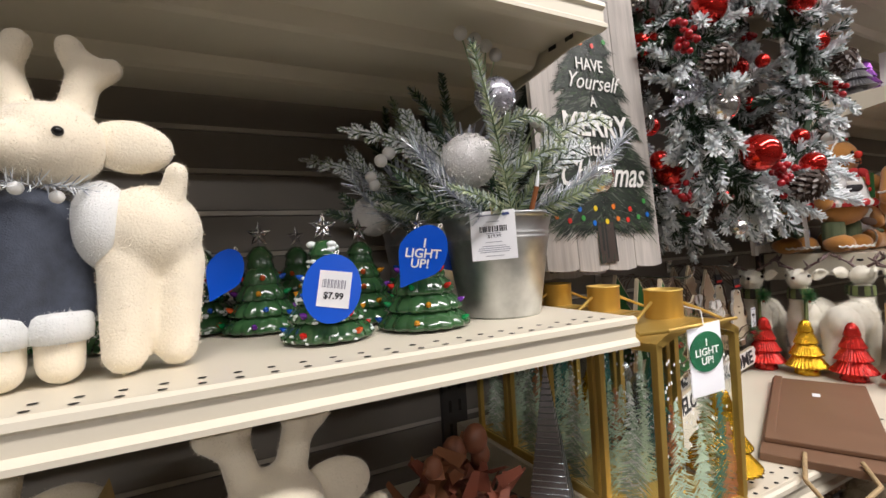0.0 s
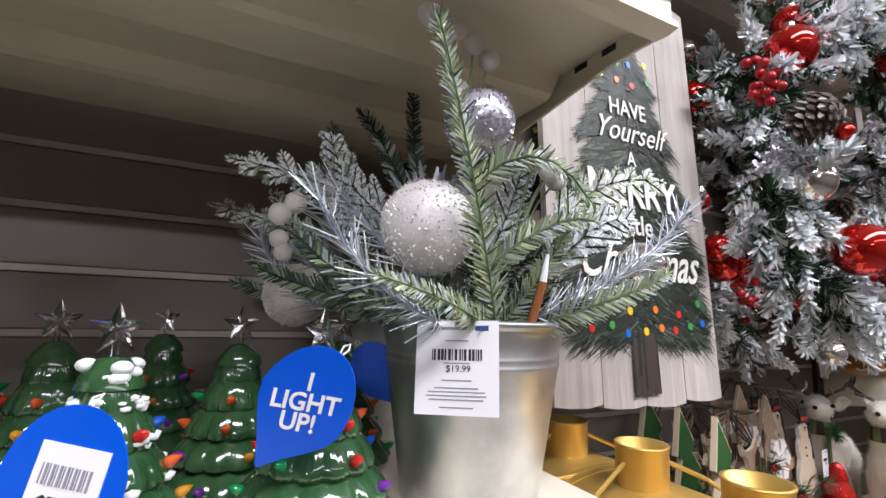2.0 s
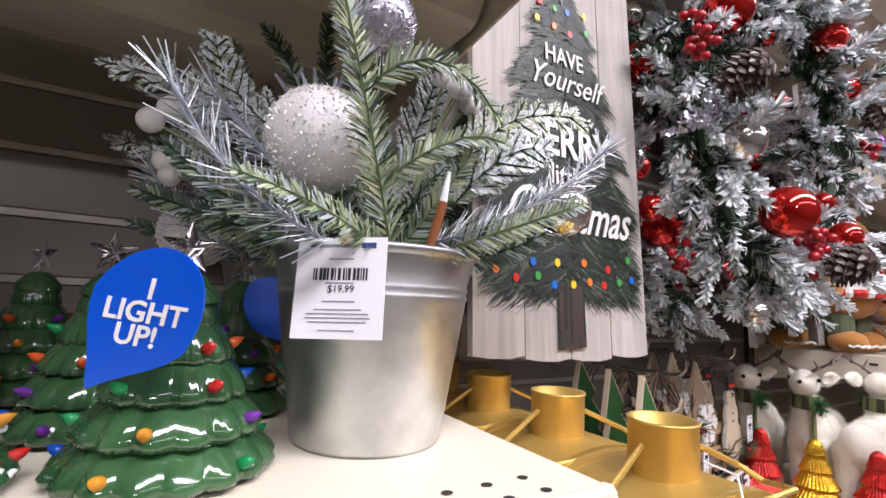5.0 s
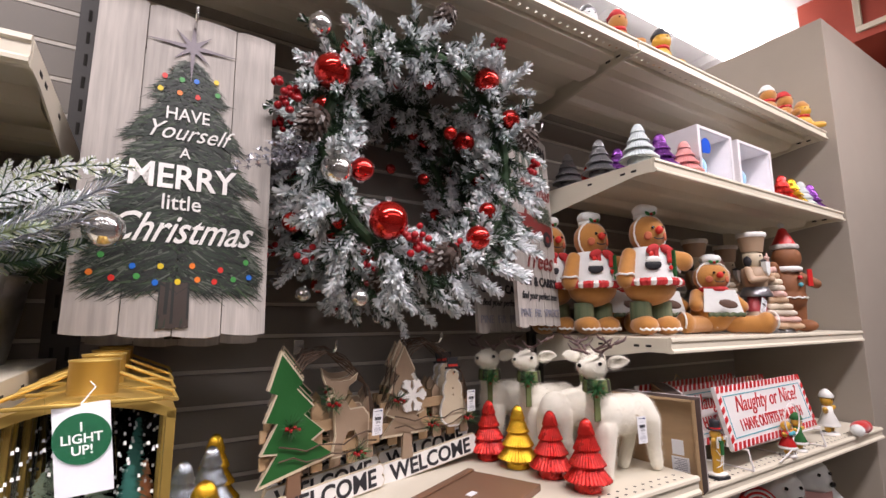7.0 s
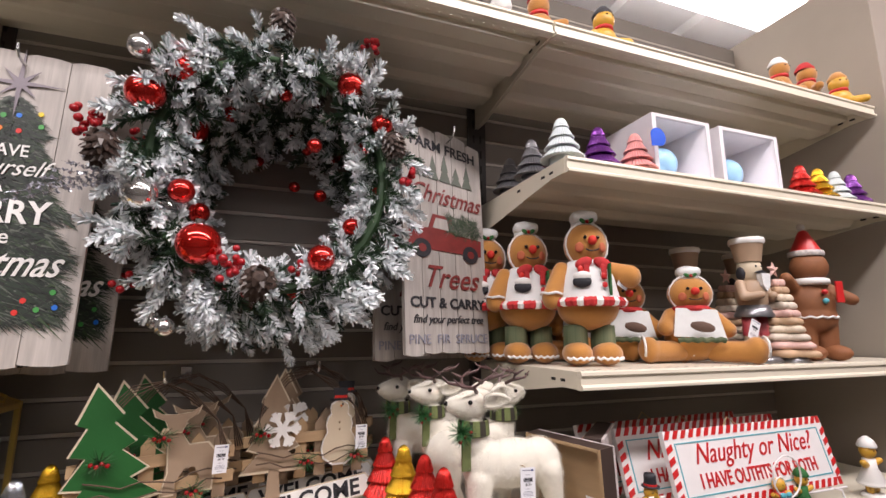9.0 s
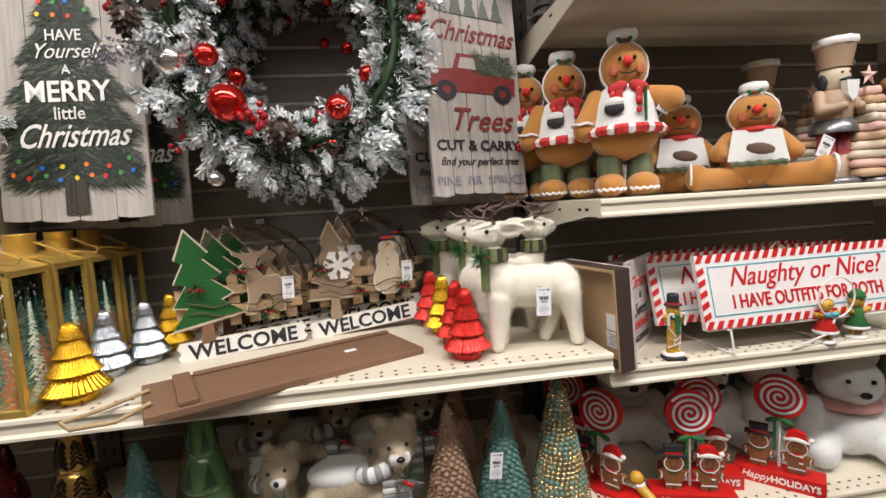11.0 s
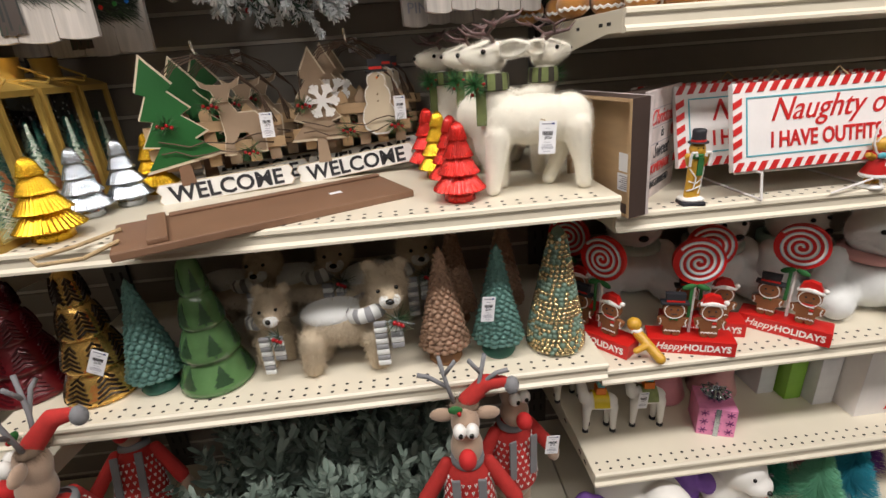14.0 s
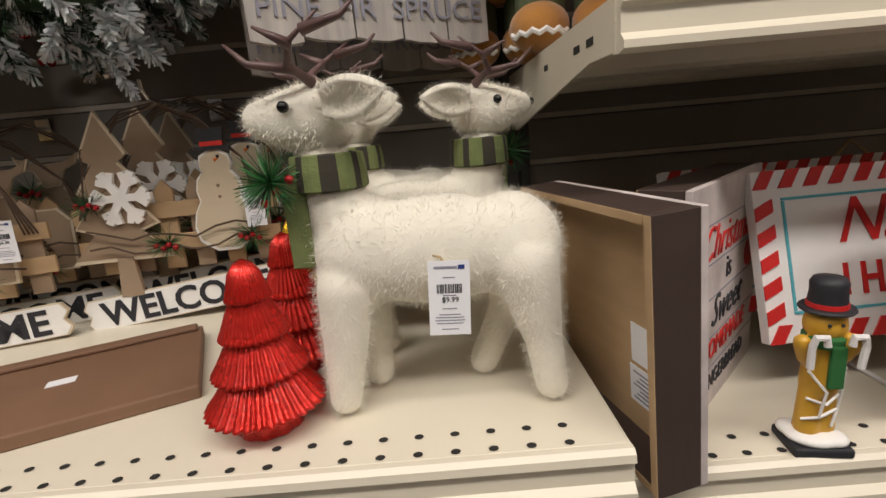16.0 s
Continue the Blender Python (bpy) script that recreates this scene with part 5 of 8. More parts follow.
def welcome_sign(m, kind, label):
    t = thing("welcome_sign", label, "wall sign", m, group="welcome signs")
    rnd = random.Random(len(kind))
    for z in (0.098, 0.125 + 0.018):
        part("fence_rail", box(-0.135, 0.135, -0.002, 0.004, z - 0.011, z + 0.011, 0.001), MDF, t)
    for k in range(6):
        x = -0.1 + 0.042 * k
        part("picket", prism([(x - 0.012, 0.06), (x + 0.012, 0.06), (x + 0.012, 0.17), (x, 0.185), (x - 0.012, 0.17)], 0.0045, 0.0095), MDF2 if k % 2 else MDF, t)
    st = Strands(7)
    if kind == "moose":
        tilt_fir = [(-0.068 + (a + 0.068) * 0.98 - (b - 0.075) * 0.17, 0.075 + (b - 0.075) * 0.98 + (a + 0.068) * 0.17) for a, b in fir_outline(-0.068, 0.075, 0.22, 0.08, 4)]
        trimmed(t, tilt_fir, -0.016, 0.008, GREENP, CREAMP, "cutout_fir")
        part("cutout_trunk", prism([(-0.09, 0.03), (-0.06, 0.03), (-0.064, 0.08), (-0.086, 0.08)], -0.014, -0.007), BROWNP, t)
        o = [(0.005, 0.08), (0.03, 0.08), (0.028, 0.1), (0.045, 0.125), (0.062, 0.125), (0.075, 0.1), (0.07, 0.08), (0.095, 0.08), (0.098, 0.12), (0.1, 0.15), (0.085, 0.168), (0.05, 0.168), (0.03, 0.2), (0.005, 0.2), (-0.005, 0.185), (0.012, 0.175), (0.015, 0.12)]
        trimmed(t, o, -0.012, 0.006, MDF2, CREAMP, "cutout_moose")
        o = [(-0.018, 0.238), (-0.012, 0.222), (0.005, 0.214), (0.015, 0.19), (0.035, 0.19), (0.045, 0.214), (0.062, 0.222), (0.068, 0.238), (0.05, 0.226), (0.025, 0.224), (0.0, 0.226)]
        trimmed(t, o, -0.017, 0.005, MDF2, CREAMP, "cutout_antler_crown")
        tufts = ((-0.09, -0.022, 0.155), (0.0, -0.02, 0.185), (0.06, -0.02, 0.085))
    else:
        trimmed(t, fir_outline(-0.075, 0.08, 0.2, 0.066, 4), -0.012, 0.006, MDF2, CREAMP, "cutout_fir")
        part("cutout_trunk", prism([(-0.088, 0.03), (-0.058, 0.03), (-0.063, 0.085), (-0.083, 0.085)], -0.014, -0.007), MDF2, t)
        sf = bmesh.new()
        for k in range(6):
            a = k * math.pi / 3
            c, s = math.cos(a), math.sin(a)
            prism([(-0.005 * s - 0.06, 0.005 * c + 0.165), (0.005 * s - 0.06, -0.005 * c + 0.165), (0.039 * c + 0.005 * s - 0.06, 0.039 * s - 0.005 * c + 0.165), (0.039 * c - 0.005 * s - 0.06, 0.039 * s + 0.005 * c + 0.165)], -0.02, -0.0135 - 0.0002 * k, sf)
            for e in (-0.7, 0.7):
                c2, s2 = math.cos(a + e), math.sin(a + e)
                bx, bz = 0.02 * c - 0.06, 0.02 * s + 0.165
                prism([(bx - 0.0042 * s2, bz + 0.0042 * c2), (bx + 0.0042 * s2, bz - 0.0042 * c2), (bx + 0.017 * c2 + 0.0042 * s2, bz + 0.017 * s2 - 0.0042 * c2), (bx + 0.017 * c2 - 0.0042 * s2, bz + 0.017 * s2 + 0.0042 * c2)], -0.0198, -0.0137 - 0.0002 * k, sf)
        part("cutout_snowflake", sf, LIGHTINK, t)
        o = []
        for cz, q in ((0.115, 0.036), (0.165, 0.027), (0.2, 0.019)):
            o += [(q, cz - q * 0.55), (q * 1.12, cz), (q, cz + q * 0.55)]
        o = [(0.065 + a, b) for a, b in o] + [(0.065, 0.222)] + [(0.065 - a, b) for a, b in reversed(o)]
        o += [(0.05, 0.08), (0.08, 0.08)]
        trimmed(t, o, -0.013, 0.006, CREAMP, LIGHTINK, "cutout_snowman")
        part("hat_brim", box(0.043, 0.089, -0.0165, -0.0125, 0.217, 0.222), INK, t)
        part("hat", prism([(0.052, 0.222), (0.08, 0.222), (0.083, 0.245), (0.049, 0.245)], -0.016, -0.012), INK, t)
        part("hat_band", box(0.0515, 0.0805, -0.0168, -0.0163, 0.2225, 0.2285), DOTS[0], t)
        part("carrot_nose", lathe([(0.0028, 0), (0, 0.013)], 8), DOTS[3], t).matrix_basis = pose(0.065, -0.0145, 0.204, 0, 70, 20)
        for z in (0.2085, 0.2085, 0.17, 0.155):
            dx = 0.006 * (-1 if z > 0.2 else 0)
            part("button", ball((0.065 + dx + (0.012 if rnd.random() < 0.5 and z > 0.2 else 0), -0.0145, z), 0.0025, None, 1), INK if z > 0.2 else MDF2, t)
        tufts = ((-0.1, -0.016, 0.16), (-0.01, -0.02, 0.098), (0.1, -0.02, 0.1))
    for c in tufts:
        needle_tuft(st, c, 110, 0.03, (0, 0, 1))
        for k in range(4):
            part("berry", ball((c[0] + 0.008 * k - 0.012, c[1] - 0.01, c[2] - 0.004 * (k % 2)), 0.004, None, 2), BERRY, t, smooth=True)
    st.part("pine_tuft", [FIR, PINEB], t)
    for j in range(4):
        pts = [(-0.125 + 0.004 * j, -0.004 - 0.003 * j, 0.14), (-0.1, -0.012, 0.2 + 0.01 * j), (-0.05, -0.01 + 0.006 * j, 0.262 + 0.006 * j), (0.0, 0, 0.282 + 0.004 * (j % 2)), (0.05, -0.008 + 0.006 * j, 0.262 - 0.005 * j), (0.1, -0.01, 0.205), (0.125 - 0.005 * j, -0.004, 0.14)]
        part("vine_hoop", tube(pts, 0.0013, 6), TWIG, t)
    for j in range(2):
        part("vine", tube([(-0.11 + 0.22 * k / 8, -0.021 - 0.002 * (k % 2), 0.088 + 0.02 * j + 0.006 * math.sin(k * 2 + j) + 0.012 * abs(k - 4) / 4) for k in range(9)], 0.0015, 6), TWIG, t)
    zz = []
    for k in range(5):
        zz += [(0.135 + (0.005 if k % 2 else -0.002), 0.0 + 0.045 * k / 4)]
    o = zz + [(-a, b) for a, b in reversed(zz)]
    pl = part("name_board", prism(o, -0.012, -0.005), CREAMP, t, "white board with black lettering")
    pl.matrix_basis = pose(0, 0, -0.003, 0, -2 if kind == "moose" else -6, 0)
    part("board_face", prism([(a * 0.985, 0.0225 + (b - 0.0225) * 0.94) for a, b in o], -0.0128, -0.0119), LIGHTINK, pl)
    part("lettering", letters("WELCOME", 0.047, 0, 0.0065, -0.0135, bold=0.0011, wide=1.02), INK, pl)
    return t


w1 = welcome_sign(pose(-0.767, 0.235, 1.128, -3, 0, 16), "moose", "rustic welcome sign with green fir and moose cut-outs")
w2 = welcome_sign(pose(-0.489, 0.312, 1.136, -3, 0, 6), "snowman", "rustic welcome sign with snowman and snowflake cut-outs")
for src, x, y, z, a in ((w1, -0.745, 0.31, 1.125, 16), (w1, -0.725, 0.38, 1.13, 12), (w2, -0.47, 0.372, 1.145, 6), (w2, -0.455, 0.425, 1.14, 4)):
    copy_thing(src, pose(x, y, z, -3, 0, a))
hook(-0.765, 1.412, 0.21)
hook(-0.478, 1.42, 0.285)
price_tag(pose(-0.66, 0.236, 1.292, 0, 2, 14), 0.026, 0.052, "$4.99", "white price tag on the welcome sign")
price_tag(pose(-0.376, 0.304, 1.3, 0, 0, 6), 0.026, 0.052, "$4.99", "white price tag on the snowman welcome sign")


# ---- felted deer ----
def felt_deer(m, seed, label):
    t = thing("felt_deer", label, "deer figurine", m, group="felted deer")
    body = [((0.0, 0, 0.132), 0.045, (1.85, 0.88, 1.02)), ((-0.058, 0, 0.135), 0.045, (1, 0.85, 1.08)), ((0.062, 0, 0.13), 0.043, (1, 0.88, 1.05)),
            ((-0.074, -0.018, 0.11), (-0.086, -0.022, 0.014), 0.0245, 0.0145), ((-0.064, 0.02, 0.11), (-0.062, 0.022, 0.014), 0.023, 0.014),
            ((0.07, -0.018, 0.118), (0.082, -0.022, 0.06), 0.029, 0.017), ((0.082, -0.022, 0.06), (0.088, -0.024, 0.014), 0.0165, 0.0145),
            ((0.06, 0.02, 0.12), (0.06, 0.028, 0.065), 0.025, 0.014), ((0.06, 0.028, 0.065), (0.036, 0.028, 0.013), 0.016, 0.014),
            ((-0.07, 0, 0.15), (-0.082, 0, 0.205), 0.03, 0.024)]
    soft("body", body, FELT, t, 0.0036, 5, 26000, 0.0075, None, "", seed, 0.0003)
    head = [((-0.085, 0, 0.243), 0.03, (1.1, 0.9, 0.92)), ((-0.095, -0.002, 0.243), (-0.124, -0.004, 0.246), 0.0255, 0.0145)]
    soft("head", head, FELT, t, 0.0032, 4, 4500, 0.006, None, "", seed + 1, 0.00045)
    for sy in (-1, 1):
        eb = bmesh.new()
        grid = []
        for i in range(11):
            u = i / 10
            hw = 0.0125 * math.sin(math.pi * (0.1 + 0.9 * u) ** 0.75) ** 0.8
            row = []
            for j in range(9):
                v = j / 4 - 1
                cup = 0.006 * (1 - v * v) * math.sin(math.pi * min(1, u + 0.12))
                row.append(eb.verts.new((0.05 * u, -sy * cup, hw * v + 0.006 * u * u)))
            grid.append(row)
        for i in range(10):
            for j in range(8):
                eb.faces.new((grid[i][j], grid[i + 1][j], grid[i + 1][j + 1], grid[i][j + 1]))
        bmesh.ops.remove_doubles(eb, verts=eb.verts, dist=0.0004)
        bmesh.ops.recalc_face_normals(eb, faces=eb.faces)
        bmesh.ops.solidify(eb, geom=eb.faces[:], thickness=0.006)
        bmesh.ops.transform(eb, matrix=Matrix.Translation((-0.07, sy * 0.034, 0.252)) @ Euler((-sy * 0.25, 0.02, sy * 0.3)).to_matrix().to_4x4(), verts=eb.verts)
        fuzz(eb, 1600, 0.006, 0.0004, seed + 2, "ear_fur", FELT, t)
        part("ear", eb, FELT, t, smooth=True)
        part("eye", ball((-0.098, sy * 0.0265 - 0.003, 0.252), 0.0045, None, 2), BLACK, t, smooth=True)
        ab = bmesh.new()
        b0 = Vector((-0.078, sy * 0.014, 0.268))
        for pts in (((0, 0, 0), (-0.008, sy * 0.012, 0.018), (-0.002, sy * 0.026, 0.038), (0.012, sy * 0.03, 0.062)), ((-0.006, sy * 0.01, 0.014), (-0.026, sy * 0.014, 0.022), (-0.036, sy * 0.012, 0.045)), ((-0.002, sy * 0.024, 0.034), (-0.016, sy * 0.03, 0.052)), ((0.004, sy * 0.028, 0.046), (0.022, sy * 0.03, 0.056), (0.028, sy * 0.03, 0.07))):
            tube([b0 + Vector((1.5 * p[0], 1.35 * p[1], 0.62 * p[2])) for p in pts], 0.0042, 8, ab, 0.25)
        part("antler", ab, ANTLER, t, smooth=True)
    part("nose", ball((-0.1375, -0.006, 0.249), 0.0045, None, 2), BLACK, t, smooth=True)
    sc = lathe([(0.028, 0.188), (0.031, 0.19), (0.0305, 0.204), (0.029, 0.216), (0.026, 0.217)], 28)
    for k, f in enumerate(sc.faces):
        f.material_index = 1 if (k % 7) in (0, 1, 4) else 0
    bmesh.ops.transform(sc, matrix=Matrix.Translation((-0.079, 0, 0)), verts=sc.verts)
    s = part("scarf", sc, [PLAIDA, PLAIDB], t, "olive plaid scarf")
    part("scarf_end", box(-0.112, -0.094, -0.022, -0.018, 0.13, 0.2, 0.001), PLAIDA, s)
    st = Strands(seed)
    for k in range(260):
        d = Vector((st.rnd.uniform(-1, 1), st.rnd.uniform(-1, 0.4), st.rnd.uniform(-1, 1))).normalized()
        st.blade(Vector((-0.116, -0.03, 0.2)), d, st.rnd.uniform(0.02, 0.029), 0.0012, st.rnd.choice((0, 0, 1)), 0.4)
    st.part("pine_sprig", [PINEB, FIR], t)
    for k in range(3):
        part("berry", ball((-0.12 + 0.01 * k, -0.035, 0.185 + 0.008 * k), 0.0035, None, 2), BERRY, t, smooth=True)
    return t


dr = felt_deer(pose(-0.131, 0.049, S1), 61, "white felted wool deer with plaid scarf and dark antlers")
copy_thing(dr, pose(-0.158, 0.172, S1, 0, 0, 183))
copy_thing(dr, pose(-0.142, 0.27, S1, 0, 0, 6))
copy_thing(dr, pose(-0.20, 0.375, S1, 0, 0, 14))
price_tag(pose(-0.121, 0.003, 1.258, -4, 3, 0), 0.031, 0.057, "$9.99", "white price tag pinned on the felted deer", [(0, 0, -0.006), (-0.006, 0.004, 0.002), (-0.018, 0.012, 0.004)])


# ---- end bay, sign shelf ----
S4 = 1.082
REDP = mat("bright_red_paint", (0.55, 0.02, 0.018), 0.4, var=0.08)
WHITEP = mat("white_paint", (0.78, 0.75, 0.73), 0.5, var=0.05)
TEALP = mat("turquoise_paint", (0.08, 0.38, 0.45), 0.5, var=0.08)
def box_sign(m, label):
    t = thing("box_sign", label, "box sign", m, group="sweet Christmas box signs")
    w, h, d = 0.2, 0.21, 0.042
    part("front_board", box(0, w, 0, 0.006, 0, h, 0.0008), mat("worn_whitewash", (0.5, 0.44, 0.42), 0.6, var=0.4, scale=25, color2=(0.62, 0.55, 0.53)), t)
    for x0, x1, z0, z1, nm in ((0, 0.007, 0, h, "side_board"), (w - 0.007, w, 0, h, "side_board"), (0.0072, w - 0.0072, 0, 0.007, "bottom_board"), (0.0072, w - 0.0072, h - 0.007, h, "top_board")):
        part(nm, box(x0, x1, 0.0062, d, z0, z1, 0.0006), UMBER, t)
        part("raw_edge", box(x0 + 0.0004, x1 - 0.0004, d, d + 0.0008, z0 + 0.0004, z1 - 0.0004), MDF, t)
    part("inner_back", box(0.0072, w - 0.0072, 0.0062, 0.01, 0.0072, h - 0.0072), MDF, t)
    part("inner_lining", box(0.0072, 0.0085, 0.0102, d - 0.0005, 0.0074, h - 0.0074), MDF, t)
    part("inner_lining", box(w - 0.0085, w - 0.0072, 0.0102, d - 0.0005, 0.0074, h - 0.0074), MDF, t)
    part("price_label", box(0.045, 0.072, 0.0102, 0.0107, 0.07, 0.105), PAPER, t)
    part("print_label", box(0.035, 0.075, 0.0102, 0.0107, 0.032, 0.066), PAPER, t)
    for k in range(7):
        part("label_print", box(0.04, 0.07 - 0.004 * (k % 3), 0.0108, 0.0111, 0.036 + 0.004 * k, 0.0375 + 0.004 * k), GREYINK, t)
    for body, size, z, mt in (("Christmas", 0.042, 0.145, REDP), ("is", 0.03, 0.118, INK), ("Sweet", 0.042, 0.08, INK), ("HOMEMADE", 0.027, 0.05, REDP), ("GINGERBREAD", 0.022, 0.02, INK)):
        part("lettering", letters(body, size, w / 2, z, -0.0006, -0.0004 if size > 0.035 else 0.0, 0.4 if size > 0.035 else 0, 0.85), mt, t)
    for z in (0.04, 0.07, 0.108, 0.14, 0.175):
        part("board_joint", box(0.001, w - 0.001, -0.0004, 0, z, z + 0.0012), GREYINK, t)
    part("peppermint", disc(0.165, 0.125, 0.014, -0.0012, None, 0.001, 20), REDP, t)
    return t


# one turned round with its open back to the aisle, one behind it face out
box_sign(pose(0.056, -0.038, S4, -3, 0, 103), "dark-framed box sign turned round, showing its plywood back")
box_sign(pose(0.063, 0.012, S4, 0, 0, 44), "whitewashed sweet Christmas box sign with red lettering")


def naughty_sign(m, label):
    t = thing("naughty_sign", label, "wall sign", m, group="naughty or nice signs")
    w, h = 0.545, 0.16
    part("panel", box(0, w, 0, 0.012, 0, h, 0.001), WHITEP, t)
    n = 0
    b = 0.017
    for x0, x1, z0, z1, hor in ((0, w, h - b, h, True), (0, w, 0, b, True), (0, b, b, h - b, False), (w - b, w, b, h - b, False)):
        L = (x1 - x0) if hor else (z1 - z0)
        k = 0
        while k * 0.024 < L - 0.012:
            a, c = k * 0.024, min(k * 0.024 + 0.0125, L - 0.001)
            if hor:
                s = b * 0.6 if c + b * 0.6 < L else 0
                o = [(x0 + a, z0), (x0 + c, z0), (x0 + c + s, z1), (x0 + a + s, z1)]
            else:
                s = b * 0.5 if c + b * 0.5 < L else 0
                o = [(x0, z0 + a), (x1, z0 + a + s), (x1, z0 + c + s), (x0, z0 + c)]
            part("candy_stripe", prism(o, -0.0016, -0.0002), REDP, t)
            k += 1
    for x0, x1, z0, z1 in ((0.026, w - 0.026, h - 0.0285, h - 0.026), (0.026, w - 0.026, 0.026, 0.0285), (0.026, 0.0285, 0.029, h - 0.029), (w - 0.0285, w - 0.026, 0.029, h - 0.029)):
        part("border_line", box(x0, x1, -0.0012, -0.0001, z0, z1), TEALP, t)
    part("lettering", letters("Naughty or Nice?", 0.06, w / 2, 0.088, -0.001, 0.0001, 0.4, 0.93), REDP, t)
    part("lettering", letters("I HAVE OUTFITS FOR BOTH", 0.041, w / 2, 0.04, -0.001, 0.0008, 0, 0.78), REDP, t)
    part("hanger", tube([(0.2, 0.006, h), (0.22, 0.006, h + 0.018), (0.24, 0.006, h)], 0.0015, 6), TWINE, t)
    return t


nn = naughty_sign(pose(0.229, -0.012, 1.137, -14, 0, 2), "white naughty or nice sign with candy-striped red border")
copy_thing(nn, pose(0.166, 0.062, 1.135, -16, 0, 2))
copy_thing(nn, pose(0.12, 0.14, 1.133, -16, 0, 2))
ws = thing("wire_stand", "white bent-wire display stand under the signs", "stand")
for x in (0.28, 0.52, 0.72):
    part("wire_foot", tube([(x, -0.03, S4 + 0.003), (x, 0.2, S4 + 0.003)], 0.0025, 8), WHITEP, ws)
    part("wire_loop", tube([(x, -0.03, S4 + 0.003), (x, -0.024, S4 + 0.03), (x, -0.02, S4 + 0.052), (x, 0.02, S4 + 0.052), (x, 0.17, S4 + 0.05), (x, 0.19, S4 + 0.13)], 0.0025, 8), WHITEP, ws)
part("wire_bar", tube([(0.24, 0.0, S4 + 0.05), (0.77, 0.0, S4 + 0.05)], 0.0025, 8), WHITEP, ws)
part("wire_ring", tube([(0.53 + 0.045 * math.cos(a * 0.35), -0.025, 1.185 + 0.045 * math.sin(a * 0.35)) for a in range(18)], 0.002, 6, closed=True), WHITEP, ws)
part("wire_stem", tube([(0.53, -0.025, 1.14), (0.5, -0.028, 1.105), (0.42, -0.03, S4 + 0.003)], 0.002, 6), WHITEP, ws)

GINGER = mat("ginger_plush", (0.46, 0.2, 0.04), 0.9, var=0.12, scale=40, bump=0.4, bscale=300, sheen=0.4)
GINGERD = mat("baked_gingerbread", (0.23, 0.085, 0.03), 0.7, var=0.15, scale=60, bump=0.2)
YELLOWR = mat("mustard_resin", (0.6, 0.33, 0.035), 0.4, var=0.15, scale=40)
ICING = mat("white_icing", (0.8, 0.78, 0.74), 0.5, var=0.04, bump=0.1)
GREENF = mat("green_felt", (0.02, 0.13, 0.03), 0.8, var=0.1)

sn = thing("cookie_snowman", "mustard resin cookie figure in black top hat on snow base", "figurine", pose(0.156, -0.006, S4, 0, 0, -8))
part("base", box(-0.024, 0.024, -0.02, 0.02, 0, 0.008, 0.002), INK, sn)
soft("snow", [((0.0, 0, 0.011), 0.022, (1.1, 0.92, 0.3)), ((0.012, -0.008, 0.012), 0.012, (1, 1, 0.5)), ((-0.014, 0.008, 0.012), 0.012, (1, 1, 0.5))], ICING, sn, 0.002, 2)
soft("body", [((-0.006, 0, 0.018), (-0.005, 0, 0.06), 0.011, 0.0095), ((0.008, 0, 0.018), (0.006, 0, 0.06), 0.009, 0.0095), ((0, 0, 0.06), (0.0, 0, 0.09), 0.015, 0.0135), ((-0.014, -0.004, 0.085), (-0.022, -0.01, 0.1), 0.008, 0.007), ((0.012, -0.004, 0.085), (0.018, -0.012, 0.1), 0.008, 0.007), ((0, 0, 0.112), 0.0165, (1, 0.9, 0.95))], YELLOWR, sn, 0.0022, 3)
part("scarf", lathe([(0.012, 0.093), (0.016, 0.095), (0.016, 0.102), (0.012, 0.104)], 18), GREENF, sn)
part("scarf_tail", box(-0.003, 0.009, -0.018, -0.014, 0.062, 0.098, 0.001), GREENF, sn)
part("hat_brim", lathe([(0, 0.124), (0.0195, 0.1235), (0.0205, 0.125), (0.0195, 0.1265), (0, 0.1265)], 24), INK, sn, smooth=False)
part("hat_crown", lathe([(0.0145, 0.126), (0.0132, 0.14), (0.0138, 0.146), (0.0115, 0.15), (0, 0.151)], 24), INK, sn, smooth=True)
part("hat_band", lathe([(0.0152, 0.1268), (0.0148, 0.1305), (0.013, 0.1305)], 24), REDP, sn)
for s in (-1, 1):
    part("candy_cane", tube([(0.019 * s - 0.001, -0.02, 0.082), (0.02 * s, -0.02, 0.1), (0.018 * s, -0.021, 0.108), (0.01 * s, -0.021, 0.108), (0.009 * s, -0.021, 0.101)], 0.003, 8), mat("candy_stripe_resin", (0.75, 0.72, 0.7), 0.4), sn)
    part("eye", ball((0.005 * s, -0.0145, 0.115), 0.0016, None, 1), INK, sn)
for pts in (((-0.016, -0.008, 0.03), (-0.004, -0.0125, 0.034), (0.012, -0.009, 0.04)), ((-0.014, -0.009, 0.05), (0.0, -0.0135, 0.046), (0.014, -0.009, 0.056)), ((-0.015, -0.01, 0.075), (-0.002, -0.0155, 0.058), (-0.004, -0.0125, 0.034)), ((0.013, -0.011, 0.078), (0.012, -0.011, 0.056), (0.012, -0.009, 0.04), (0.008, -0.01, 0.024))):
    part("icing_line", tube(pts, 0.0013, 6), ICING, sn)


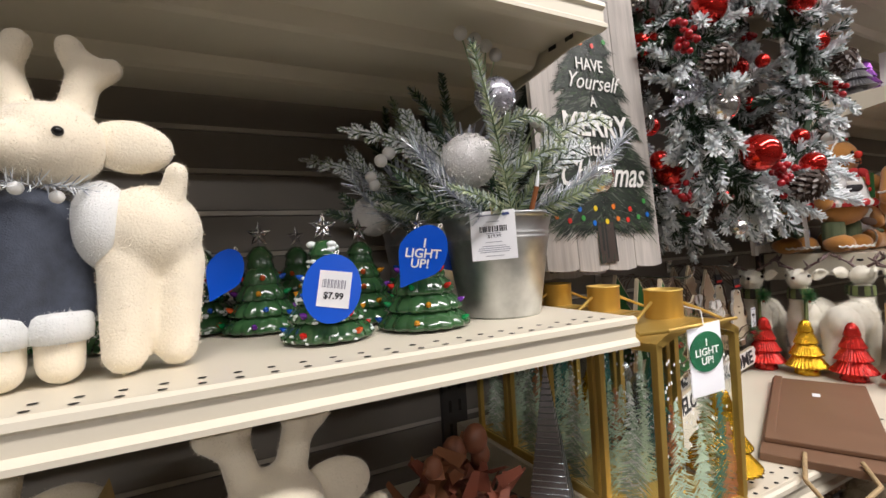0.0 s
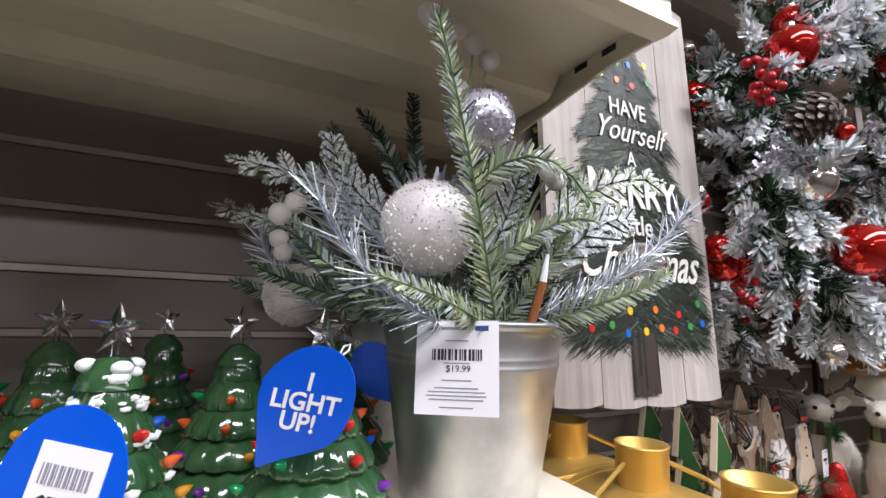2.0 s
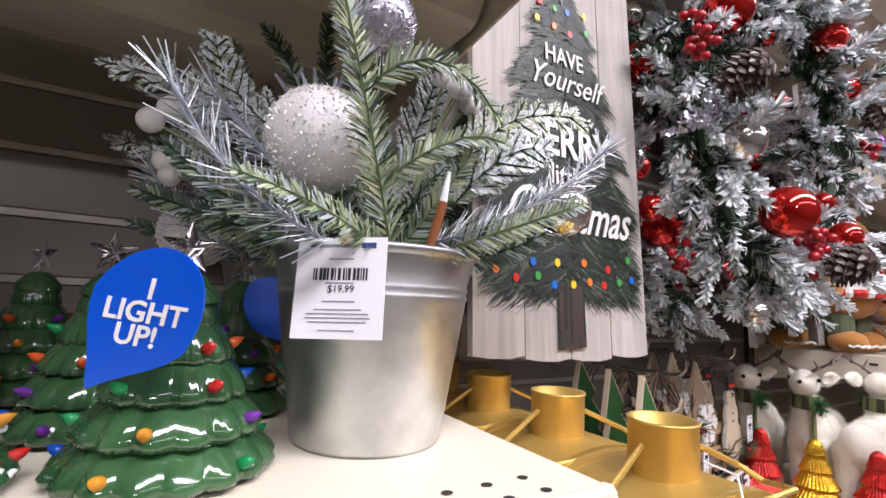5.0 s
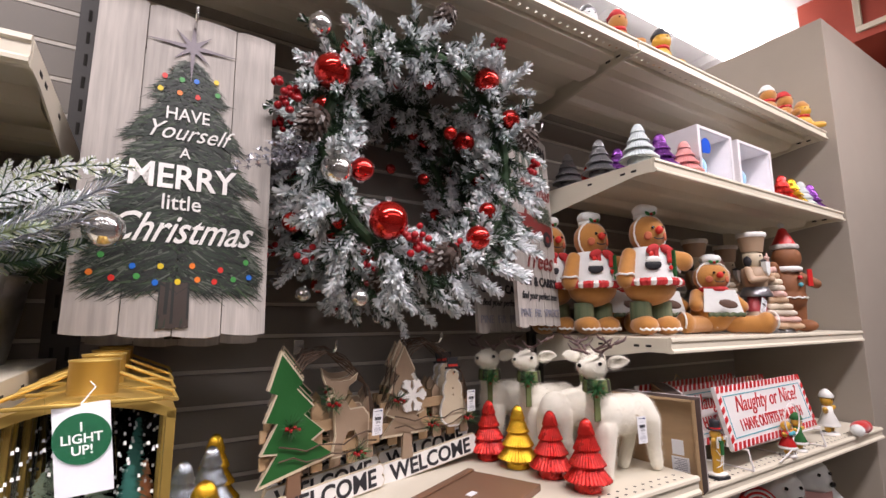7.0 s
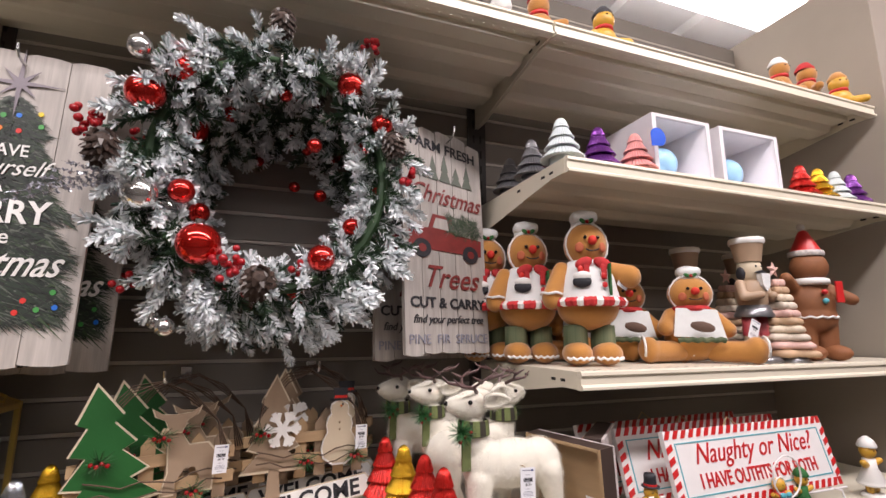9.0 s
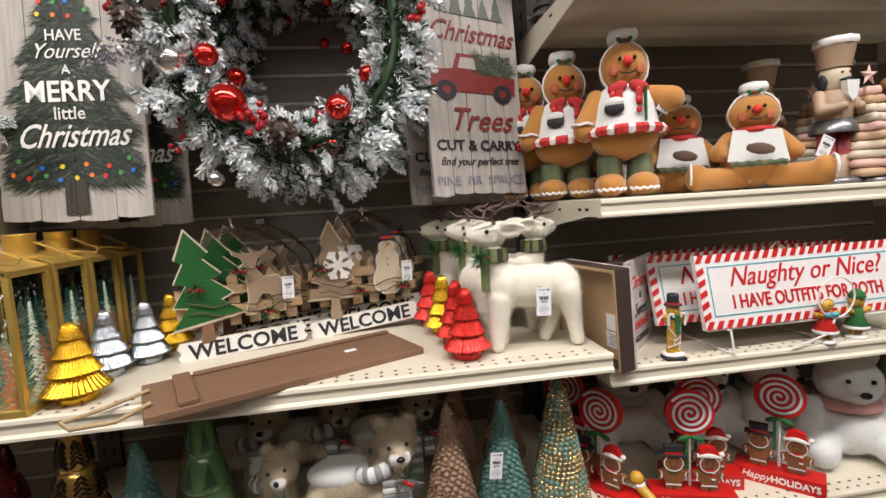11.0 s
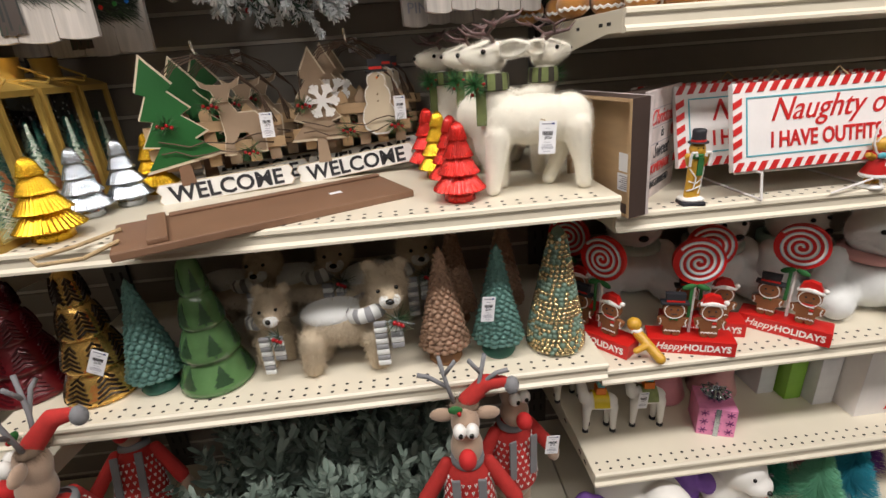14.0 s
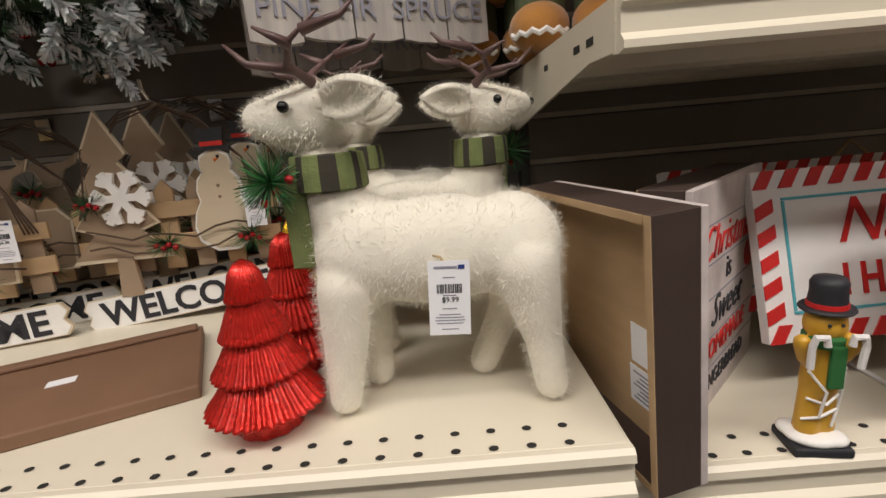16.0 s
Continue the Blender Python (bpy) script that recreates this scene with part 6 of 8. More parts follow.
def small_cookie(m, coat, label):
    t = thing("gingerbread_figurine", label, "figurine", m, group="small gingerbread figurines")
    part("base", lathe([(0, 0), (0.02, 0), (0.021, 0.004), (0.017, 0.008), (0, 0.008)], 20), ICING, t, smooth=True)
    soft("body", [((-0.007, 0, 0.014), (-0.006, 0, 0.035), 0.008, 0.009), ((0.007, 0, 0.014), (0.006, 0, 0.035), 0.008, 0.009), ((0, 0, 0.084), 0.0155, (1, 0.85, 0.95)), ((-0.012, 0, 0.06), (-0.026, -0.004, 0.066), 0.007, 0.006), ((0.012, 0, 0.06), (0.026, -0.004, 0.066), 0.007, 0.006)], YELLOWR, t, 0.0022, 3)
    part("dress", lathe([(0.022, 0.024), (0.023, 0.028), (0.012, 0.055), (0.011, 0.07), (0, 0.072)], 24), coat, t, smooth=True)
    part("hem", lathe([(0.0225, 0.022), (0.0245, 0.025), (0.023, 0.03)], 24), ICING, t)
    if coat is REDP:
        for s in (-1, 1):
            part("bow_loop", ball((0.009 * s, -0.015, 0.066), 0.009, None, 2, (1, 0.5, 0.7)), TEALP, t, smooth=True)
        part("hair_icing", tube([(0.0155 * math.cos(a * 0.32), -0.004, 0.086 + 0.0148 * math.sin(a * 0.32)) for a in range(10)], 0.0018, 6), ICING, t)
    else:
        part("cap", lathe([(0.0155, 0.092), (0.0165, 0.095), (0.012, 0.105), (0.004, 0.112), (0, 0.113)], 20), coat, t, smooth=True)
    for s in (-1, 1):
        part("eye", ball((0.005 * s, -0.0135, 0.087), 0.0016, None, 1), INK, t)
    return t


small_cookie(pose(0.517, -0.012, S4), REDP, "gingerbread girl figurine in red dress with blue bow")
small_cookie(pose(0.605, -0.004, S4), GREENF, "gingerbread boy figurine in green coat with flower")
sn.scale = (0.88, 0.88, 0.94)
lc = small_cookie(pose(0.925, 0.03, S4), ICING, "larger gingerbread figurine with white apron")
lc.scale = (1.35, 1.35, 1.35)
sh = thing("santa_hat", "folded red plush hat with white pompom", "hat", pose(1.0, -0.02, S4))
soft("felt", [((0.03, 0, 0.022), 0.03, (1.6, 0.8, 0.7)), ((0.07, 0, 0.02), 0.022, O3)], mat("red_felt", (0.55, 0.015, 0.012), 0.9, sheen=0.4), sh, 0.004, 4)
soft("pompom", [((-0.025, -0.01, 0.02), 0.02, O3)], FLEECEW, sh, 0.004, 3, 500, 0.005)


# ---- end bay: gingerbread shelf ----
S3 = 1.428
CHECK = mat("red_striped_cloth", (0.5, 0.03, 0.03), 0.85, var=0.3, scale=90)
BLUSH = mat("rosy_felt_cheek", (0.5, 0.13, 0.06), 0.9)
GSTRIPE = mat("green_striped_cloth", (0.03, 0.09, 0.03), 0.85, var=0.5, scale=90, stretch=(1, 1, 0.05), color2=(0.12, 0.13, 0.07))


def chef(t, z, x=0.0, y=0.0, s=1.0):
    part("hat_band", lathe([(0.042 * s, z), (0.044 * s, z + 0.002), (0.043 * s, z + 0.016 * s), (0, z + 0.017 * s)], 28), FLEECEW, t, smooth=True).location = (x, y, 0)
    soft("hat_puff", [((x, y, z + 0.032 * s), 0.05 * s, (1.0, 1.0, 0.62)), ((x - 0.03 * s, y - 0.02 * s, z + 0.034 * s), 0.022 * s, O3), ((x + 0.03 * s, y - 0.022 * s, z + 0.034 * s), 0.022 * s, O3)], FLEECEW, t, 0.004, 3)
    for k in (-1, 1):
        part("holly_leaf", ball((x + 0.015 * k * s, y - 0.047 * s, z + 0.016 * s), 0.014 * s, None, 2, (1, 0.3, 0.55), Matrix.Rotation(-0.5 * k, 4, "Y")), GREENF, t)
    part("holly_berry", ball((x, y - 0.052 * s, z + 0.013 * s), 0.007 * s, None, 2), BERRY, t, smooth=True)


def face(t, c, r):
    for k in (-1, 1):
        part("eye", ball((c[0] + 0.3 * r * k, c[1] - 0.9 * r, c[2] + 0.22 * r), 0.085 * r, None, 2), BLACK, t, smooth=True)
        part("cheek", ball((c[0] + 0.55 * r * k, c[1] - 0.76 * r, c[2] - 0.18 * r), 0.22 * r, None, 2, (1, 0.25, 1), Matrix.Rotation(0.6 * k, 4, "Z")), BLUSH, t, smooth=True)
    part("nose", ball((c[0], c[1] - 1.0 * r, c[2] + 0.08 * r), 0.2 * r, None, 3), mat("red_pompom_nose", (0.65, 0.03, 0.015), 0.7), t, smooth=True)
    part("mouth", tube([(c[0] + 0.36 * r * math.sin(a * 0.35), c[1] - 0.93 * r, c[2] - 0.18 * r - 0.16 * r * math.cos(a * 0.35)) for a in range(-3, 4)], 0.03 * r, 6), INK, t)
    for k in (-1, 1):
        arc = [math.radians(-55 + 11 * j) for j in range(12)]
        part("icing_trim", tube([(c[0] + k * r * (0.99 + 0.03 * (j % 2)) * math.cos(q), c[1] - 0.22 * r, c[2] + r * 0.97 * math.sin(q)) for j, q in enumerate(arc)], 0.055 * r, 6), ICING, t)



def gingerbread_standing(m, label):
    t = thing("gingerbread_plush", label, "plush toy", m, group="gingerbread plush")
    soft("body", [((0, 0, 0.135), 0.075, (1.08, 0.9, 0.75)), ((0, 0, 0.185), 0.062, (1.0, 0.85, 0.9)), ((-0.065, 0, 0.215), (-0.1, -0.02, 0.15), 0.024, 0.026), ((0.065, 0, 0.215), (0.105, -0.03, 0.2), 0.024, 0.028)], GINGER, t, 0.005, 5)
    soft("head", [((0, -0.005, 0.275), 0.057, (1, 0.85, 0.95))], GINGER, t, 0.005, 2)
    face(t, (0, -0.005, 0.275), 0.055)
    for k in (-1, 1):
        part("leg", lathe([(0, 0.03), (0.03, 0.032), (0.031, 0.05), (0.03, 0.09), (0, 0.095)], 20), GSTRIPE, t, "green striped trouser leg", smooth=True).location = (0.036 * k, 0, 0)
        soft("foot", [((0.038 * k, -0.015, 0.028), 0.036, (1.05, 1.25, 0.75))], GINGER, t, 0.005, 3)
        part("icing_trim", tube([(0.038 * k + 0.036 * math.sin(a * 0.22), -0.015 - 0.046 * math.cos(a * 0.22), 0.016 + 0.004 * (a % 2)) for a in range(-5, 6)], 0.0032, 6), ICING, t)
        part("cuff_trim", tube([(k * 0.1 + 0.027 * math.cos(a * 0.7), -0.022 + 0.027 * math.sin(a * 0.7), (0.16 if k < 0 else 0.2) + 0.003 * (a % 2)) for a in range(9)], 0.003, 6, closed=True), ICING, t)
    ap = lathe([(0.083, 0.148), (0.0775, 0.17), (0.07, 0.2), (0.058, 0.225), (0.045, 0.238)], 48)
    bmesh.ops.delete(ap, geom=[v for v in ap.verts if v.co.y > 0.02], context="VERTS")
    bmesh.ops.scale(ap, vec=(1, 0.9, 1), verts=ap.verts)
    part("apron", ap, FLEECEW, t, "white apron with cupcake patch", smooth=True)
    for j in range(-9, 10):
        a0, a1 = (j - 0.55) * 0.165, (j + 0.55) * 0.165
        part("frill_pleat", tube([(0.088 * math.sin(a0), -0.081 * math.cos(a0), 0.142), (0.092 * math.sin(j * 0.165), -0.085 * math.cos(j * 0.165), 0.14), (0.088 * math.sin(a1), -0.081 * math.cos(a1), 0.142)], 0.0105, 6), CHECK if j % 3 else ICING, t)
    part("cupcake", ball((-0.034, -0.066, 0.185), 0.024, None, 2, (1, 0.3, 0.6), Matrix.Rotation(-0.45, 4, "Z")), INK, t)
    part("cupcake_top", ball((-0.034, -0.067, 0.198), 0.021, None, 2, (1.1, 0.3, 0.5), Matrix.Rotation(-0.45, 4, "Z")), ICING, t)
    part("apron_cherry", ball((-0.036, -0.064, 0.213), 0.008, None, 2, (1, 0.5, 1)), DOTS[0], t)
    for j in range(3):
        part("peppermint", ball((0.02, -0.074 + 0.003 * j, 0.178 + 0.02 * j), 0.007, None, 2, (1, 0.3, 1)), REDP, t)
    part("placket", box(0.034, 0.037, -0.077, -0.06, 0.155, 0.225), GREENF, t)
    for k in (-1, 1):
        part("bow_loop", ball((0.024 * k, -0.056, 0.228), 0.022, None, 2, (1.1, 0.4, 0.6), Matrix.Rotation(0.3 * k, 4, "Y")), CHECK, t, smooth=True)
        part("bow_tail", box(0.022 * k - 0.007, 0.022 * k + 0.007, -0.07, -0.066, 0.19, 0.222, 0.001), CHECK, t)
    chef(t, 0.32, 0.0, 0.006, 0.7)
    return t


def gingerbread_sitting(m, label):
    t = thing("gingerbread_plush", label, "plush toy", m, group="gingerbread plush")
    soft("body", [((0, 0, 0.062), 0.062, (1.15, 0.9, 0.95)), ((0, 0, 0.115), 0.045, O3), ((-0.05, 0, 0.125), (-0.075, -0.04, 0.09), 0.02, 0.022), ((0.05, 0, 0.125), (0.08, -0.02, 0.085), 0.02, 0.022)], GINGER, t, 0.005, 5)
    soft("head", [((0, -0.005, 0.18), 0.052, (1.1, 0.85, 0.9))], GINGER, t, 0.005, 2)
    face(t, (0, -0.005, 0.18), 0.052)
    for k in (-1, 1):
        soft("leg", [((0.045 * k, -0.02, 0.03), (0.115 * k, -0.06, 0.03), 0.028, 0.028), ((0.125 * k, -0.065, 0.034), 0.034, (0.8, 0.9, 1.0))], GINGER, t, 0.005, 3)
        part("icing_trim", tube([(0.14 * k, -0.075 + 0.026 * math.cos(a * 0.5), 0.04 + 0.028 * math.sin(a * 0.5)) for a in range(-1, 9)], 0.003, 6), ICING, t)
    ap = bmesh.new()
    prism([(-0.06, 0.06), (0.064, 0.052), (0.05, 0.128), (-0.048, 0.134)], -0.066, -0.062, ap)
    a = part("apron", ap, FLEECEW, t, "white apron with cake patch")
    a.matrix_basis = pose(0, 0.0, 0, -8, 0, 0)
    part("cake_patch", ball((0.002, -0.083, 0.092), 0.03, None, 2, (1, 0.2, 0.45), Matrix.Rotation(0.2, 4, "Y")), mat("cake_brown", (0.12, 0.07, 0.05), 0.8), t)
    part("apron_frill", tube([(-0.055 + 0.011 * k, -0.074, 0.058 + 0.003 * (k % 2)) for k in range(11)], 0.0065, 8), GSTRIPE, t)
    part("collar", tube([(0.04 * math.sin(a * 0.3), -0.045 * math.cos(a * 0.3), 0.14) for a in range(-5, 6)], 0.008, 8), CHECK, t)
    chef(t, 0.219, 0, 0, 0.62)
    return t


g1 = gingerbread_standing(pose(0.135, 0.135, S3, 0, 0, -18), "standing gingerbread plush in chef hat and white apron")
g1.scale = (0.93, 0.95, 1.05)
for x, y in ((0.045, 0.265), (-0.02, 0.375)):
    copy_thing(g1, pose(x, y, S3, 0, 0, -12)).scale = (0.93, 0.95, 1.03)
g2 = gingerbread_sitting(pose(0.475, 0.145, S3, 0, 0, -32), "sitting gingerbread plush in chef hat with cake apron")
for x, y in ((0.36, 0.265), (0.26, 0.34)):
    copy_thing(g2, pose(x, y, S3, 0, 0, -25))
price_tag(pose(0.222, 0.085, 1.655, 0, 30, 0), 0.03, 0.05, "$9.99", "white price tag on the gingerbread plush arm")
price_tag(pose(0.565, 0.03, 1.535, 0, 25, 0), 0.032, 0.05, "$9.99", "white price tag on the sitting gingerbread plush")


def nutcracker(m, label):
    t = thing("nutcracker", label, "nutcracker", m, group="gingerbread nutcrackers")
    tan = mat("tan_painted_resin", (0.42, 0.29, 0.19), 0.5, var=0.1)
    part("base", lathe([(0, 0), (0.052, 0), (0.054, 0.006), (0.046, 0.016), (0, 0.018)], 24, None, lambda a, i: 1 + 0.05 * math.sin(9 * a)), GREYM, t, smooth=True)
    for k in (-1, 1):
        part("boot", lathe([(0.019, 0.014), (0.018, 0.07), (0.0, 0.072)], 18), tan, t, smooth=True).location = (0.02 * k, 0, 0)
        part("leg", lathe([(0.019, 0.07), (0.018, 0.125), (0.0, 0.126)], 18), mat("rose_painted_resin", (0.45, 0.07, 0.08), 0.4), t, smooth=True).location = (0.02 * k, 0, 0)
        b = bmesh.new()
        limb((0.04 * k, 0, 0.205), (0.052 * k, -0.015, 0.17), 0.014, 0.012, b)
        limb((0.052 * k, -0.015, 0.17), (0.022 * k, -0.042, 0.175), 0.012, 0.011, b)
        part("arm", fused(b, 0.003, 3), tan, t, smooth=True)
    part("skirt", lathe([(0.047, 0.118), (0.048, 0.122), (0.036, 0.15), (0, 0.152)], 28), GREYM, t, smooth=True)
    part("torso", lathe([(0.034, 0.148), (0.04, 0.18), (0.037, 0.212), (0.018, 0.22), (0, 0.221)], 24), tan, t, smooth=True)
    part("head", lathe([(0.02, 0.216), (0.029, 0.225), (0.03, 0.25), (0.027, 0.268), (0, 0.27)], 24), CREAMP, t, smooth=True)
    part("beard", prism([(-0.016, 0.232), (0.016, 0.232), (0.013, 0.2), (0, 0.185), (-0.013, 0.2)], -0.045, -0.03), FLEECEW, t)
    part("moustache", prism([(-0.02, 0.236), (0, 0.242), (0.02, 0.236), (0, 0.232)], -0.036, -0.028), INK, t)
    for k in (-1, 1):
        part("eye", ball((0.01 * k, -0.028, 0.253), 0.003, None, 2), INK, t)
        part("side_hair", ball((0.028 * k, 0.004, 0.235), 0.014, None, 2, (0.5, 1, 1.4)), INK, t, smooth=True)
    part("hat", lathe([(0.031, 0.266), (0.033, 0.28), (0.04, 0.32), (0.042, 0.324), (0, 0.326)], 28), tan, t, smooth=True)
    part("hat_icing", lathe([(0.041, 0.316), (0.044, 0.322), (0.042, 0.332), (0, 0.335)], 32, None, lambda a, i: 1 + 0.04 * math.sin(10 * a)), ICING, t, smooth=True)
    return t


nk = nutcracker(pose(0.635, 0.085, S3), "tan gingerbread nutcracker with tall iced hat")
copy_thing(nk, pose(0.6, 0.26, S3))
copy_thing(nk, pose(0.85, 0.28, S3))


def cookie_tree(m):
    t = thing("cookie_tree", "stack of iced star cookies shaped as a tree", "figurine", m, group="cookie trees")
    cols = [mat("cookie_beige", (0.5, 0.33, 0.2), 0.6), mat("cookie_pink_icing", (0.66, 0.42, 0.36), 0.5), mat("cookie_sage_icing", (0.6, 0.52, 0.42), 0.5), mat("cookie_cream_icing", (0.68, 0.56, 0.42), 0.5)]
    part("base", lathe([(0, 0), (0.06, 0), (0.062, 0.005), (0.05, 0.014), (0, 0.014)], 24), GREYM, t, smooth=True)
    for k in range(10):
        r = 0.072 * (1 - 0.078 * k)
        z = 0.014 + 0.021 * k
        part("cookie", lathe([(0, z), (r * 0.9, z), (r, z + 0.005), (r * 0.97, z + 0.013), (r * 0.85, z + 0.019), (0, z + 0.0205)], 60, None, lambda a, i, k=k: 1 + 0.2 * math.cos(5 * a + k * 0.7)), cols[k % 4], t, smooth=True)
    s = star(0.026, 0.008)
    bmesh.ops.translate(s, vec=(0, 0, 0.25), verts=s.verts)
    part("star_cookie", s, cols[1], t)
    return t


cookie_tree(pose(0.722, 0.08, S3))
cookie_tree(pose(0.74, 0.24, S3))


def gingerbread_elf(m):
    t = thing("gingerbread_elf", "brown gingerbread figure in striped scarf and red hat", "figurine", m)
    soft("body", [((0, 0, 0.16), 0.058, (1.0, 0.8, 1.1)), ((0, 0, 0.12), 0.06, (1.0, 0.8, 0.8)), ((-0.03, 0, 0.03), (-0.03, 0, 0.1), 0.026, 0.03), ((0.03, 0, 0.03), (0.03, 0, 0.1), 0.026, 0.03), ((0.05, 0, 0.2), (0.09, -0.03, 0.17), 0.02, 0.018), ((-0.05, 0, 0.2), (-0.09, -0.03, 0.23), 0.02, 0.018)], GINGERD, t, 0.005, 4)
    soft("head", [((0, -0.005, 0.265), 0.05, (1, 0.85, 0.95))], GINGERD, t, 0.005, 2)
    part("scarf", lathe([(0.04, 0.212), (0.048, 0.216), (0.048, 0.228), (0.04, 0.232)], 28), ICING, t, smooth=True)
    part("scarf_tail", box(0.03, 0.05, -0.055, -0.05, 0.16, 0.22, 0.001), REDP, t)
    part("hat_band", lathe([(0.042, 0.296), (0.045, 0.3), (0.044, 0.312), (0.03, 0.316)], 28), mat("striped_hat_band", (0.5, 0.45, 0.42), 0.6, var=0.6, scale=150), t, smooth=True)
    part("hat_cone", lathe([(0.038, 0.314), (0.026, 0.34), (0.012, 0.372), (0, 0.38)], 24), REDP, t, smooth=True)
    part("pompom", ball((-0.004, 0, 0.386), 0.011, None, 2), FLEECEW, t, smooth=True)
    part("icing_trim", tube([(0.058 * math.sin(a * 0.25), -0.05 * math.cos(a * 0.25), 0.118 + 0.004 * (a % 2)) for a in range(-6, 7)], 0.003, 6), ICING, t)
    for z, mt in ((0.19, REDP), (0.165, TEALP)):
        part("button", ball((0, -0.05, z), 0.008, None, 2), mt, t, smooth=True)
    for k in (-1, 1):
        soft("foot", [((0.035 * k, -0.02, 0.022), 0.032, (1, 1.3, 0.7))], GINGERD, t, 0.005, 3)
    return t


gingerbread_elf(pose(0.885, 0.09, S3, 0, 0, -20))

# ---- end bay: upper shelves ----
S2 = 1.89
for x, y, h, r, mt, cn in ((0.04, 0.075, 0.125, 0.052, WHTM, "white glazed"), (0.155, 0.085, 0.125, 0.05, PURPM, "purple"), (0.262, 0.075, 0.12, 0.05, PINKM, "pink striped"), (-0.03 + 0.07, 0.21, 0.125, 0.05, GREYM, "grey metallic"),
                           (0.14, 0.22, 0.12, 0.048, PURPM, "purple"), (0.045, 0.34, 0.12, 0.05, GREYM, "grey metallic"), (0.15, 0.34, 0.11, 0.05, REDM, "red"),
                           (0.885, 0.075, 0.115, 0.046, REDM, "red"), (0.965, 0.075, 0.115, 0.046, GOLDM, "yellow gold"), (1.045, 0.075, 0.115, 0.046, WHTM, "white glazed"), (1.125, 0.075, 0.115, 0.046, PURPM, "purple")):
    ribbed_tree(pose(x, y, S2), h, r, mt, cn)
drop_card(pose(0.30, 0.02, S2 + 0.11, 0, 40, 0), 0.055, 0.05, BLUE, "round blue hang tag on the striped tree", [])
CARTON = mat("lilac_white_carton", (0.74, 0.71, 0.73), 0.55, var=0.05)
for x0, x1 in ((0.30, 0.5), (0.535, 0.765)):
    t = thing("globe_box", "pale window box holding a blue glass globe", "box", pose(x0, 0.05, S2), group="globe boxes")
    w = x1 - x0
    for a, b, c, d, e, f, nm in ((0, 0.014, 0, 0.19, 0, 0.175, "side_panel"), (w - 0.014, w, 0, 0.19, 0, 0.175, "side_panel"), (0.0145, w - 0.0145, 0, 0.19, 0.165, 0.175, "top_panel"), (0.0145, w - 0.0145, 0, 0.19, 0, 0.02, "bottom_panel"), (0.0145, w - 0.0145, 0.18, 0.19, 0.0205, 0.1645, "back_panel")):
        part(nm, box(a, b, c, d, e, f, 0.001), CARTON, t)
    part("window", box(0.0145, w - 0.0145, 0.004, 0.005, 0.0205, 0.1645), clear("box_film", (1, 1, 1), 0.03, 1.0, 1.1), t).visible_shadow = False
    part("globe", ball((w / 2, 0.09, 0.072), 0.05, None, 4), mat("pale_blue_globe", (0.25, 0.45, 0.62), 0.15, var=0.2), t, smooth=True)
S0 = 2.232


def mini_plush(m, body, hat, label):
    t = thing("mini_plush", label, "plush toy", m, group="small figures on the top shelf")
    soft("body", [((0, 0, 0.03), 0.032, (1.1, 0.9, 0.95)), ((-0.03, -0.02, 0.015), (-0.055, -0.03, 0.014), 0.014, 0.013), ((0.03, -0.02, 0.015), (0.055, -0.03, 0.014), 0.014, 0.013)], body, t, 0.004, 3)
    soft("head", [((0, -0.004, 0.078), 0.028, O3)], body, t, 0.004, 2)
    part("scarf", lathe([(0.018, 0.05), (0.026, 0.052), (0.025, 0.06), (0.018, 0.062)], 20), REDP, t, smooth=True)
    part("hat", lathe([(0.026, 0.094), (0.027, 0.1), (0.014, 0.12), (0, 0.126)], 20), hat, t, smooth=True)
    for k in (-1, 1):
        part("eye", ball((0.009 * k, -0.029, 0.084), 0.003, None, 1), BLACK, t)
    return t


mini_plush(pose(0.0, 0.09, S0, 0, 0, -20), GINGER, CHECK, "small ginger plush figure sitting near the edge")
mini_plush(pose(-0.09, 0.12, S0, 0, 0, -20), FLEECEW, GREYM, "small white and grey plush figure")
mini_plush(pose(0.19, 0.08, S0), YELLOWR, INK, "small mustard snowman figure with black hat")
mini_plush(pose(0.86, 0.08, S0), GINGER, FLEECEW, "small ginger plush lying near the edge")
mini_plush(pose(0.97, 0.07, S0, 0, 0, 30), GINGER, CHECK, "small ginger plush with striped collar")
mini_plush(pose(1.13, 0.07, S0, 0, 0, -30), YELLOWR, GINGER, "small golden plush figure")
mini_plush(pose(-0.30, 0.12, S0), FLEECEW, GREYM, "small white plush figure")


# ---- middle bay, tabletop trees ----
S5 = 0.768
REDC = mat("deep_red_glaze", (0.13, 0.005, 0.01), 0.3, metal=0.3, var=0.2, coat=0.5)
REDD = mat("dark_red_groove", (0.06, 0.003, 0.006), 0.35, metal=0.2)
BRONZE = mat("bronze_gold_glass", (0.72, 0.45, 0.13), 0.2, metal=0.82, var=0.3, scale=25)
LEAFG = mat("clear_green_glaze", (0.09, 0.19, 0.07), 0.14, var=0.35, scale=18, coat=0.6)
DKGREEN = mat("dark_green_glaze", (0.03, 0.07, 0.03), 0.3)
BRONZED = mat("dark_bronze_chevron", (0.02, 0.012, 0.008), 0.3, metal=0.4)
TEALR = mat("frosted_teal_resin", (0.10, 0.22, 0.19), 0.55, var=0.25, scale=160, bump=0.5, bscale=700)
TEALB = mat("teal_resin_base", (0.03, 0.13, 0.095), 0.45, var=0.1)
TANR = mat("frosted_tan_resin", (0.33, 0.20, 0.13), 0.55, var=0.25, scale=160, bump=0.5, bscale=700)
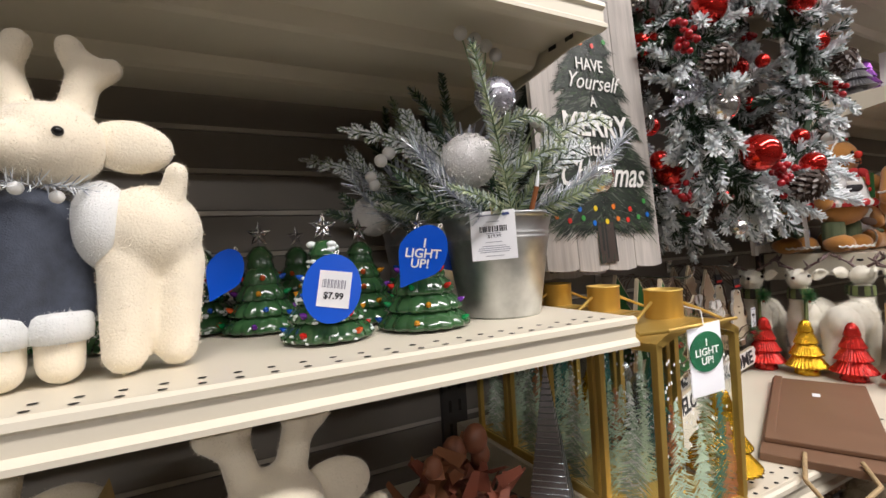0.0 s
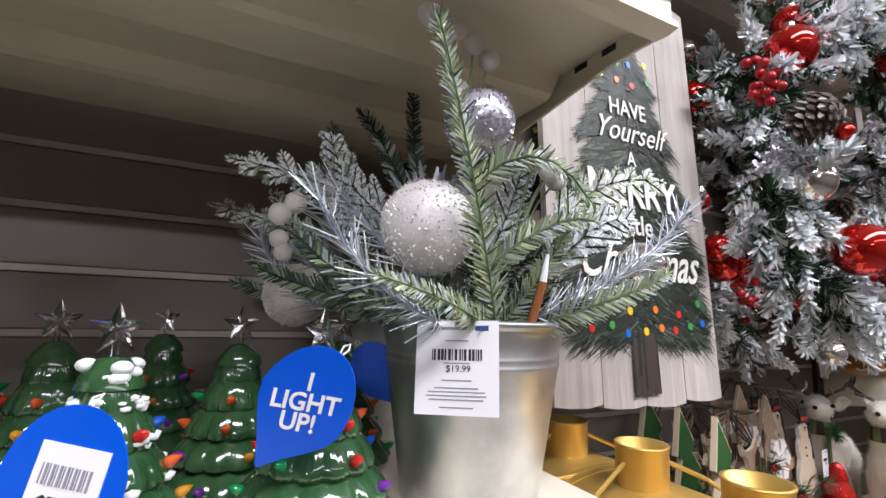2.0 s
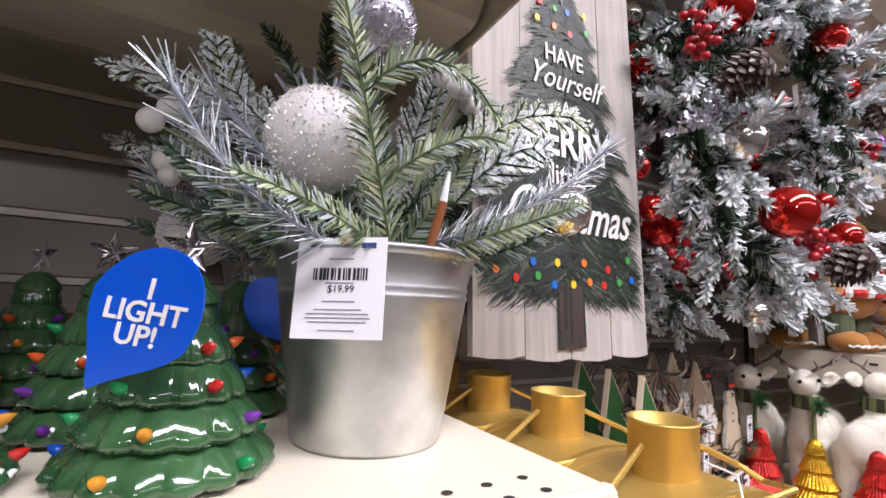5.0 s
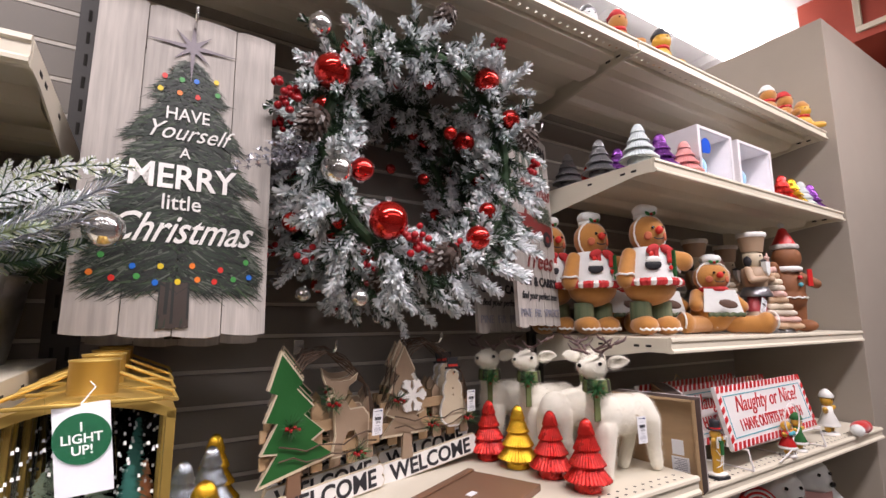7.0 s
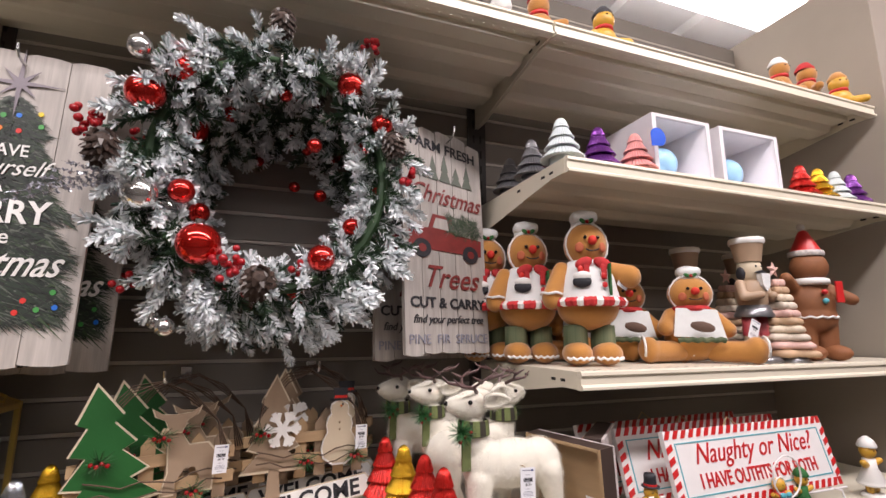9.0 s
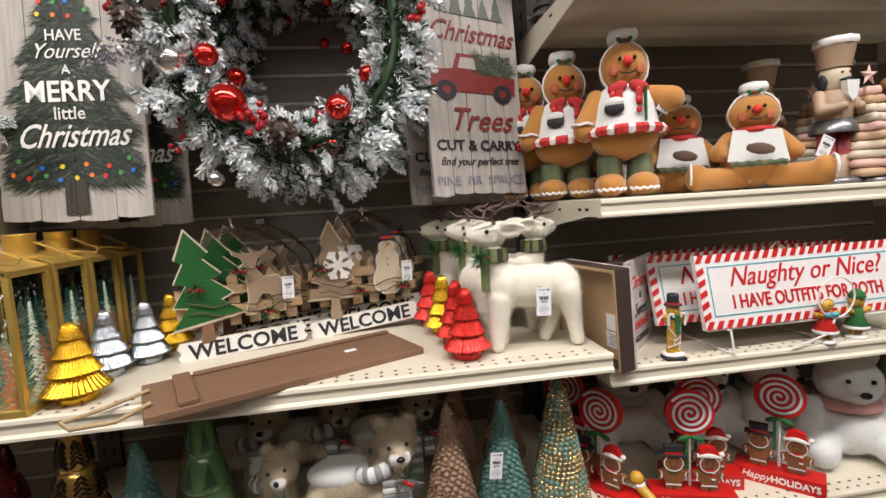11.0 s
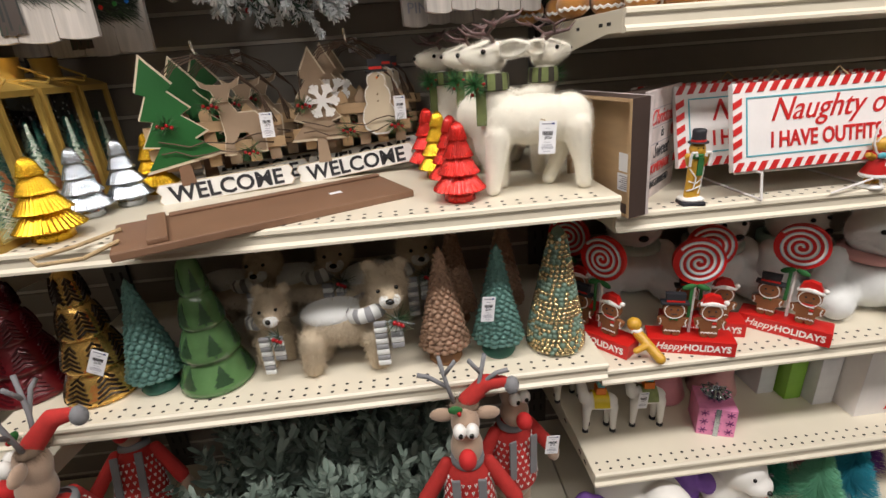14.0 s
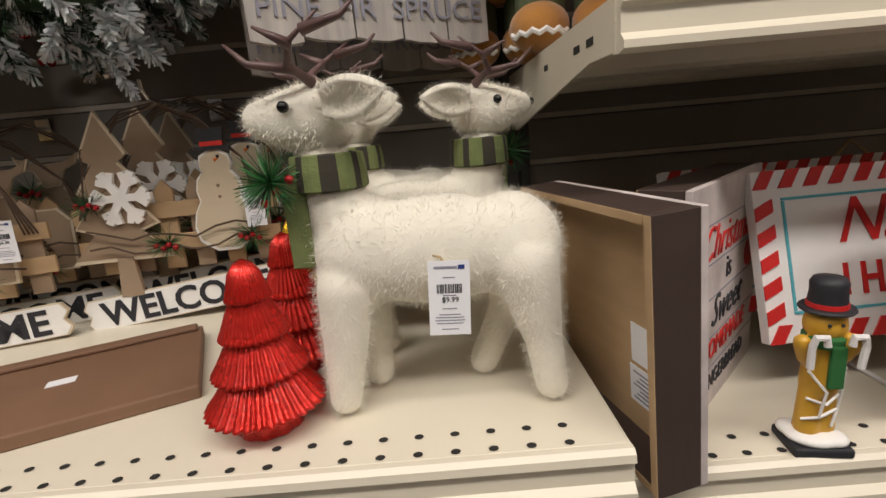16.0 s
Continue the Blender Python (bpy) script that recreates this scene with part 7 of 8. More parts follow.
TANB = mat("caramel_resin_base", (0.25, 0.12, 0.05), 0.45, var=0.1)
MOSA = glitter("gold_mosaic_glass", (0.62, 0.50, 0.28), 180, 0.8, 0.2)
MOST = mat("sea_green_mosaic_glass", (0.2, 0.3, 0.24), 0.2, metal=0.3, var=0.3, scale=40)


def glass_tree(m, h, r, body, mark, label, style):
    """A tall cone of four bulged tiers with raised chevrons or small firs."""
    t = thing("glass_tree", label, "tree figurine", m, group="tall glass trees")
    prof, edges = [(0, 0), (r * 0.93, 0), (r, 0.006)], []
    tiers = 4
    for i in range(tiers):
        z0, z1 = h * (0.25 * i + 0.01), h * 0.25 * (i + 1)
        ra = r * (1, 0.79, 0.58, 0.38)[i]
        rb = ra * 0.66
        prof += [(ra * 0.9, z0 - 0.001), (ra * 0.98, z0 + 0.001), (ra, z0 + 0.006), (ra * 0.985, z0 + 0.014), (ra * 0.72 + rb * 0.28 + 0.002, z0 + 0.3 * (z1 - z0)), (ra * 0.45 + rb * 0.55 + 0.0025, z0 + 0.6 * (z1 - z0)), (ra * 0.2 + rb * 0.8 + 0.001, z0 + 0.85 * (z1 - z0)), (rb, z1 - 0.001)]
        edges.append((z0, z1, ra, rb))
    prof += [(r * 0.2, h + 0.004), (r * 0.12, h + 0.011), (0, h + 0.014)]
    part("body", lathe(prof, 48), body, t, smooth=True)
    for z0, z1, ra, rb in edges:
        n = 7 if style == "chevron" else 6
        hh = z1 - z0
        for k in range(n):
            a = 2 * math.pi * k / n
            b = bmesh.new()

            def at(u, v):
                q = ra + (rb - ra) * v + 0.0006 + 0.003 * math.sin(math.pi * v)
                an = a + u / max(ra, 0.01)
                return Vector((q * math.cos(an), q * math.sin(an), z0 + hh * v))
            w = ra * math.pi / n * 0.9
            if style == "chevron":
                for v in (0.12, 0.27, 0.42, 0.57, 0.72):
                    f = 1 - 0.55 * v
                    tube([at(-w * f, v), at(-w * f * 0.5, v + 0.085), at(0, v + 0.17), at(w * f * 0.5, v + 0.085), at(w * f, v)], 0.003, 5, b)
            else:
                o = [(-0.08, 0.12), (-0.1, 0.2), (-0.85, 0.17), (-0.5, 0.3), (-0.68, 0.33), (-0.36, 0.47), (-0.5, 0.5), (-0.2, 0.66), (-0.28, 0.68), (0, 0.88)]
                o += [(-p, q) for p, q in reversed(o[:-1])]
                ring = [b.verts.new(at(w * 0.9 * p, q) + Vector((math.cos(a), math.sin(a), 0)) * 0.0009) for p, q in o]
                b.faces.new(ring)
                bmesh.ops.triangulate(b, faces=b.faces[:])
                bmesh.ops.recalc_face_normals(b, faces=b.faces[:])
                bmesh.ops.solidify(b, geom=b.faces[:], thickness=0.0018)
            part("chevron" if style == "chevron" else "fir_motif", b, mark, t)
    return t


glass_tree(pose(-1.222, 0.1, S5), 0.25, 0.08, REDC, REDD, "dark red glazed tall glass tree", "chevron")
glass_tree(pose(-1.058, 0.07, S5), 0.272, 0.075, BRONZE, BRONZED, "bronze gold glass tree with dark chevrons", "chevron")
glass_tree(pose(-0.82, 0.06, S5), 0.275, 0.076, LEAFG, DKGREEN, "green glazed tree with dark fir motifs", "fir")


def scale_tree(m, h, r, body, foot, label):
    t = thing("resin_tree", label, "tree figurine", m, group="resin bottle trees")
    part("pedestal", lathe([(0, 0), (0.62 * r, 0), (0.66 * r, 0.03 * h), (0.5 * r, 0.07 * h), (0.3 * r, 0.12 * h), (0.34 * r, 0.17 * h), (0, 0.18 * h)], 30, None, lambda a, i: 1 + (0.05 * abs(math.sin(8 * a)) if 1 < i < 5 else 0)), foot, t, smooth=True)
    rnd = random.Random(int(h * 1000))
    b = lathe([(0, 0.16 * h), (0.8 * r, 0.17 * h), (0.86 * r, 0.22 * h), (0.1 * r, 0.96 * h), (0, h)], 20)
    rows = 22
    for i in range(rows):
        f = i / rows
        z = h * (0.18 + 0.78 * f)
        rr = r * (1 - 0.9 * f)
        n = max(5, int(19 * (1 - 0.75 * f)))
        for k in range(n):
            a = 2 * math.pi * (k + 0.5 * (i % 2)) / n
            s = bmesh.new()
            bmesh.ops.create_icosphere(s, subdivisions=1, radius=1)
            mm = Matrix.Translation((rr * 0.88 * math.cos(a), rr * 0.88 * math.sin(a), z)) @ Matrix.Rotation(a, 4, "Z") @ Matrix.Rotation(0.55 + rnd.uniform(-0.2, 0.2), 4, "Y") @ Matrix.Diagonal((r * rnd.uniform(0.18, 0.27) * (1 - 0.5 * f), rr * 0.21 + 0.001, h * 0.017, 1))
            merge(b, s, mm)
    part("scale_coat", b, body, t, smooth=True)
    return t


r1 = scale_tree(pose(-0.938, 0.052, S5), 0.255, 0.054, TEALR, TEALB, "frosted teal resin tree on a ribbed foot")
r2 = scale_tree(pose(-0.330, 0.04, S5), 0.262, 0.054, TANR, TANB, "frosted tan resin tree on a caramel foot")
copy_thing(r1, pose(-0.213, 0.042, S5, 0, 0, 40))
copy_thing(r2, pose(-0.29, 0.19, S5, 0, 0, 70))
copy_thing(r2, pose(-0.885, 0.2, S5, 0, 0, 20))
copy_thing(r2, pose(-0.17, 0.2, S5, 0, 0, 50))
price_tag(pose(-0.985, -0.012, 0.905, 0, 28, 0), 0.03, 0.055, "$6.99", "white price tag hung on the teal tree")
price_tag(pose(-0.24, -0.018, 0.935, 0, 6, 0), 0.026, 0.055, "$6.99", "white price tag on the teal tree")

mo = thing("mosaic_tree", "gold and sea-green mosaic glass cone tree", "tree figurine", pose(-0.085, 0.045, S5))
part("cone", lathe([(0, 0), (0.05, 0), (0.058, 0.01), (0.06, 0.025), (0.012, 0.27), (0, 0.28)], 36), MOST, mo, smooth=True)
rnd = random.Random(9)
stud = bmesh.new()
studt = bmesh.new()
for i in range(26):
    z = 0.012 + 0.0098 * i
    rr = 0.0605 - (z - 0.025) * 0.196 if z > 0.025 else 0.0595
    n = max(6, int(2 * math.pi * rr / 0.0105))
    for k in range(n):
        a = 2 * math.pi * (k + 0.5 * (i % 2)) / n
        band = (i // 4) % 2 == 0
        tgt = studt if (rnd.random() < (0.12 if band else 0.55)) else stud
        ball((rr * math.cos(a), rr * math.sin(a), z), 0.0058, tgt, 1, (1, 1, 1))
tagged(part("gold_studs", stud, MOSA, mo, "small round gold mosaic studs", smooth=True), kind="stuff")
tagged(part("green_studs", studt, MOST, mo, "small round green mosaic studs", smooth=True), kind="stuff")

# ---- bears ----
BEARF = mat("beige_sisal_fur", (0.52, 0.43, 0.31), 0.95, var=0.15, scale=60, bump=0.5, bscale=300)
GREYK = mat("grey_knit", (0.28, 0.28, 0.29), 0.9, var=0.1, bump=0.4, bscale=500)


def bear(m, label, turn=0.0):
    hr = Matrix.Translation((0.066, -0.005, 0)) @ Matrix.Rotation(math.radians(turn), 4, "Z") @ Matrix.Translation((-0.066, 0.005, 0))

    def H(*p):
        return tuple(hr @ Vector(p))
    t = thing("bear_figure", label, "bear figurine", m, group="beige bears")
    soft("body", [((0.0, 0, 0.085), 0.042, (1.7, 0.85, 0.95)), ((-0.055, -0.02, 0.065), (-0.062, -0.022, 0.014), 0.025, 0.018), ((-0.05, 0.02, 0.065), (-0.05, 0.024, 0.014), 0.025, 0.018), ((0.05, -0.02, 0.065), (0.05, -0.022, 0.014), 0.024, 0.017), ((0.042, 0.02, 0.065), (0.04, 0.024, 0.014), 0.024, 0.017), ((0.055, 0, 0.1), (0.07, -0.01, 0.135), 0.03, 0.028)], BEARF, t, 0.004, 4, 9000, 0.009, None, "", 3, 0.0008)
    soft("back_coat", [((-0.015, 0, 0.106), 0.034, (1.75, 1.0, 0.7))], FLEECEW, t, 0.004, 3, 1500, 0.006, None, "white furry back", 4, 0.0007)
    soft("head", [(H(0.078, -0.014, 0.155), 0.035, (1, 0.92, 0.95)), (H(0.08, -0.03, 0.148), H(0.084, -0.048, 0.143), 0.02, 0.014), (H(0.052, -0.002, 0.185), 0.012, O3), (H(0.102, -0.002, 0.185), 0.012, O3)], BEARF, t, 0.0035, 3, 5000, 0.008, None, "", 5, 0.0007)
    soft("muzzle", [(H(0.083, -0.047, 0.142), 0.0165, (1.1, 0.9, 0.85))], FLEECEW, t, 0.003, 2)
    part("nose", ball(H(0.084, -0.063, 0.147), 0.0062, None, 2, (1.2, 0.8, 0.8)), BLACK, t, smooth=True)
    for k in (-1, 1):
        part("eye", ball(H(0.081 + 0.0145 * k, -0.047 + 0.004 * k, 0.162), 0.0036, None, 2), BLACK, t, smooth=True)
    sc = lathe([(0.03, 0.1), (0.038, 0.105), (0.0395, 0.115), (0.038, 0.124), (0.03, 0.129)], 40, None, lambda a, i: 1 + 0.04 * math.sin(12 * a))
    for k, f in enumerate(sc.faces):
        f.material_index = (k // 2) % 2
    bmesh.ops.transform(sc, matrix=pose(0.066, -0.01, 0.003, 0, -12, 0), verts=sc.verts)
    s = part("scarf", sc, [FLEECEW, GREYK], t, "grey and white zigzag scarf", smooth=True)
    for u0, n in ((0.052, 8), (0.078, 5)):
        for j in range(n):
            sb_ = box(u0, u0 + 0.021, -0.053, -0.045, 0.106 - 0.0105 * j - 0.0098, 0.106 - 0.0105 * j, 0.002)
            bmesh.ops.transform(sb_, matrix=hr, verts=sb_.verts)
            part("scarf_stripe", sb_, FLEECEW if j % 2 else GREYK, s, smooth=True)
    st = Strands(6)
    needle_tuft(st, H(0.092, -0.048, 0.105), 120, 0.03, (0, 0, 1))
    st.part("pine_sprig", [FIR, FROST2], t)
    for k in range(3):
        part("berry", ball(H(0.088 + 0.006 * k, -0.066, 0.11 - 0.003 * k), 0.004, None, 2), BERRY, t, smooth=True)
    return t


b1 = bear(pose(-0.535, 0.058, S5, 0, 0, 0), "beige bristle bear with white back and zigzag scarf")
b1.scale = (1.22, 1.22, 1.22)
b2 = bear(pose(-0.715, 0.125, S5, 0, 0, -62), "beige bristle bear facing forward with zigzag scarf", 58)
b2.scale = (1.04, 1.04, 1.04)
copy_thing(b1, pose(-0.82, 0.27, S5, 0, 0, -15))
copy_thing(b1, pose(-0.66, 0.27, S5, 0, 0, -5))
copy_thing(b1, pose(-0.47, 0.24, S5, 0, 0, 5))

# ---- end bay: holiday lollipop figures ----
S6 = 0.722
LRED = mat("lacquer_red", (0.58, 0.015, 0.012), 0.35, var=0.05)
PALEB = mat("pale_blue_enamel", (0.42, 0.56, 0.66), 0.35, var=0.05)


def holiday_figure(m, label):
    t = thing("holiday_figure", label, "figurine", m, group="lollipop gingerbread figures")
    part("base", box(-0.09, 0.09, -0.028, 0.028, 0, 0.036, 0.0015), LRED, t, "red wooden base with white lettering")
    part("lettering", letters("Happy", 0.024, -0.045, 0.011, -0.0285, 0.0002, 0.3, 0.95), LIGHTINK, t)
    part("lettering", letters("HOLIDAYS", 0.0215, 0.033, 0.011, -0.0285, 0.0006, 0, 0.92), LIGHTINK, t)
    part("stick", tube([(0, 0.01, 0.036), (0, 0.01, 0.17)], 0.0035, 8), LIGHTINK, t)
    lol = part("lollipop", disc(0, 0.212, 0.052, 0.002, None, 0.014, 40), LRED, t, "red, white and blue spiral lollipop")
    sp = bmesh.new()
    sw = bmesh.new()
    n = 90
    for bm_, off, wd in ((sw, 0.0, 0.0062), (sp, 0.0021, 0.0021)):
        pr = None
        for k in range(n + 1):
            a = k / n * 3.4 * 2 * math.pi
            q = 0.003 + 0.0445 * k / n
            i, o = q + off - wd / 2, q + off + wd / 2
            y = 0.0005 if bm_ is sw else -0.0002
            cur = (bm_.verts.new((i * math.cos(a), y, 0.212 + i * math.sin(a))), bm_.verts.new((o * math.cos(a), y, 0.212 + o * math.sin(a))))
            if pr:
                bm_.faces.new((pr[0], pr[1], cur[1], cur[0]))
            pr = cur
    part("white_spiral", sw, LIGHTINK, lol)
    part("blue_spiral", sp, PALEB, lol)
    for k in (-1, 1):
        part("ribbon_loop", ball((0.014 * k, -0.002, 0.155), 0.014, None, 2, (1.1, 0.35, 0.5), Matrix.Rotation(0.35 * k, 4, "Y")), GREENF, t)
    part("ribbon_tail", box(-0.012, -0.005, -0.004, -0.001, 0.08, 0.152, 0.001), GREENF, t)
    for cx, hat in ((-0.04, "black"), (0.035, "santa")):
        o = []
        for k in range(40):
            a = 2 * math.pi * k / 40
            o.append((cx + 0.023 * math.cos(a), 0.103 + 0.022 * math.sin(a)))
        part("head", prism(o, -0.014, 0.0), GINGERD, t)
        body = [(cx - 0.012, 0.037), (cx - 0.003, 0.037), (cx, 0.046), (cx + 0.003, 0.037), (cx + 0.012, 0.037), (cx + 0.018, 0.042), (cx + 0.018, 0.06), (cx + 0.03, 0.068), (cx + 0.032, 0.078), (cx + 0.018, 0.083), (cx - 0.018, 0.083), (cx - 0.032, 0.078), (cx - 0.03, 0.068), (cx - 0.018, 0.06), (cx - 0.018, 0.042)]
        part("body", prism(body, -0.012, -0.001), GINGERD, t)
        part("icing_outline", tube([(cx + 0.02 * math.cos(k * 0.26), -0.0145, 0.101 + 0.0185 * math.sin(k * 0.26)) for k in range(24)], 0.0012, 5, closed=True), ICING, t)
        part("icing_hem", tube([(cx - 0.016 + 0.0032 * k, -0.0128, 0.048 + 0.003 * (k % 2)) for k in range(11)], 0.0013, 5), ICING, t)
        for k in (-1, 1):
            part("eye", ball((cx + 0.007 * k, -0.0145, 0.104), 0.0024, None, 1), INK, t)
            part("cuff", tube([(cx + 0.027 * k, -0.0128, 0.064), (cx + 0.0245 * k, -0.0128, 0.072), (cx + 0.027 * k, -0.0128, 0.08)], 0.0014, 5), ICING, t)
        part("smile", tube([(cx + 0.007 * math.sin(k * 0.4), -0.0145, 0.095 - 0.003 * math.cos(k * 0.4)) for k in range(-3, 4)], 0.0009, 5), INK, t)
        if hat == "black":
            part("hat_brim", box(cx - 0.029, cx + 0.029, -0.018, 0.003, 0.116, 0.122, 0.0015), INK, t)
            part("hat", prism([(cx - 0.018, 0.1225), (cx + 0.018, 0.1225), (cx + 0.02, 0.142), (cx - 0.02, 0.142)], -0.015, 0.0), INK, t)
            part("hat_band", box(cx - 0.0185, cx + 0.0185, -0.0158, -0.0152, 0.123, 0.127), LRED, t)
            part("bow_tie", prism([(cx - 0.008, 0.076), (cx, 0.08), (cx + 0.008, 0.076), (cx + 0.008, 0.086), (cx, 0.082), (cx - 0.008, 0.086)], -0.0145, -0.0125), GREENF, t)
        else:
            part("hat", prism([(cx - 0.023, 0.12), (cx + 0.023, 0.118), (cx + 0.014, 0.138), (cx - 0.004, 0.143), (cx - 0.018, 0.136)], -0.015, 0.0), LRED, t)
            part("hat_trim", tube([(cx - 0.024, -0.01, 0.119), (cx, -0.017, 0.123), (cx + 0.024, -0.01, 0.117)], 0.0052, 8), ICING, t)
            part("pompom", ball((cx + 0.026, -0.01, 0.124), 0.006, None, 2), ICING, t, smooth=True)
            for k in range(3):
                part("scarf_stripe", box(cx + 0.004, cx + 0.012, -0.0145, -0.0122, 0.08 - 0.008 * k, 0.0835 - 0.008 * k), LRED if k % 2 else ICING, t)
            part("scarf", box(cx - 0.014, cx + 0.014, -0.0148, -0.0122, 0.0838, 0.0885, 0.0008), LRED, t)
    return t


hf = holiday_figure(pose(0.222, 0.034, S6, 0, 0, -19), "red happy holidays base with gingerbread pair and lollipop")
copy_thing(hf, pose(0.292, 0.10, S6, 0, 0, -19))
copy_thing(hf, pose(0.468, 0.055, S6, 0, 0, -46))
copy_thing(hf, pose(0.035, 0.10, S6, 0, 0, -52))
copy_thing(hf, pose(-0.03 + 0.04, 0.25, S6, 0, 0, -40))
lg = thing("reclining_gingerbread", "small mustard gingerbread figure leaning back on the shelf", "figurine", pose(0.11, 0.01, S6, 0, 0, -30))
soft("body", [((-0.02, 0.02, 0.05), (0.03, -0.01, 0.014), 0.012, 0.012), ((-0.03, 0.026, 0.07), 0.016, O3), ((0.0, 0, 0.035), (-0.02, -0.02, 0.03), 0.008, 0.007)], YELLOWR, lg, 0.0025, 3)
soft("collar", [((-0.025, 0.024, 0.058), 0.012, (1.2, 1.2, 0.6))], ICING, lg, 0.0025, 2)


def white_bear(m, label, scarf):
    t = thing("white_bear_plush", label, "plush toy", m, group="white bear plush")
    soft("body", [((0, 0, 0.075), 0.085, (1.1, 0.9, 0.88)), ((-0.075, -0.06, 0.045), (-0.09, -0.1, 0.04), 0.042, 0.038), ((0.075, -0.06, 0.045), (0.09, -0.1, 0.04), 0.042, 0.038), ((-0.08, -0.02, 0.13), (-0.105, -0.05, 0.08), 0.03, 0.03), ((0.08, -0.02, 0.13), (0.105, -0.05, 0.08), 0.03, 0.03)], FLEECEW, t, 0.007, 5, 3500, 0.009, None, "", 4, 0.0009)
    soft("head", [((0, -0.01, 0.2), 0.07, (1.05, 0.95, 0.92)), ((0, -0.06, 0.185), 0.035, (1, 0.9, 0.8)), ((-0.055, 0.01, 0.258), 0.02, O3), ((0.055, 0.01, 0.258), 0.02, O3)], FLEECEW, t, 0.006, 4, 2500, 0.007, None, "", 5, 0.0009)
    part("nose", ball((0, -0.096, 0.192), 0.01, None, 2, (1.3, 0.7, 0.9)), BLACK, t, smooth=True)
    for k in (-1, 1):
        part("eye", ball((0.026 * k, -0.072, 0.218), 0.006, None, 2), BLACK, t, smooth=True)
    part("scarf", lathe([(0.06, 0.128), (0.075, 0.134), (0.075, 0.152), (0.06, 0.158)], 32), scarf, t, smooth=True)
    return t


PINKS = mat("pale_pink_knit", (0.62, 0.33, 0.30), 0.9, bump=0.4, bscale=500)
MINTS = mat("pale_mint_knit", (0.45, 0.6, 0.54), 0.9, bump=0.4, bscale=500)
wb = white_bear(pose(0.42, 0.28, S6), "white plush bear with pale mint scarf", MINTS)
copy_thing(wb, pose(0.62, 0.26, S6, 0, 0, 10))
copy_thing(wb, pose(0.22, 0.33, S6, 0, 0, -10))
white_bear(pose(0.735, 0.13, S6, 0, 0, -25), "white plush bear with pale pink scarf", PINKS)
white_bear(pose(0.97, 0.14, S6, 0, 0, -15), "white plush bear with pink striped scarf", PINKS)

# ---- end bay: llama shelf ----
S7 = 0.418


def llama(m, label, cloth):
    t = thing("llama_figurine", label, "figurine", m, group="white llamas")
    soft("body", [((0, 0, 0.092), 0.028, (1.7, 0.9, 0.9)), ((-0.034, -0.01, 0.08), (-0.036, -0.012, 0.012), 0.013, 0.008), ((-0.028, 0.012, 0.08), (-0.026, 0.013, 0.012), 0.013, 0.008), ((0.034, -0.01, 0.08), (0.036, -0.012, 0.012), 0.013, 0.008), ((0.028, 0.012, 0.08), (0.026, 0.013, 0.012), 0.013, 0.008), ((-0.04, 0, 0.1), (-0.055, 0, 0.165), 0.016, 0.013), ((-0.055, 0, 0.17), (-0.078, -0.003, 0.166), 0.014, 0.009), ((-0.05, 0.006, 0.18), (-0.047, 0.007, 0.194), 0.005, 0.003)], ICING, t, 0.003, 3)
    for x, y in ((-0.036, -0.012), (-0.026, 0.013), (0.036, -0.012), (0.026, 0.013)):
        part("hoof", lathe([(0, 0), (0.0085, 0), (0.008, 0.007), (0, 0.008)], 12), INK, t, smooth=True).location = (x, y, 0)
    bl = lathe([(0.0295, -0.02), (0.0295, 0.02)], 32)
    bmesh.ops.delete(bl, geom=[v for v in bl.verts if v.co.x < -0.004], context="VERTS")
    bmesh.ops.transform(bl, matrix=pose(0, 0, 0.09, 0, -90, 0) @ pose(0, 0, 0, 0, 0, 0), verts=bl.verts)
    part("blanket", bl, cloth, t, "bright blanket", smooth=True)
    part("parcel", box(-0.013, 0.013, -0.012, 0.012, 0.1185, 0.138, 0.001), DOTS[3], t)
    part("parcel", box(-0.009, 0.01, -0.009, 0.009, 0.1385, 0.156, 0.001), TEALP, t)
    return t


la = llama(pose(0.07, 0.135, S7, 0, 0, -8), "white llama figurine carrying stacked parcels on yellow blanket", DOTS[1])
llama(pose(0.20, 0.135, S7, 0, 0, -8), "white llama figurine with orange and green blanket", mat("sage_blanket", (0.25, 0.3, 0.12), 0.8, var=0.4, scale=90))
copy_thing(la, pose(0.03, 0.27, S7, 0, 0, 10))
price_tag(pose(0.172, 0.10, 0.548, 0, 4, 0), 0.026, 0.05, "$4.99", "white price tag on the llama")
gb = thing("gift_box_ornament", "pink glitter gift box with silver bow", "gift box", pose(0.365, 0.1, S7, 0, 0, -20))
PINKB = mat("bright_pink_carton", (0.75, 0.25, 0.45), 0.4, var=0.2, scale=60)
part("box", box(-0.045, 0.045, -0.045, 0.045, 0, 0.085, 0.002), PINKB, gb)
sfk = bmesh.new()
for j in range(9):
    cx, cz = -0.03 + 0.03 * (j % 3), 0.016 + 0.027 * (j // 3)
    for k in range(3):
        a = k * math.pi / 3 + j
        c, s = math.cos(a) * 0.01, math.sin(a) * 0.01
        prism([(cx - c - 0.1 * s, cz - s + 0.1 * c), (cx - c + 0.1 * s, cz - s - 0.1 * c), (cx + c + 0.1 * s, cz + s - 0.1 * c), (cx + c - 0.1 * s, cz + s + 0.1 * c)], -0.0462, -0.0452, sfk)
part("snowflake_print", sfk, mat("plum_print", (0.18, 0.03, 0.15), 0.5), gb)
part("ribbon", box(-0.006, 0.006, -0.0475, -0.0464, 0, 0.0855), SILVM, gb)
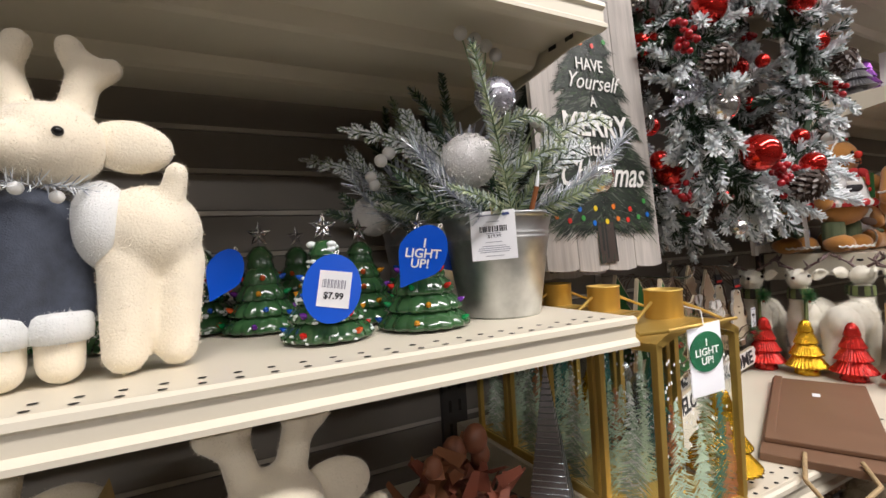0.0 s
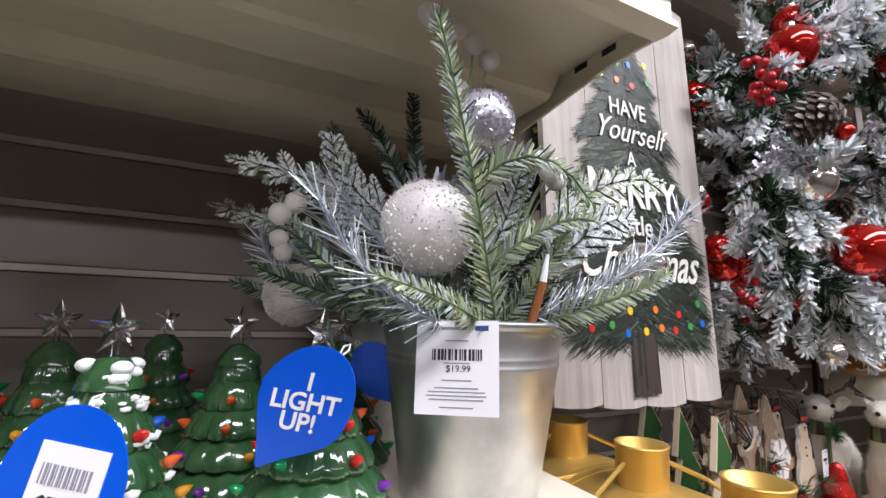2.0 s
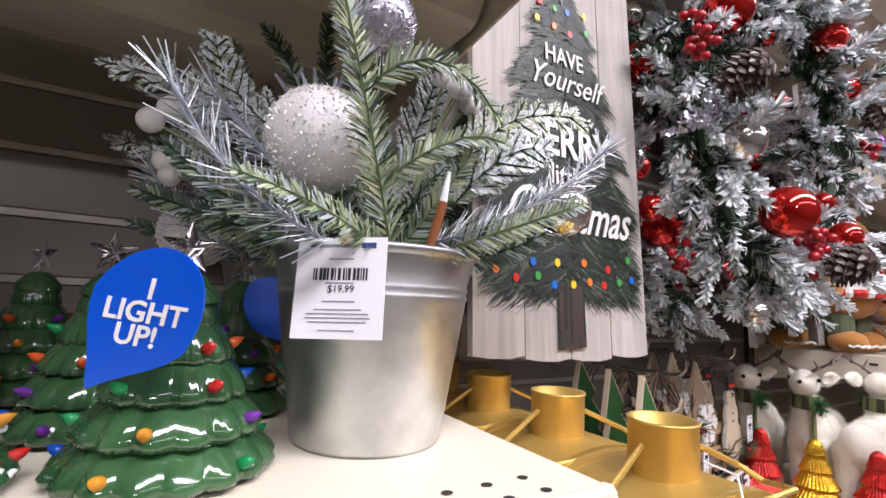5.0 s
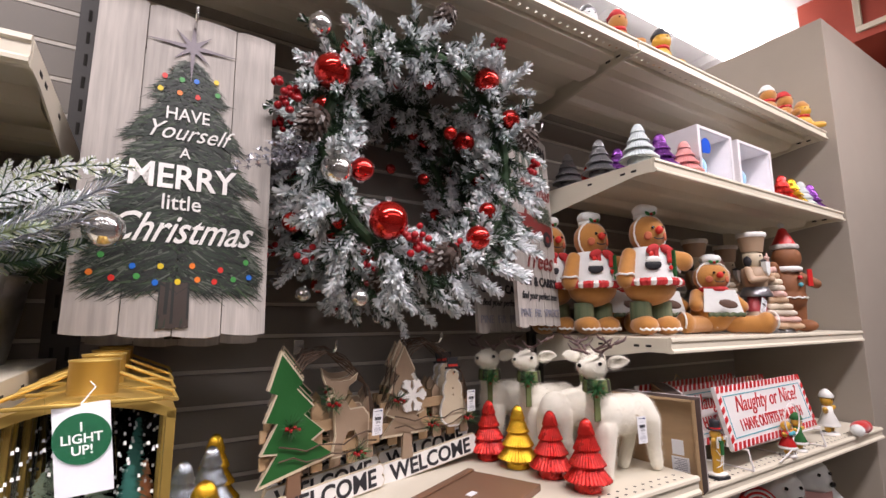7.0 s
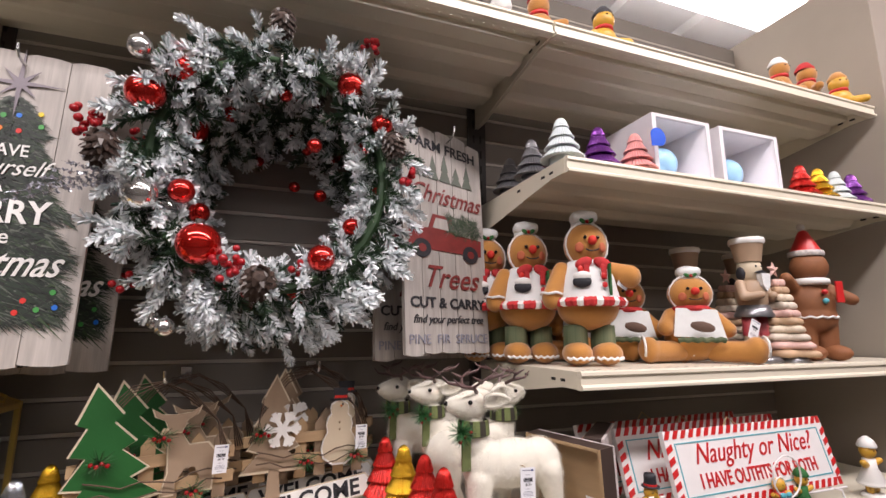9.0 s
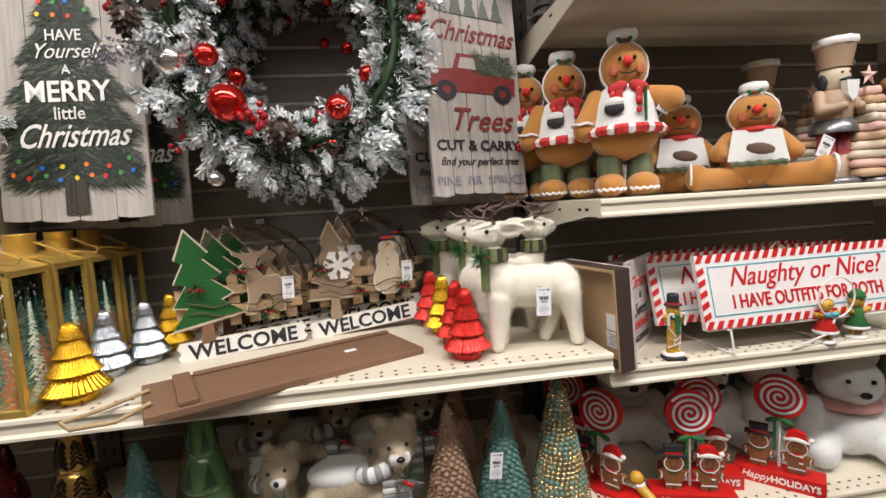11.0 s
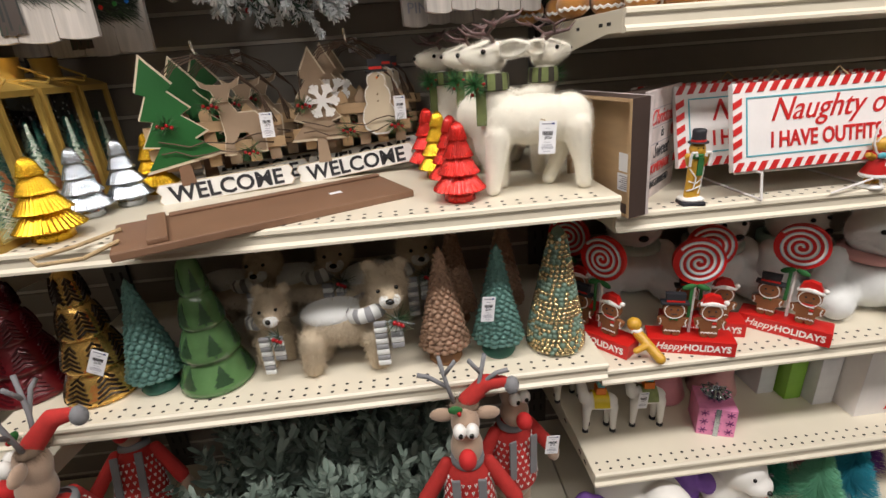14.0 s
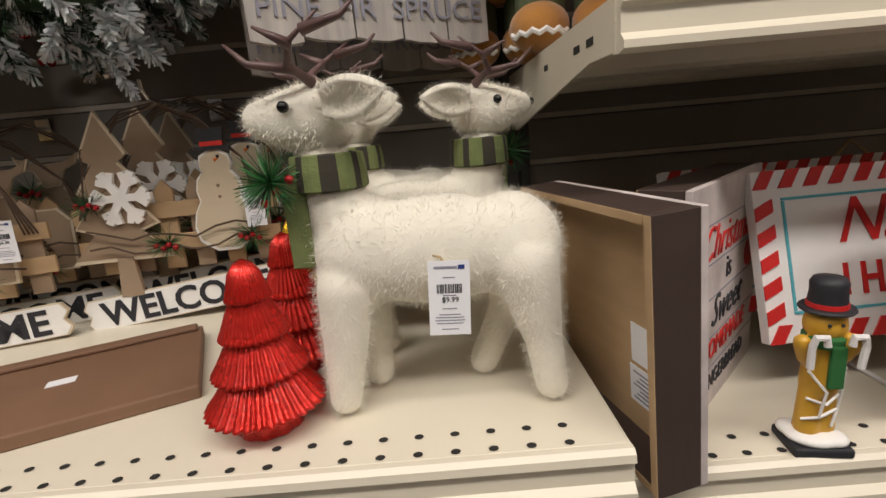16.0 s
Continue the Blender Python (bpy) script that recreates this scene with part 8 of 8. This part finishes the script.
for k in range(10):
    a = 2 * math.pi * k / 10
    part("bow_loop", tube([(0, 0, 0.086), (0.014 * math.cos(a), 0.014 * math.sin(a), 0.115), (0.034 * math.cos(a), 0.034 * math.sin(a), 0.108), (0.02 * math.cos(a), 0.02 * math.sin(a), 0.09), (0, 0, 0.087)], 0.0035, 6), SILVM, gb)
for x, y, mt in ((0.30, 0.24, mat("pink_ceramic", (0.65, 0.28, 0.32), 0.3)), (0.45, 0.23, mat("rose_ceramic", (0.68, 0.35, 0.36), 0.3))):
    tt = thing("pink_tree", "pink ceramic tree with coloured dots", "tree figurine", pose(x, y, S7), group="pink trees")
    part("cone", lathe([(0, 0), (0.062, 0), (0.066, 0.01), (0.05, 0.07), (0.052, 0.075), (0.03, 0.13), (0.03, 0.135), (0, 0.18)], 28), mt, tt, smooth=True)
    rnd = random.Random(2)
    for k in range(16):
        a, f = rnd.random() * 6.28, rnd.random()
        part("bulb", ball((0.06 * (1 - 0.75 * f) * math.cos(a), 0.06 * (1 - 0.75 * f) * math.sin(a), 0.015 + 0.13 * f), 0.006, None, 1), rnd.choice(DOTS), tt)
for x, w, d, h, mt, lb in ((0.56, 0.05, 0.15, 0.185, mat("white_carton_a", (0.66, 0.68, 0.7), 0.6), "white gift carton standing upright"), (0.615, 0.05, 0.12, 0.18, mat("lime_carton", (0.22, 0.45, 0.05), 0.5), "lime green gift carton standing upright"), (0.67, 0.06, 0.14, 0.19, mat("white_carton_b", (0.68, 0.68, 0.7), 0.6), "plain white gift carton standing upright")):
    t = thing("gift_carton", lb, "box", pose(x, 0.10 + (0.7 - x) * 0.6, S7), group="gift cartons")
    part("carton", box(0, w - 0.002, 0, d, 0, h, 0.001), mt, t)
    part("lid_edge", box(-0.0005, w - 0.0015, -0.0008, 0.0, h - 0.03, h - 0.0285), GREYINK, t)
t = thing("deer_book_box", "white gift box printed with a decorated deer", "box", pose(0.735, 0.06, S7))
part("carton", box(0, 0.24, 0, 0.14, 0, 0.2, 0.001), WHITEP, t)
dp = part("printed_deer", prism([(0.09, 0.03), (0.16, 0.03), (0.15, 0.07), (0.155, 0.1), (0.14, 0.125), (0.12, 0.13), (0.105, 0.12), (0.1, 0.1), (0.095, 0.06)], -0.0012, -0.0002), mat("printed_brown", (0.3, 0.14, 0.05), 0.6), t)
part("printed_collar", prism([(0.08, 0.015), (0.17, 0.02), (0.16, 0.045), (0.09, 0.04)], -0.002, -0.0013), DOTS[0], t)
for k in (-1, 1):
    part("printed_antler", tube([(0.125 + 0.01 * k, -0.001, 0.128), (0.125 + 0.03 * k, -0.001, 0.15), (0.125 + 0.025 * k, -0.001, 0.185)], 0.002, 6), MDF2, t)
part("lettering", letters("LET IT", 0.024, 0.09, 0.175, -0.0006, 0.0002, 0, 1), GREENF, t)

# ---- lowest level ----
SKIN = mat("beige_plush_skin", (0.40, 0.28, 0.20), 0.9, var=0.1, bump=0.3, bscale=300, sheen=0.3)
KNIT = mat("red_knit", (0.48, 0.03, 0.025), 0.9, var=0.15, scale=120, bump=0.5, bscale=400)
GREYF = mat("grey_felt", (0.22, 0.22, 0.23), 0.95, var=0.1)


def knit_reindeer(m, label, tail=(1, 0), tucked=False):
    t = thing("reindeer_plush", label, "plush toy", m, group="red-jumper reindeer")
    for k in (-1, 1):
        soft("leg", [((0.035 * k, 0, 0.03), (0.035 * k, 0, 0.2), 0.02, 0.024), ((0.036 * k, -0.02, 0.02), 0.026, (1, 1.4, 0.75))], SKIN, t, 0.006, 3)
        soft("arm", [((0.052 * k, 0, 0.395), (0.112 * k, -0.015, 0.315), 0.018, 0.02)], KNIT, t, 0.006, 2)
        soft("hand", [((0.122 * k, -0.018, 0.292), 0.02, (0.9, 0.9, 1.2))], SKIN, t, 0.006, 2)
    soft("belly", [((0, 0, 0.24), 0.06, (1.0, 0.8, 0.9))], SKIN, t, 0.006, 2)
    part("jumper", lathe([(0.068, 0.262), (0.07, 0.27), (0.062, 0.33), (0.048, 0.39), (0.028, 0.415), (0, 0.416)], 36), KNIT, t, "red knitted jumper with white flecks", smooth=True)
    fl = bmesh.new()
    for i in range(8):
        z = 0.278 + 0.015 * i
        q = 0.0705 - (z - 0.27) * 0.165
        n = 22
        for j in range(n):
            a = 2 * math.pi * (j + 0.5 * (i % 2)) / n
            tube([((q + 0.001) * math.cos(a - 0.05), (q + 0.001) * math.sin(a - 0.05), z + 0.004), ((q + 0.0012) * math.cos(a), (q + 0.0012) * math.sin(a), z - 0.003), ((q + 0.001) * math.cos(a + 0.05), (q + 0.001) * math.sin(a + 0.05), z + 0.004)], 0.0017, 4, fl)
    tagged(part("jumper_knit", fl, ICING, t), kind="stuff")
    soft("head", [((0, -0.005, 0.5), 0.036, (0.95, 0.9, 1.1)), ((0, -0.018, 0.455), 0.042, (0.92, 0.85, 0.9))], SKIN, t, 0.006, 4)
    part("nose", ball((0, -0.068, 0.462), 0.02, None, 3), mat("red_felt_nose", (0.55, 0.02, 0.02), 0.8), t, smooth=True)
    for k in (-1, 1):
        part("eye_white", ball((0.014 * k, -0.045, 0.508), 0.015, None, 3), ICING, t, smooth=True)
        part("pupil", ball((0.012 * k, -0.059, 0.508), 0.0055, None, 2), BLACK, t, smooth=True)
        part("ear", ball((0.052 * k, 0, 0.515), 0.024, None, 3, (1.2, 0.4, 0.6)), SKIN, t, smooth=True)
        if not tucked:
            ab = bmesh.new()
            tube([(0.02 * k, 0.005, 0.53), (0.035 * k, 0.005, 0.575), (0.05 * k, 0, 0.64)], 0.005, 7, ab)
            tube([(0.034 * k, 0.005, 0.572), (0.075 * k, 0.0, 0.6), (0.1 * k, 0, 0.605)], 0.0045, 7, ab)
            tube([(0.04 * k, 0.003, 0.6), (0.015 * k, -0.005, 0.632)], 0.0045, 7, ab)
            part("felt_antler", ab, GREYF, t, smooth=True)
        part("scarf_end", box(0.03 * k - 0.01, 0.03 * k + 0.01, -0.066, -0.06, 0.3, 0.41, 0.002), GREYF, t)
    part("scarf", lathe([(0.03, 0.405), (0.04, 0.41), (0.04, 0.42), (0.03, 0.424)], 28), GREYF, t, smooth=True)
    soft("hair", [((0, 0.005, 0.53), 0.03, (1.2, 0.8, 0.4))], mat("brown_fur_trim", (0.16, 0.11, 0.075), 0.95), t, 0.005, 2, 900, 0.014)
    tx_, ty_ = tail
    drop = 0.05 if tucked else 0.0
    soft("hat", [((0.005 * tx_, 0.01, 0.535 - 0.4 * drop), (0.05 * tx_, 0.01 + 0.05 * ty_, 0.575 - drop), 0.02, 0.017), ((0.05 * tx_, 0.01 + 0.05 * ty_, 0.575 - drop), (0.092 * tx_, 0.005 + 0.092 * ty_, 0.578 - 1.4 * drop), 0.017, 0.012)], KNIT, t, 0.005, 3)
    soft("hat_pompom", [((0.108 * tx_, 0.108 * ty_, 0.572 - 1.5 * drop), 0.017, O3)], GREYF, t, 0.004, 1, 400, 0.005)
    part("holly_leaf", ball((-0.02, -0.03, 0.545), 0.014, None, 2, (1.2, 0.4, 0.6)), GREENF, t)
    part("holly_berry", ball((-0.012, -0.036, 0.54), 0.005, None, 2), BERRY, t, smooth=True)
    return t


rd = knit_reindeer(pose(-0.309, -0.085, 0.15, 0, 0, -5), "beige reindeer plush in red knitted jumper and cap")
rd.scale = (0.87, 0.9, 1.1)
knit_reindeer(pose(-0.19, 0.03, 0.15, 0, 0, 15), "beige reindeer plush with folded cap under the shelf", (-1, 0), True).scale = (0.87, 0.9, 1.03)
knit_reindeer(pose(-1.1, -0.105, 0.15, 0, 0, -82), "beige reindeer plush seen from the side, grey pompom on its cap", (0, 1)).scale = (0.87, 0.9, 1.18)
knit_reindeer(pose(-1.085, 0.0, 0.15, -22, 0, 12), "beige reindeer plush leaning back in the shade", (1, 0), True).scale = (0.87, 0.9, 1.0)
price_tag(pose(-0.108, -0.03, 0.575, 0, 5, 0), 0.03, 0.052, "$9.99", "white price tag on the reindeer plush arm")

LEAFE = mat("dusty_green_leaf", (0.14, 0.19, 0.155), 0.7, var=0.25, scale=30, bump=0)
LEAFE2 = mat("grey_green_leaf", (0.20, 0.25, 0.21), 0.7, var=0.25, scale=30, bump=0)


def leaf_plant(m, seed):
    t = thing("eucalyptus_plant", "artificial dusty-green leafy bush in a small pot", "plant", m, group="dusty-green bushes")
    part("pot", lathe([(0, 0), (0.045, 0), (0.06, 0.09), (0.062, 0.095), (0.055, 0.095), (0.05, 0.08), (0, 0.08)], 24), TWIG, t, smooth=True)
    rnd = random.Random(seed)
    V, F, M = [], [], []
    for s in range(34):
        a = rnd.random() * 6.28
        tilt = rnd.uniform(0.1, 0.95)
        L = rnd.uniform(0.22, 0.34)
        d = Vector((math.cos(a) * math.sin(tilt), math.sin(a) * math.sin(tilt), math.cos(tilt)))
        p0 = Vector((0.02 * math.cos(a), 0.02 * math.sin(a), 0.08))
        for k in range(15):
            p = p0 + d * L * (0.25 + 0.75 * k / 14)
            for sgn in (-1, 1):
                side = d.cross(Vector((rnd.uniform(-1, 1), rnd.uniform(-1, 1), rnd.uniform(-1, 1)))).normalized()
                out = (side + d * 0.9).normalized()
                ll = rnd.uniform(0.028, 0.046)
                ww = out.cross(d).normalized() * ll * 0.2
                n = len(V)
                up = d * 0.003
                V += [p, p + out * ll * 0.35 + ww - up, p + out * ll * 0.75 + ww * 0.9, p + out * ll, p + out * ll * 0.75 - ww * 0.9, p + out * ll * 0.35 - ww - up]
                F += [(n, n + 1, n + 2, n + 3), (n, n + 3, n + 4, n + 5)]
                q = 1 if rnd.random() < 0.4 else 0
                M += [q, q]
        n = len(V)
        w = d.orthogonal().normalized() * 0.0015
        V += [p0 - w, p0 + w, p0 + d * L + w, p0 + d * L - w]
        F.append((n, n + 1, n + 2, n + 3))
        M.append(0)
    me = bpy.data.meshes.new("foliage")
    me.from_pydata([tuple(v) for v in V], [], F)
    me.materials.append(LEAFE)
    me.materials.append(LEAFE2)
    me.polygons.foreach_set("material_index", M)
    ob = new("foliage", me)
    ob.parent = t
    tagged(ob, "many small dusty green leaves", kind="stuff")
    return t


ep = leaf_plant(pose(-0.72, 0.02, 0.15), 3)
for k, (x, y, z) in enumerate(((-0.56, 0.0, 0.15), (-0.44, 0.06, 0.15), (-0.84, 0.05, 0.15), (-0.64, 0.2, 0.15), (-0.46, 0.24, 0.15), (-0.82, 0.24, 0.15))):
    copy_thing(ep, pose(x, y, z, 0, 0, 57 * k + 20))

# soft toys and brush trees under the llama shelf
un = thing("unicorn_plush", "white plush unicorn lying with closed eyes", "plush toy", pose(0.15, 0.02, 0.15, 0, 0, -20))
soft("body", [((0, 0.05, 0.09), 0.085, (1.4, 0.9, 0.9)), ((0.06, -0.02, 0.13), 0.062, O3), ((0.08, -0.05, 0.12), (0.15, -0.1, 0.09), 0.05, 0.036), ((-0.08, -0.05, 0.03), (-0.12, -0.1, 0.03), 0.035, 0.03)], ICING, un, 0.007, 6)
part("closed_eye", tube([(0.09, -0.1, 0.13), (0.1, -0.108, 0.124), (0.112, -0.112, 0.126)], 0.0018, 6), INK, un)
for k in range(2):
    part("cheek", ball((0.085 + 0.03 * k, -0.102, 0.11 + 0.055 * k), 0.008, None, 2, (1.2, 0.5, 0.5)), DOTS[3], un)
wp = thing("white_seal_plush", "white plush bear cub with orange mouth", "plush toy", pose(0.43, 0.03, 0.15, 0, 0, 10))
soft("body", [((0, 0.04, 0.07), 0.075, (1, 0.9, 0.95)), ((-0.06, -0.05, 0.04), (-0.07, -0.09, 0.035), 0.035, 0.03), ((0.06, -0.05, 0.04), (0.07, -0.09, 0.035), 0.035, 0.03), ((0, 0.01, 0.165), 0.06, O3), ((0.01, -0.03, 0.145), 0.038, (1.1, 1, 0.8)), ((-0.05, 0.03, 0.215), 0.017, O3), ((0.05, 0.03, 0.215), 0.017, O3)], ICING, wp, 0.006, 5)
part("nose", ball((0.012, -0.068, 0.15), 0.007, None, 2), BLACK, wp, smooth=True)
part("mouth", ball((0.005, -0.06, 0.122), 0.012, None, 2, (1.3, 0.5, 0.6)), DOTS[3], wp, smooth=True)
for k in (-1, 1):
    part("eye", ball((0.01 + 0.026 * k, -0.045, 0.18), 0.005, None, 2), BLACK, wp, smooth=True)


def brush_tree(m, mt, label, h=0.22):
    t = thing("brush_tree", label, "tree figurine", m, group="bottle-brush trees")
    part("stand", lathe([(0, 0), (0.03, 0), (0.03, 0.012), (0.006, 0.014), (0.005, 0.05), (0, 0.05)], 20), LIGHTINK, t)
    part("stem", tube([(0, 0, 0.014), (0, 0, h * 0.98)], 0.003, 6), TWIG, t)
    st = Strands(17)
    for k in range(3600):
        f = st.rnd.random() ** 0.6
        z = 0.035 + (h - 0.035) * (1 - f)
        a = st.rnd.random() * 6.28
        st.blade(Vector((0, 0, z)), Vector((math.cos(a), math.sin(a), st.rnd.uniform(-0.1, 0.35))).normalized(), 0.068 * f * st.rnd.uniform(0.85, 1.05) + 0.006, 0.0011, 0, 0.8)
    st.part("bristles", [mt], t)
    return t


for x, y, c, nm, h in ((0.55, 0.09, (0.02, 0.2, 0.12), "green", 0.24), (0.655, 0.03, (0.16, 0.45, 0.28), "mint green", 0.215), (0.76, 0.04, (0.02, 0.27, 0.36), "turquoise", 0.22), (0.70, 0.17, (0.55, 0.22, 0.24), "dusty pink", 0.24), (0.86, 0.12, (0.16, 0.05, 0.25), "purple", 0.23)):
    brush_tree(pose(x, y, 0.15), mat("bristle_" + nm.replace(" ", "_"), c, 0.8, var=0.2, bump=0), nm + " bottle-brush tree with frosted bristles", h)
TULLE = mat("purple_tulle", (0.22, 0.10, 0.42), 0.8, var=0.3, scale=30, bump=0.6, bscale=60)
for x, y, r in ((0.03, 0.03, 0.06), (0.31, 0.1, 0.07)):
    t = thing("tulle_bundle", "crumpled purple tulle bundle on the base deck", "fabric", pose(x, y, 0.15), group="tulle bundles")
    b = bmesh.new()
    rnd = random.Random(int(r * 100))
    for k in range(12):
        ball((rnd.uniform(-r, r) * 0.7, rnd.uniform(-r, r) * 0.6, r * 0.5 + rnd.uniform(0, r)), r * rnd.uniform(0.35, 0.6), b, 2)
    part("cloth", fused(b, 0.006, 2), TULLE, t, smooth=True)

# ---- first bay, below the ceramic trees ----
S8 = 1.03
gl = thing("acorn_garland", "pile of rust-brown acorn and leaf garland", "garland", pose(-1.44, 0.06, S8))
rnd = random.Random(12)
gl.scale = (1.3, 1.15, 1.2)
RUST = mat("rust_brown_leaf", (0.16, 0.04, 0.018), 0.7, var=0.4, scale=40)
NUT = mat("tan_acorn", (0.24, 0.09, 0.045), 0.5, var=0.2)
lv = Strands(13)
for k in range(900):
    p = Vector((rnd.gauss(0, 0.055), rnd.gauss(0.03, 0.04), 0))
    p.z = max(0.006, 0.2 * math.exp(-(p.x ** 2 + p.y ** 2) / 0.008) * rnd.random())
    lv.blade(p, Vector((rnd.uniform(-1, 1), rnd.uniform(-1, 1), rnd.uniform(0, 1))).normalized(), 0.028, 0.014, rnd.choice((0, 0, 1)), 0.5)
lv.part("leaves", [RUST, GINGERD], gl)
for k in range(34):
    p = Vector((rnd.gauss(0, 0.05), rnd.gauss(0.02, 0.035), 0))
    p.z = 0.02 + 0.19 * math.exp(-(p.x ** 2 + p.y ** 2) / 0.008) * rnd.random()
    part("acorn", ball(p, rnd.uniform(0.009, 0.014), None, 2, (1, 1, 1.3)), NUT, gl, smooth=True)
cn = thing("glitter_cone", "tall silver striped glitter cone tree", "tree figurine", pose(-1.268, 0.10, S8))
part("cone", lathe([(0, 0), (0.06, 0), (0.061, 0.004), (0.0, 0.305)], 4), glitter("silver_stripe_glitter", (0.36, 0.34, 0.33), 300, 0.6, 0.35), cn)
rb_ = bmesh.new()
for k in range(34):
    z = 0.008 + 0.0083 * k
    q = 0.0612 * (1 - z / 0.305) + 0.0008
    tube([(q, 0, z), (0, q, z), (-q, 0, z), (0, -q, z)], 0.0012, 4, rb_, closed=True)
tagged(part("ribbing", rb_, SILVM, cn), kind="stuff")
so = thing("gold_star", "gold glitter star ornament under the shelf", "ornament", pose(-1.83, 0.05, S8, 0, 10, 0))
sb_ = star(0.05, 0.012)
bmesh.ops.translate(sb_, vec=(0, 0, 0.25), verts=sb_.verts)
tube([(0, 0, 0.0), (0, 0, 0.2)], 0.004, 8, sb_)
part("star", sb_, glitter("gold_glitter", (0.36, 0.25, 0.1), 500, 0.7, 0.3), so)
part("foot", lathe([(0, 0), (0.03, 0), (0.028, 0.008), (0, 0.01)], 20), GOLDPAINT, so)

# far figures on the first bay's low shelf
for x, y in ((-1.5, 0.12), (-1.63, 0.06)):
    mini_plush(pose(x, y, 0.611, 0, 0, 15), SKIN, GREYF, "small beige winter figure with grey cap").scale = (1.5, 1.5, 1.5)
for x, y in ((-1.29, 0.08), (-1.42, 0.10)):
    mini_plush(pose(x, y, 0.15, 0, 0, 15), SKIN, GREYF, "small beige winter figure with grey cap").scale = (2.2, 2.2, 2.2)

bpy.data.scenes.remove(forge)
